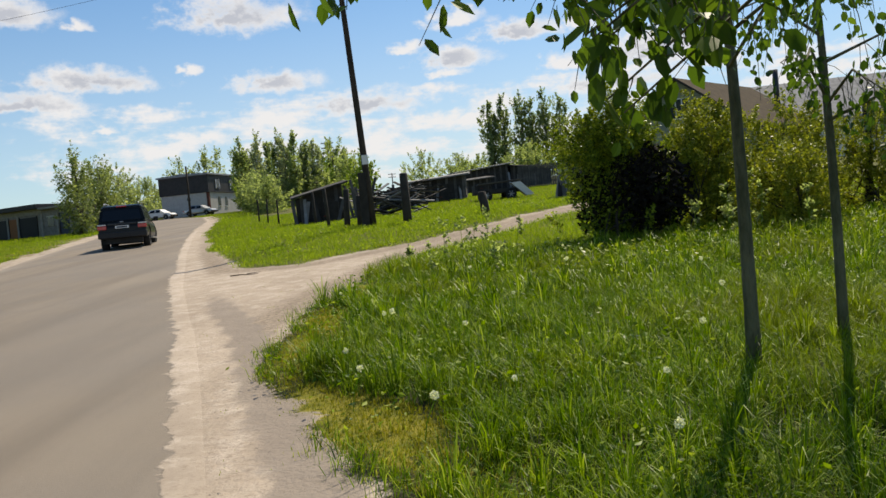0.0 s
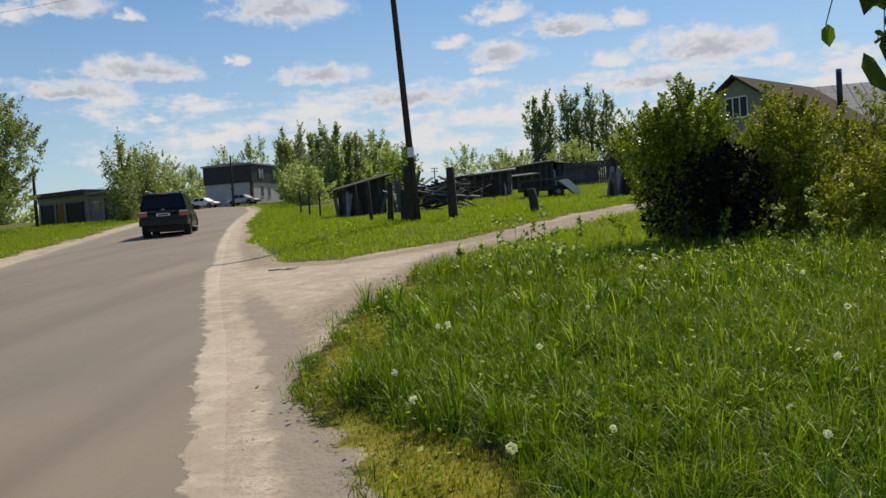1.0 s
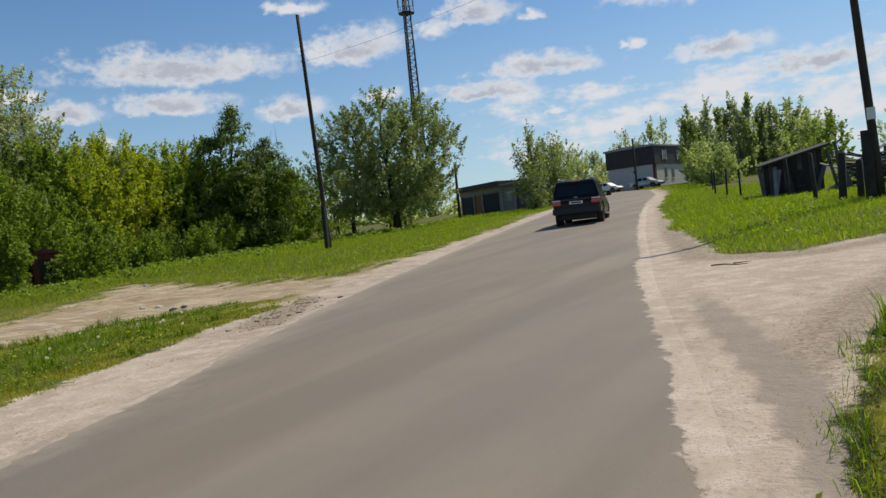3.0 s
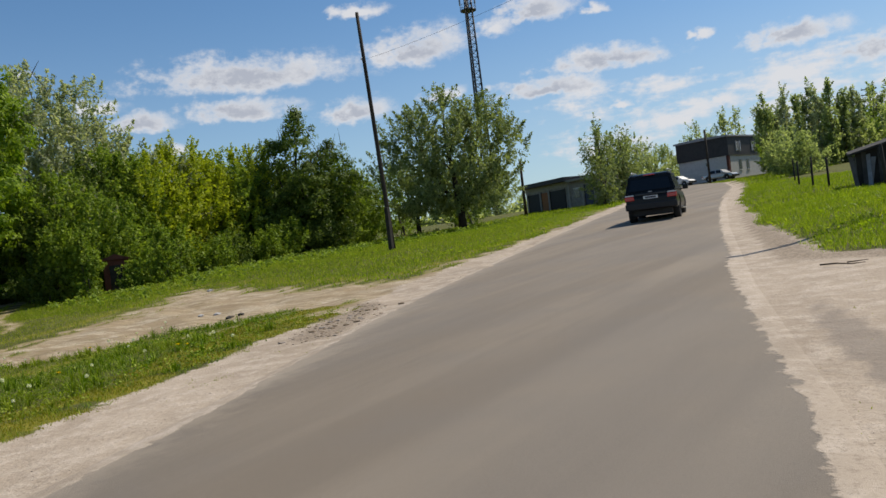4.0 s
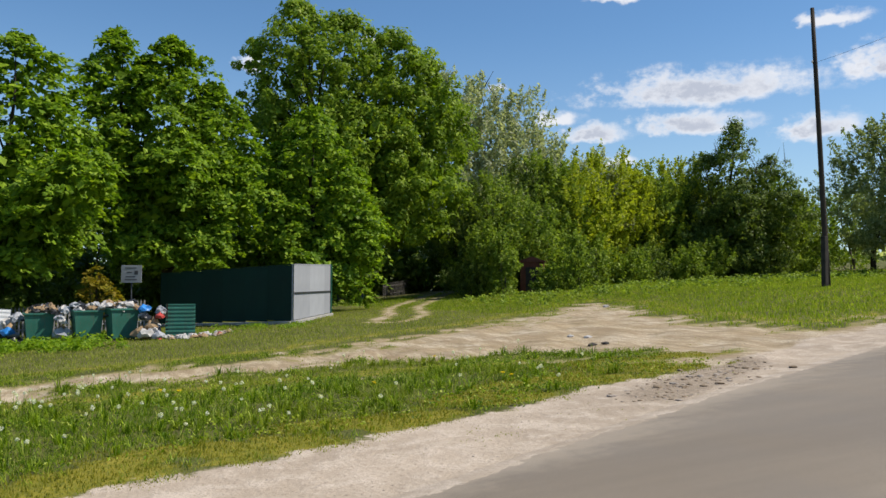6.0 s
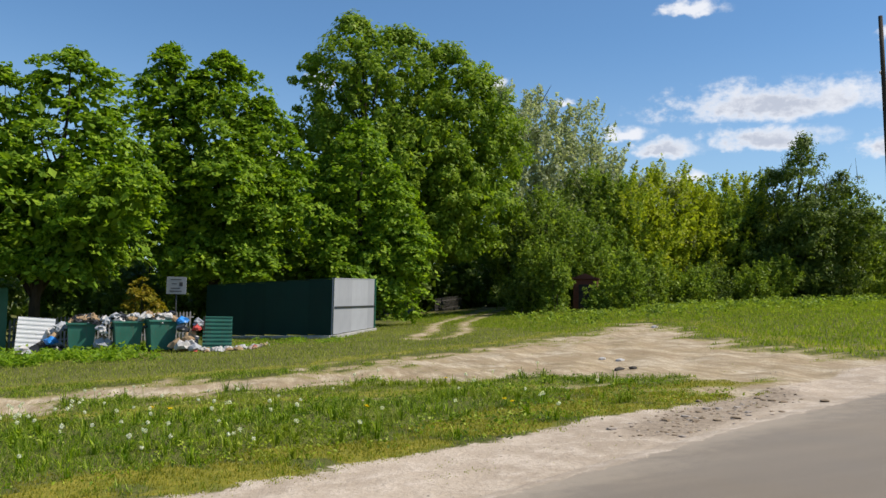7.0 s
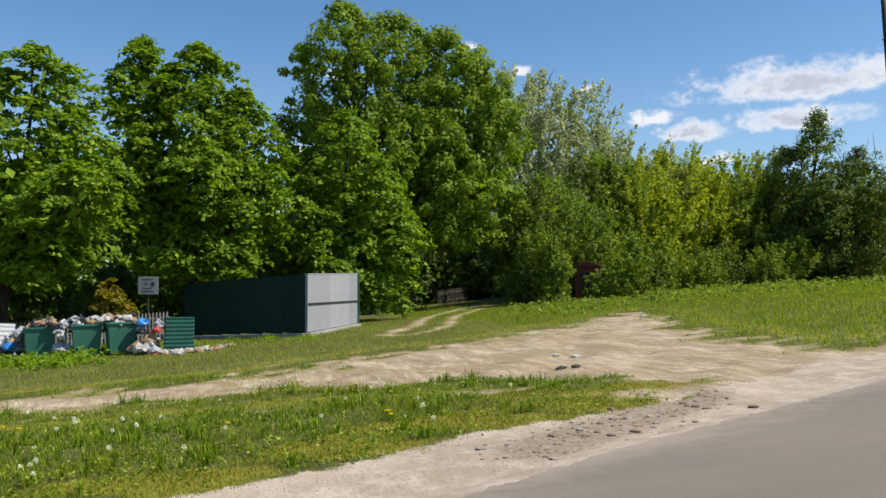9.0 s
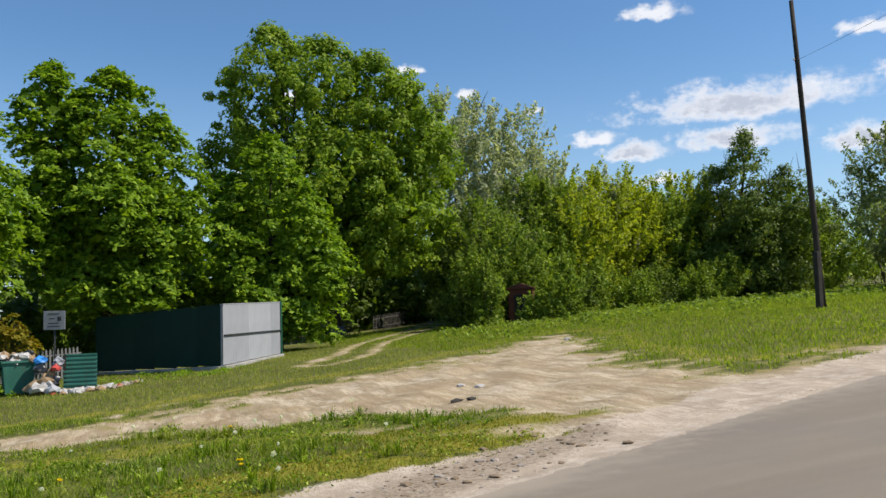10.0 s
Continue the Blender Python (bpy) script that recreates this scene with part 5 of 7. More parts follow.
def car(name, x, y, rz, label, paint, big=True, group=""):
    """A car pointing along local +x, its tail at x 0. big: a tall off-roader, else an ordinary saloon."""
    root = thing(name, x, y, label, "car", group, rz=rz, dz=0.04)
    if big:
        L, Wd, r, xr_, xf, z0, belt = 4.85, 1.92, 0.385, 1.02, 3.87, 0.46, 1.13
        low = [(0.06, z0 + 0.02), (0.0, 0.62), (0.02, 0.9), (0.07, belt), (3.62, belt), (4.3, 1.07), (4.66, 0.98), (4.82, 0.82), (L, 0.6), (4.74, z0)]
        cab = [(0.07, belt - 0.02), (0.24, 1.62), (0.34, 1.77), (0.6, 1.83), (2.2, 1.85), (2.6, 1.8), (3.5, belt - 0.02)]
    else:
        L, Wd, r, xr_, xf, z0, belt = 4.2, 1.68, 0.3, 0.85, 3.35, 0.32, 0.9
        low = [(0.05, z0 + 0.02), (0.0, 0.5), (0.05, 0.85), (0.15, belt), (3.1, belt), (3.9, 0.78), (4.12, 0.62), (L, 0.45), (4.1, z0)]
        cab = [(0.5, belt - 0.02), (1.05, 1.36), (1.3, 1.4), (2.2, 1.4), (2.5, 1.35), (3.2, belt - 0.02)]
    outline = low + arch(xf, r + 0.08, z0) + arch(xr_, r + 0.08, z0)
    bm = bmesh.new()
    prism(bm, outline, -Wd / 2, Wd / 2)
    for v in bm.verts:
        t = v.co.z
        k = 1.0 - 0.05 * max(0.0, (t - 0.75) / 0.5) - 0.06 * max(0.0, (z0 + 0.1 - t) / 0.2)
        ends = 1.0 - 0.10 * max(0.0, (v.co.x - (L - 0.5)) / 0.5) - 0.04 * max(0.0, (0.12 - v.co.x) / 0.12)
        v.co.y *= k * ends
    bmesh.ops.bevel(bm, geom=[e for e in bm.edges if abs(e.verts[0].co.y - e.verts[1].co.y) < 0.2 and abs(e.verts[0].co.y) > Wd * 0.4], offset=0.035, segments=2, affect="EDGES")
    part("body", bm, paint, root)
    bm = bmesh.new()
    prism(bm, cab, -Wd / 2, Wd / 2)
    top = max(q[1] for q in cab)
    taper = lambda z: 0.95 - 0.19 * (z - belt) / (top - belt)
    for v in bm.verts:
        v.co.y *= taper(v.co.z)
    bmesh.ops.bevel(bm, geom=list(bm.edges), offset=0.04, segments=2, affect="EDGES")
    cabin = part("cabin", bm, paint, root)

    def pane(nm, pts, off):
        """A pane on the cabin's side."""
        bm = bmesh.new()
        a = [bm.verts.new((px_, sg * (Wd / 2 * taper(pz) + off), pz)) for px_, pz in pts]
        b = [bm.verts.new((px_, sg * (Wd / 2 * taper(pz) - 0.02), pz)) for px_, pz in pts]
        bm.faces.new(a)
        for i in range(len(a)):
            j = (i + 1) % len(a)
            bm.faces.new((a[i], a[j], b[j], b[i]))
        bmesh.ops.recalc_face_normals(bm, faces=bm.faces)
        part(nm, bm, M_TINT, cabin)

    for sg in (-1, 1):
        if big:
            for pts in ([(0.3, belt + 0.06), (1.16, belt + 0.06), (1.08, 1.72), (0.5, 1.72)], [(1.25, belt + 0.06), (2.12, belt + 0.06), (2.06, 1.73), (1.17, 1.73)], [(2.22, belt + 0.06), (3.2, belt + 0.06), (2.62, 1.7), (2.15, 1.73)]):
                pane("side_window", pts, 0.006)
        else:
            for pts in ([(0.95, belt + 0.04), (1.85, belt + 0.04), (1.8, 1.32), (1.25, 1.32)], [(1.95, belt + 0.04), (2.9, belt + 0.04), (2.45, 1.3), (1.9, 1.32)]):
                pane("side_window", pts, 0.006)
    # rear window lies on the sloping tail
    x0, z1 = (0.07, belt) if big else (0.5, belt)
    x1, z2 = (0.24, 1.62) if big else (1.05, 1.36)
    bm = bmesh.new()
    dxz = Vector((x1 - x0, 0, z2 - z1))
    nrm = Vector((-(z2 - z1), 0, x1 - x0)).normalized()
    pts = []
    for f, hw in ((0.1, 0.8), (0.1, -0.8), (0.97, -0.7), (0.97, 0.7)):
        q = Vector((x0, 0, z1)) + dxz * f + nrm * 0.012
        pts.append(bm.verts.new((q.x, hw * Wd / 2, q.z)))
    bm.faces.new(pts)
    r2 = bmesh.ops.extrude_face_region(bm, geom=list(bm.faces))
    bmesh.ops.translate(bm, vec=-nrm * 0.03, verts=[v for v in r2["geom"] if isinstance(v, bmesh.types.BMVert)])
    bmesh.ops.recalc_face_normals(bm, faces=bm.faces)
    part("rear_window", bm, M_TINT, cabin)
    for sx in (xr_, xf):
        for sg in (-1, 1):
            wheel(root, sx, sg * (Wd / 2 - 0.14), r, 0.26 if big else 0.19, sg)
    for sg in (-1, 1):
        y0, y1 = sorted((sg * (Wd / 2 - 0.02), sg * (Wd / 2 - 0.36 if big else Wd / 2 - 0.3)))
        zl = 0.84 if big else 0.62
        lamp = part("tail_lamp", box(bmesh.new(), -0.035, 0.14, y0, y1, zl, zl + 0.16, 0.02), M_REDL, root, "red tail lamp")
        part("lens", box(bmesh.new(), -0.03, 0.15, y0 + 0.01, y1 - 0.01, zl + 0.165, zl + 0.215, 0.012), M_CLEARL, lamp)
        hl = part("headlight", box(bmesh.new(), L - 0.25, L - 0.1, sg * (Wd / 2 - 0.42), sg * (Wd / 2 - 0.14), 0.72 if big else 0.56, 0.88 if big else 0.68, 0.02), M_CLEARL, root)
        mir = part("mirror", box(bmesh.new(), (3.05 if big else 2.75), (3.2 if big else 2.9), sg * (Wd / 2 + 0.02), sg * (Wd / 2 + 0.22), belt + 0.02, belt + 0.22, 0.03), paint, root)
        part("bracket", box(bmesh.new(), (3.1 if big else 2.8), (3.16 if big else 2.86), sg * (Wd / 2 - 0.1), sg * (Wd / 2 + 0.04), belt + 0.03, belt + 0.08), M_PLAST, mir)
        if big:
            part("running_board", box(bmesh.new(), 1.55, 3.35, sg * (Wd / 2 - 0.12), sg * (Wd / 2 + 0.06), 0.4, 0.46, 0.015), M_RIM, root)
            rail = tube(bmesh.new(), ((0.4, sg * 0.66, 1.83), (0.55, sg * 0.66, 1.91), (2.1, sg * 0.66, 1.92), (2.3, sg * 0.66, 1.85)), (0.022,) * 4, 6)
            part("roof_rail", rail, M_METAL, root)
    bz = 0.5 if big else 0.36
    part("rear_bumper", box(bmesh.new(), -0.1, 0.12, -Wd / 2 + 0.02, Wd / 2 - 0.02, bz - 0.02, bz + 0.22, 0.04), M_PLAST if big else paint, root)
    part("front_bumper", box(bmesh.new(), L - 0.14, L + 0.06, -Wd / 2 + 0.04, Wd / 2 - 0.04, bz - 0.02, bz + 0.2, 0.04), M_PLAST, root)
    part("underbody", box(bmesh.new(), 0.3, L - 0.3, -Wd / 2 + 0.25, Wd / 2 - 0.25, 0.26, 0.6), M_PLAST, root)
    plate = part("number_plate", box(bmesh.new(), -0.045, -0.03, -0.26, 0.26, (0.86 if big else 0.6), (0.97 if big else 0.71)), M_WHITE, root)
    part("plate_bar", box(bmesh.new(), -0.05, -0.044, -0.2, 0.2, (0.885 if big else 0.625), (0.945 if big else 0.685)), M_INK, plate)
    if big:
        part("tailgate_strip", box(bmesh.new(), -0.025, 0.05, -0.55, 0.55, 1.01, 1.07, 0.01), M_DSTEEL, root)
        part("brake_light", box(bmesh.new(), 0.27, 0.36, -0.2, 0.2, 1.735, 1.775, 0.01), M_REDL, cabin)
        part("badge", box(bmesh.new(), -0.02, 0.06, -0.07, 0.07, 1.1, 1.14, 0.01), M_METAL, root)
    return root


car("car", -12.85, 32.55, 105.0, "black off-road car with tinted glass on the road", M_PAINTK)
PARK = "cars parked by the building"
car("car", -33.6, 107.2, -13.0, "silver saloon parked before the building", M_SILVER, False, PARK)
car("car", -38.8, 106.6, -13.0, "white saloon parked before the building", M_WHITE, False, PARK)
car("car", -42.9, 105.4, 165.0, "white saloon parked by the kiosk", M_WHITE, False, PARK)
car("car", -46.4, 104.8, -15.0, "silver saloon parked by the kiosk", M_SILVER, False, PARK)


# poles and wires
def wood_pole(x, y, h, r, label, lean=(0.0, 0.0), prop=False):
    root = thing("utility_pole", x, y, label, "pole", "wooden poles along the road")
    tipx, tipy = lean[0] * h, lean[1] * h
    bm = bmesh.new()
    tube(bm, [(tipx * f - 0.0, tipy * f, -0.4 + (h + 0.4) * f) for f in np.linspace(0, 1, 6)], [r * (1 - 0.35 * f) for f in np.linspace(0, 1, 6)], 12)
    part("post", bm, M_POLE, root)
    bm = bmesh.new()
    tube(bm, ((tipx * 0.8 - 0.12, tipy * 0.8, h * 0.8), (tipx * 0.8 - 0.16, tipy * 0.8, h * 0.8 + 0.08), (tipx * 0.8 - 0.16, tipy * 0.8, h * 0.8 + 0.16)), (0.02, 0.04, 0.03), 8)
    part("insulator", bm, M_WHITE, root, "small white insulator")
    return root


p1 = wood_pole(-2.1, 25.6, 9.8, 0.115, "dark leaning wooden pole beside the sheds", (-0.045, 0.0))
part("footing", box(bmesh.new(), -0.36, -0.1, -0.16, 0.16, -0.4, 1.75, 0.03), M_WOODD, p1, "short dark timber stub tied to the pole")
part("paper_notice", box(bmesh.new(), -0.18, 0.02, -0.125, -0.118, 2.0, 2.3), M_WHITE, p1, "white paper notice")
p2 = wood_pole(-28.0, 35.9, 12.3, 0.13, "tall dark leaning wooden pole on the grass bank", (-0.025, -0.03))
part("footing", box(bmesh.new(), -0.1, 0.12, -0.3, -0.1, -0.4, 2.2, 0.03), M_WOODD, p2, "dark timber stub tied to the pole")


def cable(a, b, sag, r=0.012):
    a, b = Vector(a), Vector(b)
    pts = [a.lerp(b, f) - Vector((0, 0, sag * 4 * f * (1 - f))) for f in np.linspace(0, 1, 17)]
    ob = part("overhead_cable", tube(bmesh.new(), pts, [r] * 17, 5), M_WIRE, None)
    return tagged(ob, "thin black overhead cable between the poles", "cable")


cable((-28.25, 35.55, 11.6), (-2.5, 25.6, 10.9), 0.5, 0.006)
for k, (azm, dist, h) in enumerate([(-7.42, 118.0, 8.6), (-4.96, 150.0, 8.4), (-4.6, 170.0, 8.6), (-3.05, 190.0, 8.0), (-17.2, 108.0, 6.6), (-29.5, 84.0, 5.6)]):
    fx_, fy_ = polar(-0.2, 1.0, azm, dist)
    root = thing("utility_pole", fx_, fy_, "distant wooden pole with crossarms", "pole", "distant poles", rz=15)
    part("post", cyl((0, 0, -0.3), (0, 0, h), 0.16, 0.12), M_POLE, root)
    for hz in ((h - 0.3, h - 1.0) if k < 4 else ()):
        arm = part("crossarm", box(bmesh.new(), -0.9, 0.9, -0.06, 0.06, hz, hz + 0.12), M_POLE, root)
        for ox in (-0.8, -0.35, 0.35, 0.8):
            part("insulator", cyl((ox, 0, hz + 0.12), (ox, 0, hz + 0.32), 0.05, 0.03, 6), M_WHITE, arm)

# lattice mast
mx, my = polar(-1.3, 2.8, -31.8, 150.0)
mast = thing("radio_mast", mx, my, "tall dark steel lattice radio mast with antennas", "mast")
MH = 50.0
corner = [(math.cos(a), math.sin(a)) for a in (0.3, 0.3 + 2.094, 0.3 + 4.189)]
for cx_, cy_ in corner:
    part("leg", cyl((cx_ * 1.2, cy_ * 1.2, -0.5), (cx_ * 0.6, cy_ * 0.6, MH), 0.2, 0.15, 6), M_DSTEEL, mast)
bm = bmesh.new()
for k in range(40):
    za, zb = MH * k / 40, MH * (k + 1) / 40
    ra, rb = 1.2 - 0.6 * k / 40, 1.2 - 0.6 * (k + 1) / 40
    for i in range(3):
        j = (i + 1) % 3
        tube(bm, ((corner[i][0] * ra, corner[i][1] * ra, za), (corner[j][0] * rb, corner[j][1] * rb, zb)), (0.05, 0.05), 4, False)
        tube(bm, ((corner[i][0] * rb, corner[i][1] * rb, zb), (corner[j][0] * rb, corner[j][1] * rb, zb)), (0.05, 0.05), 4, False)
part("lattice", bm, M_DSTEEL, mast)
for hz in (38.6, 43.5):
    plat = part("platform", cyl((0, 0, hz), (0, 0, hz + 0.15), 1.5, seg=14), M_DSTEEL, mast)
    bm = bmesh.new()
    for k in range(14):
        a = 2 * math.pi * k / 14
        b2 = 2 * math.pi * (k + 1) / 14
        tube(bm, ((1.45 * math.cos(a), 1.45 * math.sin(a), hz), (1.45 * math.cos(a), 1.45 * math.sin(a), hz + 1.1)), (0.03, 0.03), 4)
        tube(bm, ((1.45 * math.cos(a), 1.45 * math.sin(a), hz + 1.1), (1.45 * math.cos(b2), 1.45 * math.sin(b2), hz + 1.1)), (0.03, 0.03), 4)
    part("railing", bm, M_DSTEEL, plat)
for k in range(6):
    a = 2 * math.pi * k / 6
    part("antenna", box(bmesh.new(), 1.6 * math.cos(a) - 0.14, 1.6 * math.cos(a) + 0.14, 1.6 * math.sin(a) - 0.08, 1.6 * math.sin(a) + 0.08, 39.6 + (k % 2) * 4.4, 41.7 + (k % 2) * 4.4, 0.02), M_GREYS, mast, "pale panel antenna")


# ---- sheds beside the pole ----
def shed(x, y, w, d, h0, h1, rz, label, roofm=None, planks=True):
    """A plank shed with a sloping roof: height h0 on its left, h1 on its right, front at local -y."""
    root = thing("shed", x, y, label, "shed", "old sheds", rz=rz)
    rr_ = random.Random(int(abs(x * 10 + y)))
    part("core", prism(bmesh.new(), [(0.04, -0.3), (w - 0.04, -0.3), (w - 0.04, h1 - 0.06), (0.04, h0 - 0.06)], 0.03, d - 0.03), M_WOODD, root)
    n_ = max(4, int(w / 0.17))
    for k in range(n_):
        a, b_ = w * k / n_, w * (k + 1) / n_ - 0.015
        zt = h0 + (h1 - h0) * (k + 0.5) / n_ - rr_.uniform(0.0, 0.06)
        bm = box(bmesh.new(), a, b_, -rr_.uniform(0.0, 0.02), 0.028, -0.25 + rr_.uniform(0, 0.06), zt, 0.004)
        part("plank", bm, (M_WOODD, M_WOOD, M_WOODD)[k % 3], root)
    for k in range(max(4, int(d / 0.18))):
        a, b_ = d * k / max(4, int(d / 0.18)), d * (k + 1) / max(4, int(d / 0.18)) - 0.015
        part("plank", box(bmesh.new(), w - 0.028, w + rr_.uniform(0, 0.015), a, b_, -0.25, h1 - 0.03, 0.004), M_WOOD, root)
        part("plank", box(bmesh.new(), -rr_.uniform(0, 0.015), 0.028, a, b_, -0.25, h0 - 0.03, 0.004), M_WOOD, root)
    bm = bmesh.new()
    prism(bm, [(-0.25, h0 - 0.02), (-0.25, h0 + 0.06), (w + 0.3, h1 + 0.09), (w + 0.3, h1 + 0.0)], -0.35, d + 0.25)
    for v in bm.verts:     # the roof rises towards the back
        v.co.z += 0.08 * v.co.y
    part("roof", bm, roofm or M_FELT, root)
    part("gable_infill", prism(bmesh.new(), [(0.06, min(h0, h1) - 0.1), (w - 0.06, min(h0, h1) - 0.1), (w - 0.06, h1 + 0.06 * d - 0.02), (0.06, h0 + 0.06 * d - 0.02)], d - 0.1, d - 0.04), M_WOODD, root)
    part("door", box(bmesh.new(), w * 0.55, w * 0.55 + 0.75, -0.05, -0.022, -0.15, min(h0, h1) - 0.25, 0.01), M_WOODD, root)
    part("hinge", box(bmesh.new(), w * 0.55 + 0.02, w * 0.55 + 0.3, -0.062, -0.05, 0.3, 0.36), M_RUST, root)
    return root


shed(-6.7, 38.0, 2.2, 2.2, 1.25, 1.85, 10, "leaning grey plank shed with a sloping roof", M_WOODD)
shed(-3.4, 46.5, 2.4, 2.0, 0.9, 1.45, -8, "collapsed dark plank lean-to beside the timber", M_WOODD)
shed(-2.2, 50.5, 4.0, 3.0, 1.35, 1.6, -4, "dark plank shed with a pale felt roof")
shed(1.3, 70.0, 5.0, 3.5, 1.7, 2.1, -10, "long dark plank shed with a pale rusty roof")
shed(6.5, 69.0, 3.4, 3.2, 1.9, 1.4, -3, "low dark plank shed at the fence", M_WOODD)
shed(2.2, 64.0, 2.2, 2.0, 1.0, 1.15, 12, "small dark lean-to before the long shed", M_WOOD)
shed(5.0, 32.35, 2.5, 2.6, 1.85, 1.8, -12, "tall dark plank shed by the gravel track", M_WOODD)

# loose planks and sheets leaning on the sheds
lean_r = random.Random(31)
for sx_, sy_, sw_ in ((-6.7, 38.0, 2.1), (-3.4, 46.5, 2.4), (-1.9, 50.5, 3.7), (1.3, 70.0, 4.6), (5.9, 69.0, 3.4), (4.7, 32.2, 1.6)):
    for k in range(5):
        pl = thing("loose_plank", sx_ + sw_ * lean_r.uniform(0.0, 1.0), sy_ - lean_r.uniform(0.35, 0.6), "weathered plank leaning against a shed", "plank", "loose planks at the sheds", rz=lean_r.uniform(-30, 30))
        hp = lean_r.uniform(0.9, 1.5)
        bm = box(bmesh.new(), -0.08, 0.08, -0.015, 0.015, 0, hp, 0.004)
        bm.transform(pose(0, 0, -0.03, -lean_r.uniform(12, 22), lean_r.uniform(-14, 14), 0))
        part("board", bm, (M_WOOD, M_ROOFG, M_WOODD, M_WOOD, M_FELT)[k], pl)


def old_post(x, y, h, r, label, lean=(0, 0), mat=None):
    root = thing("fence_post", x, y, label, "post", "old fence posts")
    bm = bmesh.new()
    tube(bm, ((0, 0, -0.2), (lean[0] * 0.5, lean[1] * 0.5, h * 0.5), (lean[0], lean[1], h - 0.03), (lean[0], lean[1], h)), (r * 1.05, r, r * 0.95, r * 0.7), 7)
    part("post", bm, mat or M_WOODD, root)
    return root


for q in ((-1.0, 25.2, 1.6, 0.14), (1.5, 25.3, 0.75, 0.14), (-3.05, 26.4, 1.3, 0.1), (-2.6, 26.2, 1.05, 0.09), (-3.8, 27.6, 1.4, 0.06), (-9.6, 45.0, 1.4, 0.05), (-11.2, 50.0, 1.3, 0.05), (-8.4, 42.0, 1.3, 0.05), (-5.6, 36.4, 1.5, 0.06), (-13.0, 58.0, 1.4, 0.05), (5.2, 14.6, 2.3, 0.07), (8.0, 14.9, 2.1, 0.07)):
    old_post(q[0], q[1], q[2], q[3], "dark rotting wooden post in the grass", (rng.normal() * 0.08, rng.normal() * 0.05))
# planks and beams thrown together
junk = thing("timber_pile", -2.0, 37.5, "heap of grey planks and beams in the grass", "timber pile")
r_ = random.Random(5)
for k in range(64):
    L_ = r_.uniform(1.2, 3.2)
    bm = box(bmesh.new(), -L_ / 2, L_ / 2, -0.07, 0.07, -0.02, 0.02, 0.006)
    bm.transform(pose(r_.uniform(-1.5, 1.5), r_.uniform(-0.8, 0.8), 0.1 + r_.uniform(0, 1.1), r_.uniform(-20, 20), r_.uniform(-28, 28), r_.uniform(-50, 50)))
    part("plank", bm, (M_WOODD, M_WOODD, M_WOOD, M_ROOFG)[k % 4], junk)
for k in range(6):
    bm = box(bmesh.new(), -0.06, 0.06, -0.03, 0.03, 0, r_.uniform(1.4, 2.0), 0.006)
    bm.transform(pose(-1.9 + k * 0.12, -0.7, -0.05, r_.uniform(-15, 5), r_.uniform(-18, 18), 0))
    part("plank", bm, M_WOOD, junk)
wreck = thing("trailer", 2.0, 42.4, "dark old trailer heaped with boards in the grass", "trailer", rz=4)
part("bed", box(bmesh.new(), 0, 2.5, 0, 1.5, 0.4, 0.62, 0.03), M_WOODD, wreck)
for q in ((0.0, 0.05), (2.45, 2.5)):
    part("side_board", box(bmesh.new(), q[0], q[1], 0, 1.5, 0.6, 0.9), M_WOODD, wreck)
part("board", prism(bmesh.new(), [(0.2, 0.9), (2.6, 1.02), (2.6, 1.06), (0.2, 0.95)], 0.0, 1.3), M_WOOD, wreck)
part("tilted_panel", prism(bmesh.new(), [(1.9, 0.86), (2.4, 0.9), (3.1, 0.18), (2.7, 0.14)], -0.3, 0.4), M_WHITES, wreck, "white sheet leaning on the trailer")
for sx in (0.6, 1.9):
    wheel(wreck, sx, -0.05, 0.3, 0.18, -1)
    wheel(wreck, sx, 1.5, 0.3, 0.18, 1)
# grey board fence beside the small house
bf = thing("board_fence", 6.2, 60.5, "grey weathered board fence", "fence", rz=2)
for k in range(40):
    part("board", box(bmesh.new(), k * 0.16, k * 0.16 + 0.13, -0.012, 0.012, -0.2, 1.75 + rng.uniform(-0.06, 0.06), 0.003), M_WOOD, bf)
for z_ in (0.4, 1.3):
    part("rail", box(bmesh.new(), 0, 6.4, 0.014, 0.06, z_, z_ + 0.09), M_WOODD, bf)

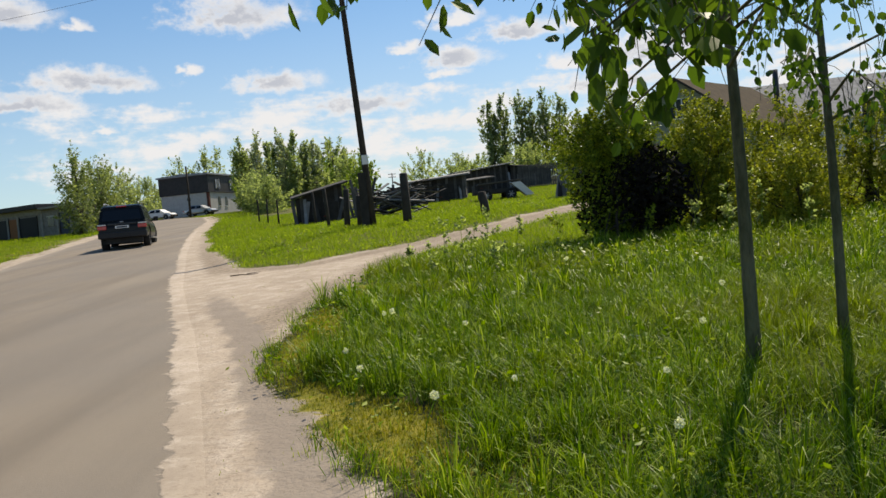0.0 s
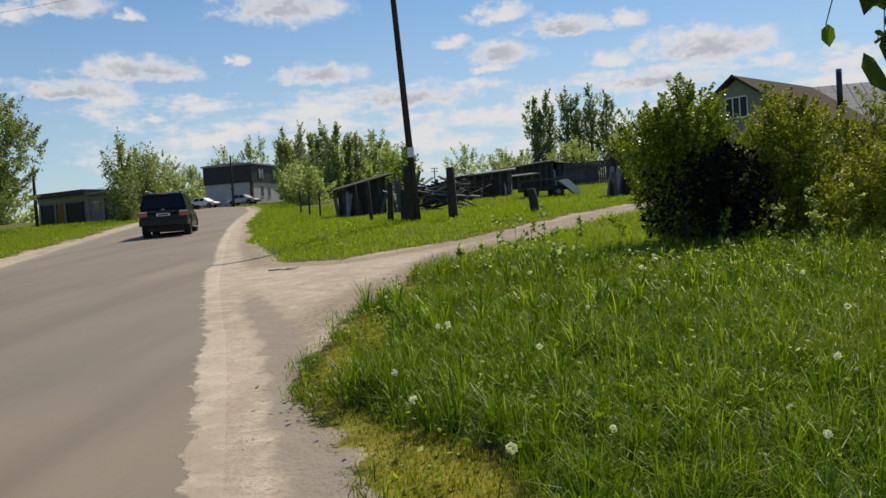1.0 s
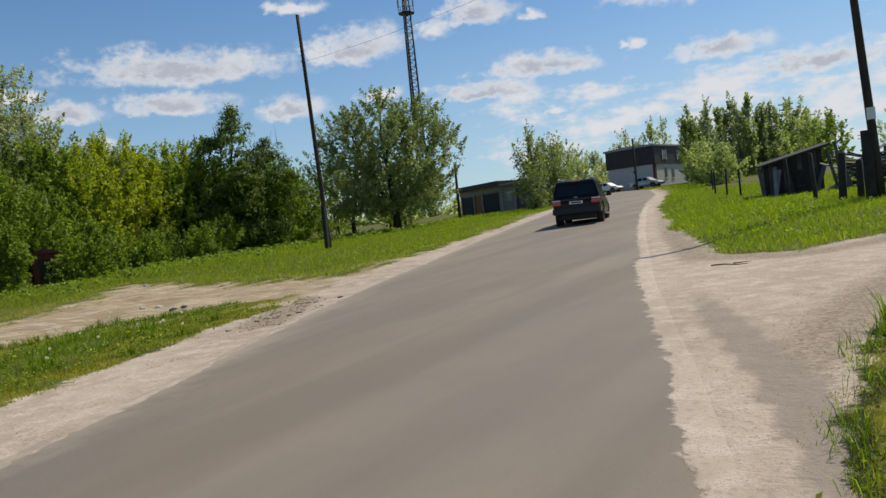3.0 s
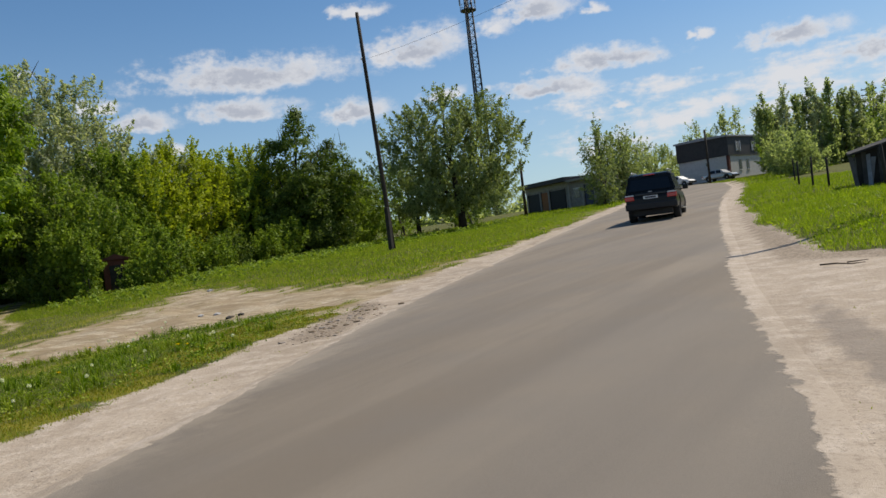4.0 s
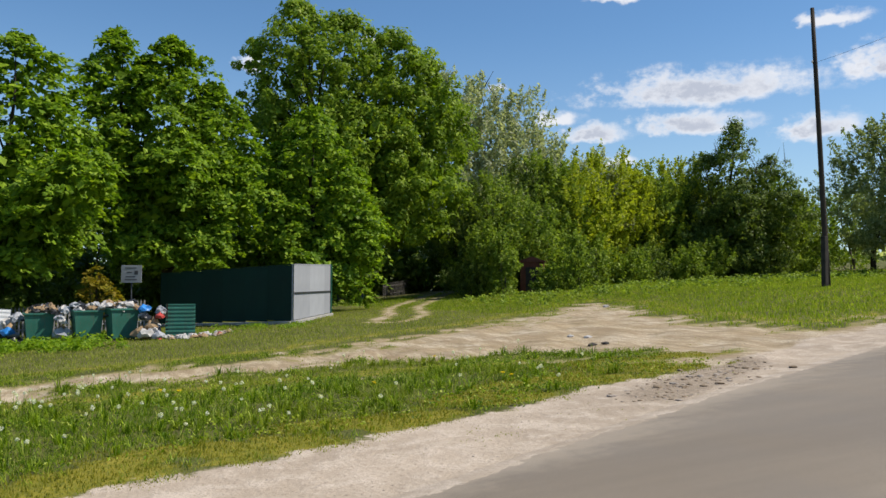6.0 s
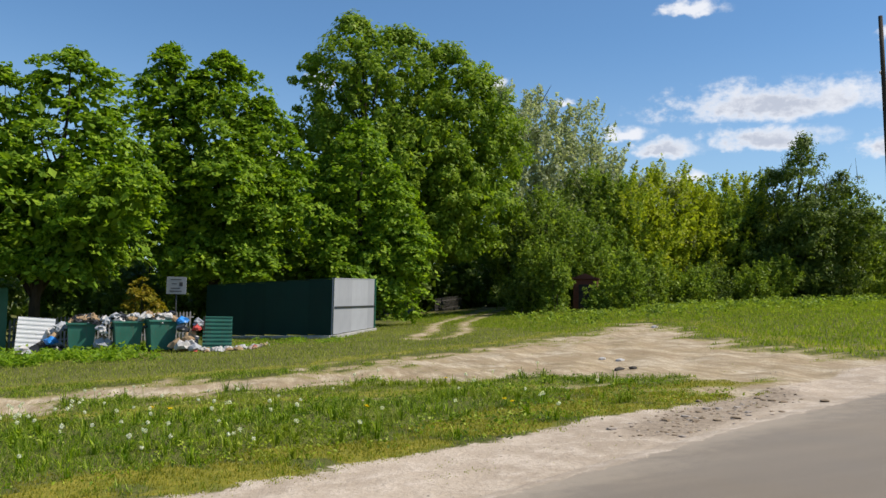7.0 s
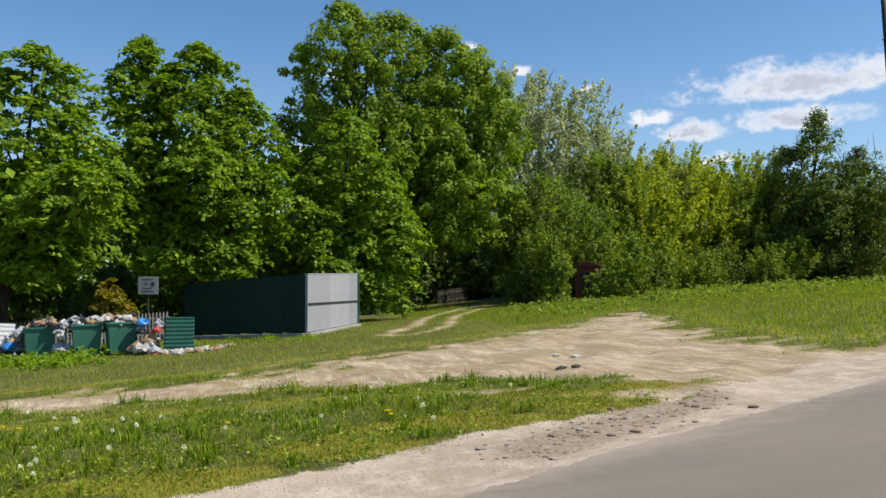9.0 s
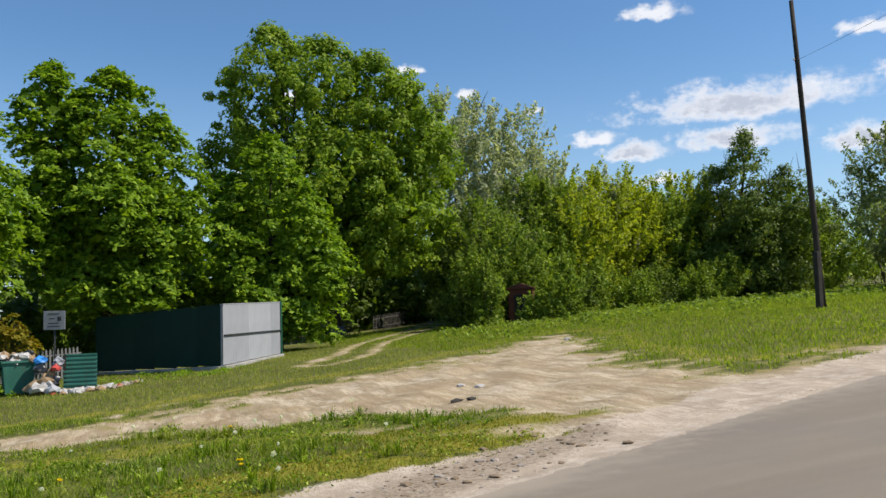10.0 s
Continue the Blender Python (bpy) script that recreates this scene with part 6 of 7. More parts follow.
# ---- rubbish site across the road ----
def metal_fence(name, a, b, h, label, mat, back=None, base=0.16, dz=0.0, rails=(0.35, 1.15, 1.95), plinth=False):
    """A profiled sheet fence from a to b on steel posts, with one panel of sheet a metre."""
    (x0, y0), (x1, y1) = a, b
    L_ = math.hypot(x1 - x0, y1 - y0)
    root = thing(name, x0, y0, label, "fence", "sheet metal fences", rz=math.degrees(math.atan2(y1 - y0, x1 - x0)), dz=dz)
    drop = float(gz(x1, y1) - gz(x0, y0))
    n_ = max(1, round(L_ / 1.15))
    for k in range(n_):
        me = sheet(L_ / n_ + 0.03, h - base, 0.23, 0.0025)
        ob = part("sheet_panel", me, mat, root)
        ob.matrix_basis = pose(L_ * k / n_, 0.0, base + drop * (k + 0.5) / n_)
    for k in range(n_ // 2 + 1):
        px_ = min(L_ - 0.03, max(0.03, L_ * k / max(1, n_ // 2)))
        part("post", box(bmesh.new(), px_ - 0.03, px_ + 0.03, 0.04, 0.1, -0.4, h + drop * px_ / L_ + 0.02, 0.004), back or mat, root)
    for z_ in rails:
        bm = box(bmesh.new(), 0, L_, 0.03, 0.05, 0, 0.04)
        for v in bm.verts:
            v.co.z += z_ + drop * v.co.x / L_
        part("rail", bm, back or mat, root)
    bm = box(bmesh.new(), 0, L_, -0.01, 0.045, 0, 0.03)
    for v in bm.verts:
        v.co.z += h + drop * v.co.x / L_
    part("cap", bm, back or mat, root)
    if plinth:
        bm = box(bmesh.new(), -0.05, L_ + 0.05, -0.12, 0.12, -0.4, 0.13, 0.02)
        for v in bm.verts:
            v.co.z += drop * v.co.x / L_
        part("plinth", bm, M_CONC, root, "pale concrete footing")
    return root


metal_fence("sheet_fence", (-40.0, 9.5), (-34.2, 13.85), 2.33, "green sheet metal fence, its colour darkened for shade", M_SHADEGREEN, plinth=True)
f2 = metal_fence("sheet_fence", (-34.15, 13.95), (-39.0, 16.85), 2.33, "grey back of a sheet metal fence", M_GREYS, M_GREYS, plinth=True, rails=())
for z_ in (1.2,):
    part("rail", box(bmesh.new(), 0.05, 5.6, -0.05, -0.012, z_, z_ + 0.05), M_DSTEEL, f2)
part("post", box(bmesh.new(), 5.56, 5.64, -0.06, 0.02, -0.3, 2.45, 0.005), M_GREEN, f2, "green corner post")
metal_fence("sheet_fence", (-34.0, -0.85), (-36.6, 2.25), 2.4, "bright green sheet metal fence", M_GREEN, base=0.02)
metal_fence("sheet_fence", (-36.2, -4.6), (-35.0, -2.2), 2.35, "white sheet metal fence behind the skip", M_WHITES, M_GREEN)
metal_fence("sheet_fence", (-35.0, -2.15), (-34.15, -0.9), 2.35, "dark blue back of a sheet metal fence", M_NAVY, M_GREEN)


def skip(x, y, rz):
    """A mint-green skip with sloping ends, ribs and a lifted lid."""
    root = thing("skip", x, y, "mint-green rusty steel skip", "skip", rz=rz)
    prof = [(-1.9, 1.25), (-1.1, 0.22), (1.35, 0.22), (1.75, 0.6), (1.75, 1.25), (1.68, 1.25), (1.68, 0.63), (1.32, 0.29), (-1.06, 0.29), (-1.82, 1.25)]
    part("hull", prism(bmesh.new(), prof, -0.8, 0.8), M_MINT, root)
    for sy in (-0.8, 0.76):
        part("side_plate", prism(bmesh.new(), [(-1.88, 1.25), (-1.1, 0.22), (1.35, 0.22), (1.74, 0.6), (1.74, 1.25)], sy, sy + 0.04), M_MINT, root)
    for sy in (-0.86, 0.8):
        part("top_rim", box(bmesh.new(), -1.95, 1.8, sy, sy + 0.06, 1.2, 1.28, 0.01), M_MINT, root)
        part("rib", box(bmesh.new(), -1.6, 1.6, sy, sy + 0.05, 0.86, 0.91, 0.01), M_DSTEEL, root)
        for k in (-0.9, 0.0, 0.9):
            part("rib", box(bmesh.new(), k - 0.03, k + 0.03, sy, sy + 0.05, 0.25, 1.2, 0.008), M_MINT, root)
    part("lid", prism(bmesh.new(), [(-2.6, 1.32), (-1.9, 0.65), (0.2, 0.65), (0.3, 0.7), (0.3, 1.42), (0.2, 1.42)], -1.3, -0.92), M_MINT, root, "pale mint lid swung down")
    for sx in (-0.9, 0.9):
        part("skid", box(bmesh.new(), sx - 0.06, sx + 0.06, -0.75, 0.75, -0.1, 0.22), M_RUST, root)
    return root


skip(-33.7, -3.0, -58.0)


def waste_bin(x, y, rz):
    """An open tapered steel bin with rim, ribs, trunnions and feet."""
    root = thing("waste_bin", x, y, "dark green steel rubbish bin, overfull", "waste bin", "rubbish bins", rz=rz)
    bm = bmesh.new()
    lo, hi = (0.36, 0.33), (0.45, 0.42)
    rings = []
    for (hx, hy), z_ in ((lo, 0.1), (hi, 1.08), ((hi[0] - 0.02, hi[1] - 0.02), 1.08), ((lo[0] - 0.02, lo[1] - 0.02), 0.13)):
        rings.append([bm.verts.new((sx * hx, sy * hy, z_)) for sx, sy in ((-1, -1), (1, -1), (1, 1), (-1, 1))])
    for a, b_ in zip(rings, rings[1:]):
        for k in range(4):
            bm.faces.new((a[k], a[(k + 1) % 4], b_[(k + 1) % 4], b_[k]))
    bm.faces.new(rings[0][::-1])
    bm.faces.new(rings[3])
    bmesh.ops.recalc_face_normals(bm, faces=bm.faces)
    part("tub", bm, M_BIN, root)
    for q in ((-0.49, 0.49, -0.46, -0.41), (-0.49, 0.49, 0.41, 0.46), (-0.49, -0.44, -0.41, 0.41), (0.44, 0.49, -0.41, 0.41)):
        part("rim_bar", box(bmesh.new(), q[0], q[1], q[2], q[3], 1.03, 1.09, 0.008), M_BIN, root)
    for sx in (-0.3, 0.3):
        for sy in (-0.26, 0.26):
            part("foot", box(bmesh.new(), sx - 0.05, sx + 0.05, sy - 0.05, sy + 0.05, -0.1, 0.1, 0.008), M_DSTEEL, root)
    for sx in (-1, 1):
        part("trunnion", cyl((sx * 0.42, 0, 0.85), (sx * 0.55, 0, 0.85), 0.04, seg=8), M_DSTEEL, root)
    return root


BINS = [(-33.05, 5.1), (-32.5, 6.55), (-32.1, 7.62)]
for k, (bx, by) in enumerate(BINS):
    waste_bin(bx, by, 96 + k * 4)

rr = random.Random(12)


def bag(x, y, z, size, mat, label, cat="rubbish bag", squash=0.75):
    """A crumpled bag, as one lumpy mesh."""
    bm = bmesh.new()
    bmesh.ops.create_icosphere(bm, subdivisions=2, radius=1.0)
    ph = rr.uniform(0, 50)
    for v in bm.verts:
        k = 1 + 0.6 * noise.noise(v.co * 1.7 + Vector((ph, 0, 0))) + 0.35 * noise.noise(v.co * 4.1 + Vector((0, ph, 0)))
        v.co *= k
        if v.co.z > 0.75:
            v.co.x *= 0.45
            v.co.y *= 0.45
            v.co.z *= 1.15
        v.co = Vector((v.co.x * size * rr.uniform(0.97, 1.03), v.co.y * size * 0.9, max(-0.5, v.co.z) * size * squash))
    me = bpy.data.meshes.new("rubbish")
    bm.to_mesh(me)
    bm.free()
    me.materials.append(mat)
    ob = new("rubbish_bag", me)
    ob.matrix_basis = pose(x, y, z, rr.uniform(-15, 15), rr.uniform(-15, 15), rr.uniform(0, 360))
    return tagged(ob, label, cat, "rubbish at the bins")


kinds = [(M_LITTER, "crumpled white plastic bag of rubbish"), (M_BAGK, "black plastic rubbish bag"), (M_GREYS, "pale grey plastic sack of rubbish"), (M_BLUE, "blue plastic bag"), (M_CARD, "torn brown cardboard box"), (M_RED, "red plastic wrapper")]
order = (0, 1, 4, 1, 1, 0, 4, 1, 0, 1, 4, 4)
i_ = 0
for k, (bx, by) in enumerate(BINS):
    for j in range(15):
        mt, lb = kinds[order[(i_ + k) % 12]]
        i_ += 1
        bag(bx + rr.uniform(-0.32, 0.32), by + rr.uniform(-0.32, 0.32), float(gz(bx, by)) + 1.0 + rr.uniform(0, 0.2), rr.uniform(0.07, 0.2), mt, lb + " heaped in a bin")
for k, (bx, by, zz, s_, q) in enumerate([(-31.6, 8.3, 1.0, 0.22, 3), (-31.4, 8.35, 0.72, 0.2, 1), (-31.3, 8.5, 0.45, 0.24, 4), (-31.0, 8.3, 0.2, 0.26, 0), (-31.2, 8.75, 0.75, 0.16, 5), (-31.5, 8.8, 0.95, 0.18, 2), (-30.9, 8.7, 0.15, 0.2, 2), (-31.4, 8.2, 0.2, 0.3, 4), (-31.1, 8.55, 0.3, 0.18, 0), (-31.7, 8.6, 0.3, 0.3, 1),
                                         (-33.3, 3.9, 0.25, 0.36, 1), (-33.0, 4.2, 0.5, 0.22, 3), (-33.1, 3.4, 0.18, 0.26, 0), (-32.6, 3.6, 0.12, 0.2, 2), (-33.5, 4.3, 0.2, 0.34, 1), (-33.6, 4.4, 0.95, 0.25, 2), (-33.8, 4.1, 0.75, 0.22, 0), (-32.7, 4.4, 0.15, 0.2, 1), (-32.4, 5.8, 0.3, 0.26, 2), (-32.2, 5.85, 0.75, 0.14, 0), (-34.0, -1.1, 0.2, 0.3, 4)]):
    mt, lb = kinds[q]
    bag(bx, by, float(gz(bx, by)) + zz, s_, mt, lb + " beside the bins")
for k in range(75):   # a continuous heap over and between the bins
    f = rr.uniform(-0.12, 1.12)
    bx, by = -33.05 + 0.95 * f + rr.uniform(-0.3, 0.3), 5.1 + 2.5 * f + rr.uniform(-0.15, 0.15)
    mt, lb = ((M_LITTER, "crumpled pale plastic bag"), (M_BAGK, "black plastic rubbish bag"), (M_LITTER, "torn white packaging"), (M_CARD, "torn brown cardboard"), (M_GREYS, "grey plastic wrapping"), (M_CARD, "torn brown cardboard box"), (M_BAGK, "black plastic rubbish bag"))[k % 7]
    bag(bx, by, float(gz(bx, by)) + rr.choice((1.08, 1.14, 1.2, 1.26)), rr.uniform(0.06, 0.19), mt, lb + " on the heap over the bins", squash=rr.uniform(0.5, 0.9))
for k in range(26):
    bx, by = rr.choice(((-32.7, 5.85), (-31.7, 8.35), (-33.4, 4.2), (-31.5, 8.6))) 
    bx, by = bx + rr.uniform(-0.2, 0.25), by + rr.uniform(-0.22, 0.22)
    mt, lb = kinds[rr.choice((0, 1, 2, 4, 4, 0))]
    bag(bx, by, float(gz(bx, by)) + rr.uniform(0.05, 0.95), rr.uniform(0.1, 0.2), mt, lb + " piled beside the bins")
for k in range(55):   # paper and rubble strewn by the panel
    bx, by = -30.9 + rr.gauss(0, 0.5), 9.9 + rr.gauss(0, 0.55)
    mt, lb = kinds[(0, 4, 2, 0, 5, 0)[k % 6]]
    bag(bx, by, float(gz(bx, by)) + 0.05, rr.uniform(0.06, 0.17), mt if k % 4 else M_STONE, "scattered litter and rubble on the ground", "litter", 0.55)

pan = thing("corrugated_sheet", -31.35, 8.95, "green corrugated sheet standing at the bins", "panel", rz=84)
ob = part("sheet", sheet(0.95, 1.2, 0.13, 0.03, horizontal=True), M_BIN, pan)
ob.matrix_basis = pose(0, 0, -0.05, -4, 0, 0)
part("stake", box(bmesh.new(), 0.02, 0.07, 0.05, 0.1, -0.2, 1.15), M_WOODD, pan)
pan = thing("corrugated_sheet", -33.5, 3.0, "white corrugated sheet leaning beside the bins", "panel", rz=98)
ob = part("sheet", sheet(1.15, 1.45, 0.15, 0.012, horizontal=True), M_WHITES, pan)
ob.matrix_basis = pose(0, 0, -0.05, -8, 4, 0)
part("prop", box(bmesh.new(), 0.5, 0.55, 0.3, 0.35, -0.2, 1.2), M_WOODD, pan)

sg_ = thing("notice_board", -37.6, 8.18, "white notice board with dark lettering on a post", "sign", rz=70)
part("post", cyl((0, 0.03, -0.3), (0, 0.03, 2.6), 0.03, seg=8), M_DSTEEL, sg_)
bd = part("board", box(bmesh.new(), -0.4, 0.4, -0.015, 0.01, 1.98, 2.68, 0.004), M_GREYS, sg_)
for z_, a_, b2_ in ((2.55, -0.24, 0.2), (2.38, -0.18, 0.02), (2.2, -0.22, 0.16), (2.08, -0.26, 0.22)):
    part("text_bar", box(bmesh.new(), a_, b2_, -0.02, -0.015, z_, z_ + 0.035), M_INK, bd)
part("picture_patch", box(bmesh.new(), 0.12, 0.26, -0.021, -0.015, 2.3, 2.46), M_INK, bd)


def picket_fence(a, b, h, gap, label, mat, name="picket_fence"):
    (x0, y0), (x1, y1) = a, b
    L_ = math.hypot(x1 - x0, y1 - y0)
    root = thing(name, x0, y0, label, "fence", "picket fences", rz=math.degrees(math.atan2(y1 - y0, x1 - x0)))
    drop = float(gz(x1, y1) - gz(x0, y0))
    n_ = int(L_ / gap)
    for k in range(n_):
        z_ = drop * k / n_
        part("picket", prism(bmesh.new(), [(k * gap, z_), (k * gap + 0.07, z_), (k * gap + 0.07, z_ + h - 0.08), (k * gap + 0.035, z_ + h), (k * gap, z_ + h - 0.08)], -0.01, 0.01), mat, root)
    for zz in (0.3, h - 0.3):
        bm = box(bmesh.new(), 0, L_, 0.012, 0.04, zz, zz + 0.06)
        for v in bm.verts:
            v.co.z += drop * v.co.x / L_
        part("rail", bm, mat, root)
    return root


picket_fence((-38.9, 2.0), (-39.8, 9.0), 1.25, 0.14, "pale grey picket fence under the maples", M_ROOFG)
picket_fence((-52.0, 19.6), (-58.0, 25.0), 1.2, 0.3, "grey metal picket fence in the wood", M_WOOD)
picket_fence((-60.0, 27.0), (-66.0, 31.5), 1.2, 0.3, "grey metal picket fence beside the woodland path", M_WOOD)
bl = thing("blue_sheet", -53.0, 22.3, "blue painted metal panel in the wood", "panel", rz=40)
part("sheet", box(bmesh.new(), 0, 1.0, -0.02, 0.02, 0.35, 0.85, 0.01), M_NAVY, bl)
part("post", cyl((0.1, 0.03, -0.2), (0.1, 0.03, 1.2), 0.03, seg=8), M_DSTEEL, bl)
hut = thing("iron_hut", -47.9, 32.8, "rusty red iron hut among the shrubs", "hut", rz=57)
part("wall", box(bmesh.new(), -0.75, 0.75, 0, 1.4, -0.3, 1.95, 0.03), M_RUST, hut)
part("roof", prism(bmesh.new(), [(-0.85, 1.95), (0.85, 1.95), (0.85, 2.0), (0, 2.3), (-0.85, 2.0)], -0.15, 1.5), M_RUST, hut)
part("door", box(bmesh.new(), -0.4, 0.35, -0.04, 0.0, -0.1, 1.6, 0.01), M_WOODD, hut)

# clods, stones and debris on the bare ground
def stone(x, y, s, mat, label, cat="stone", flat=0.5):
    bm = bmesh.new()
    bmesh.ops.create_icosphere(bm, subdivisions=1, radius=1.0)
    ph = rr.uniform(0, 99)
    for v in bm.verts:
        v.co *= 1 + 0.5 * noise.noise(v.co * 1.6 + Vector((ph, ph, 0)))
        v.co = Vector((v.co.x * s, v.co.y * s * rr.uniform(0.7, 1.0), v.co.z * s * flat))
    me = bpy.data.meshes.new("stone")
    bm.to_mesh(me)
    bm.free()
    me.materials.append(mat)
    ob = new(cat.replace(" ", "_"), me)
    sand, dirt, moss = masks(np.array([x]), np.array([y]))
    ob.matrix_basis = pose(x, y, float(surface(np.array([x]), np.array([y]), sand, dirt)[0]) + s * flat * 0.3, 0, 0, rr.uniform(0, 360))
    return tagged(ob, label, cat, "stones on bare ground")


for k in range(190):
    t_ = rr.uniform(0, 1)
    sx, sy = -11.0 + (-12.9 + 11.0) * t_ + rr.gauss(0, 0.4), 12.7 + 3.3 * t_ + rr.gauss(0, 0.35)
    stone(sx, sy, rr.uniform(0.012, 0.035) * (2.2 if k % 5 == 0 else 1.0), (M_CLOD, M_CLOD, M_STONE)[k % 3], "clod of earth at the edge of the road", "clod", 0.3)
for q in ((-17.1, 16.1, 0.13, M_WOODD), (-16.9, 16.3, 0.1, M_WOODD), (-19.3, 17.5, 0.14, M_LITTER), (-19.6, 17.2, 0.1, M_LITTER), (-29.7, 25.5, 0.16, M_LITTER), (-30.2, 25.8, 0.12, M_LITTER), (-11.7, 13.4, 0.07, M_CLOD)):
    stone(q[0], q[1], q[2], q[3], "lump of debris on the bare ground", "debris", 0.4)
stk = thing("dead_branch", -4.0, 15.9, "dry dead branch on the sand", "branch", rz=-20)
part("stem", tube(bmesh.new(), ((-0.28, 0, 0.02), (-0.06, 0.03, 0.03), (0.18, -0.02, 0.02), (0.34, 0.04, 0.03)), (0.012, 0.011, 0.008, 0.004), 6), B_DARK, stk)
part("twig", tube(bmesh.new(), ((0.1, 0.02, 0.04), (0.3, 0.2, 0.05)), (0.01, 0.004), 5), B_DARK, stk)

# ---- hedge, young trees and grass on the near side ----
HG = "hedge bushes"
HEDGE = [(3.15, 13.8, 2.5, 1.15, 52000, L_HEDGE, "large dense dark green bush by the track"),
         (4.7, 14.3, 2.3, 1.1, 20000, L_OLIVE, "light-edged hedge bush along the garden"),
         (6.3, 14.3, 2.15, 1.4, 18000, L_OLIVE, "thin hedge bush with reddish twigs"),
         (8.2, 14.4, 2.1, 1.5, 16000, L_OLIVE, "green hedge bush along the garden"),
         (10.2, 14.8, 2.2, 1.5, 12000, L_OLIVE, "dark hedge bush along the garden"),
         (5.6, 12.6, 1.4, 0.9, 8000, L_OLIVE, "low leafy saplings beside the hedge")]
for k, (hx, hy, hh_, hw, nl, mt, lb) in enumerate(HEDGE):
    n_c = 800 if k == 0 else 260
    bush = tree("hedge_bush", hx, hy, hh_, hw, lb, mt, "dome", 0.0, n_c, 0.15, int(nl * 1.9 / n_c), 0.034, B_DARK, 0.03, 120 + k, HG, "bush", style="shoot", stems=6, long=1.5, limbs=60, core=1.5, twigs=12, hollow=(-0.9, 0.75, 1.5) if k == 0 else ((-0.5, 0.5, 0.7) if k < 4 else None))
    if k == 0:      # bare wood added inside, its near-black colour standing for deep shade
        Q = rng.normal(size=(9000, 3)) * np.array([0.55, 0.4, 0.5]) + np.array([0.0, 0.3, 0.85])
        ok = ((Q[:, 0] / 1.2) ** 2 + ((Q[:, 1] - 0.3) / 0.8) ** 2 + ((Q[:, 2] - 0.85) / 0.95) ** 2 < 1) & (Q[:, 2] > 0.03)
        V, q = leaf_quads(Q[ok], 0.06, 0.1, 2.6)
        part("inner_growth", npmesh("inner_growth", V, q), B_INSHADE, bush, "bare wood inside the bush, near-black to hold its shade")


L_NEAR = leaf("near_leaves", (0.035, 0.07, 0.012), (0.06, 0.115, 0.015), (0.12, 0.19, 0.022), 0.4, 0.35)


def broad_leaves(P, size):
    """Hanging oval leaves with a pointed tip, folded along the midrib."""
    n = len(P)
    a = rng.normal(size=(n, 3)) * 0.6
    a[:, 2] -= 1.1
    a /= np.linalg.norm(a, axis=1)[:, None]
    b = np.cross(a, rng.normal(size=(n, 3)))
    b /= np.linalg.norm(b, axis=1)[:, None]
    c = np.cross(a, b)
    s = (size * rng.uniform(0.7, 1.4, n))[:, None]
    cols = [P]
    for u, w, z in ((0.22, 0.4, 0.08), (0.62, 0.44, 0.1)):
        cols.append(P + a * s * u * 1.6 + b * s * w + c * s * z)
    cols.append(P + a * s * 1.6)
    for u, w, z in ((0.62, 0.44, 0.1), (0.22, 0.4, 0.08)):
        cols.append(P + a * s * u * 1.6 - b * s * w + c * s * z)
    i = np.arange(n) * 6
    return np.stack(cols, 1).reshape(-1, 3), np.concatenate([np.stack([i, i + 1, i + 2, i + 3], 1), np.stack([i, i + 3, i + 4, i + 5], 1)])


def young_tree(x, y, h, r, lean, seed, limbs, label, leafs=0.032):
    """A slim young tree; limbs run from the trunk to the ends given and hang with leafy twigs."""
    global rng
    rng = np.random.default_rng(seed)
    root = thing("young_tree", x, y, label, "tree", "young roadside trees")
    g0 = float(gz(x, y))
    bm = bmesh.new()
    ks = [Vector((lean[0] * h * f + 0.02 * math.sin(5 * f), lean[1] * h * f, -0.2 + (h + 0.2) * f)) for f in np.linspace(0, 1, 9)]
    tube(bm, ks, [r * (1.15 if f == 0 else 1) * (1 - 0.75 * f) for f in np.linspace(0, 1, 9)], 10)
    part("trunk", bm, B_YOUNG, root)
    tw, P = bmesh.new(), []
    for (z0, ex, ey, ez, hang) in limbs:
        a = Vector((lean[0] * z0, lean[1] * z0, z0))
        e = Vector((ex - x, ey - y, ez - g0))
        m = a.lerp(e, 0.55) + Vector((0, 0, 0.18))
        tube(tw, (a, m, e), (0.014, 0.008, 0.003), 5, False)
        n_ = int(7 * (e - a).length) + 4
        for k in range(n_):
            f = 0.3 + 0.7 * (k + rng.uniform(0, 1)) / n_
            q = a.lerp(m, f / 0.55) if f < 0.55 else m.lerp(e, (f - 0.55) / 0.45)
            s = q + Vector((rng.normal() * 0.07, rng.normal() * 0.07, -rng.uniform(0.25, 1.0) * hang))
            tube(tw, (q, q.lerp(s, 0.5) + Vector((0.01, 0, 0.02)), s), (0.003, 0.002, 0.001), 4, False)
            for i in range(3 + int(7 * hang)):
                P.append(np.array(q.lerp(s, rng.uniform(0.1, 1.05))) + rng.normal(size=3) * 0.022)
    part("branchwork", tw, B_YOUNG, root)
    V, q = broad_leaves(np.array(P), leafs)
    part("crown", npmesh("crown", V, q), L_NEAR, root)
    return root


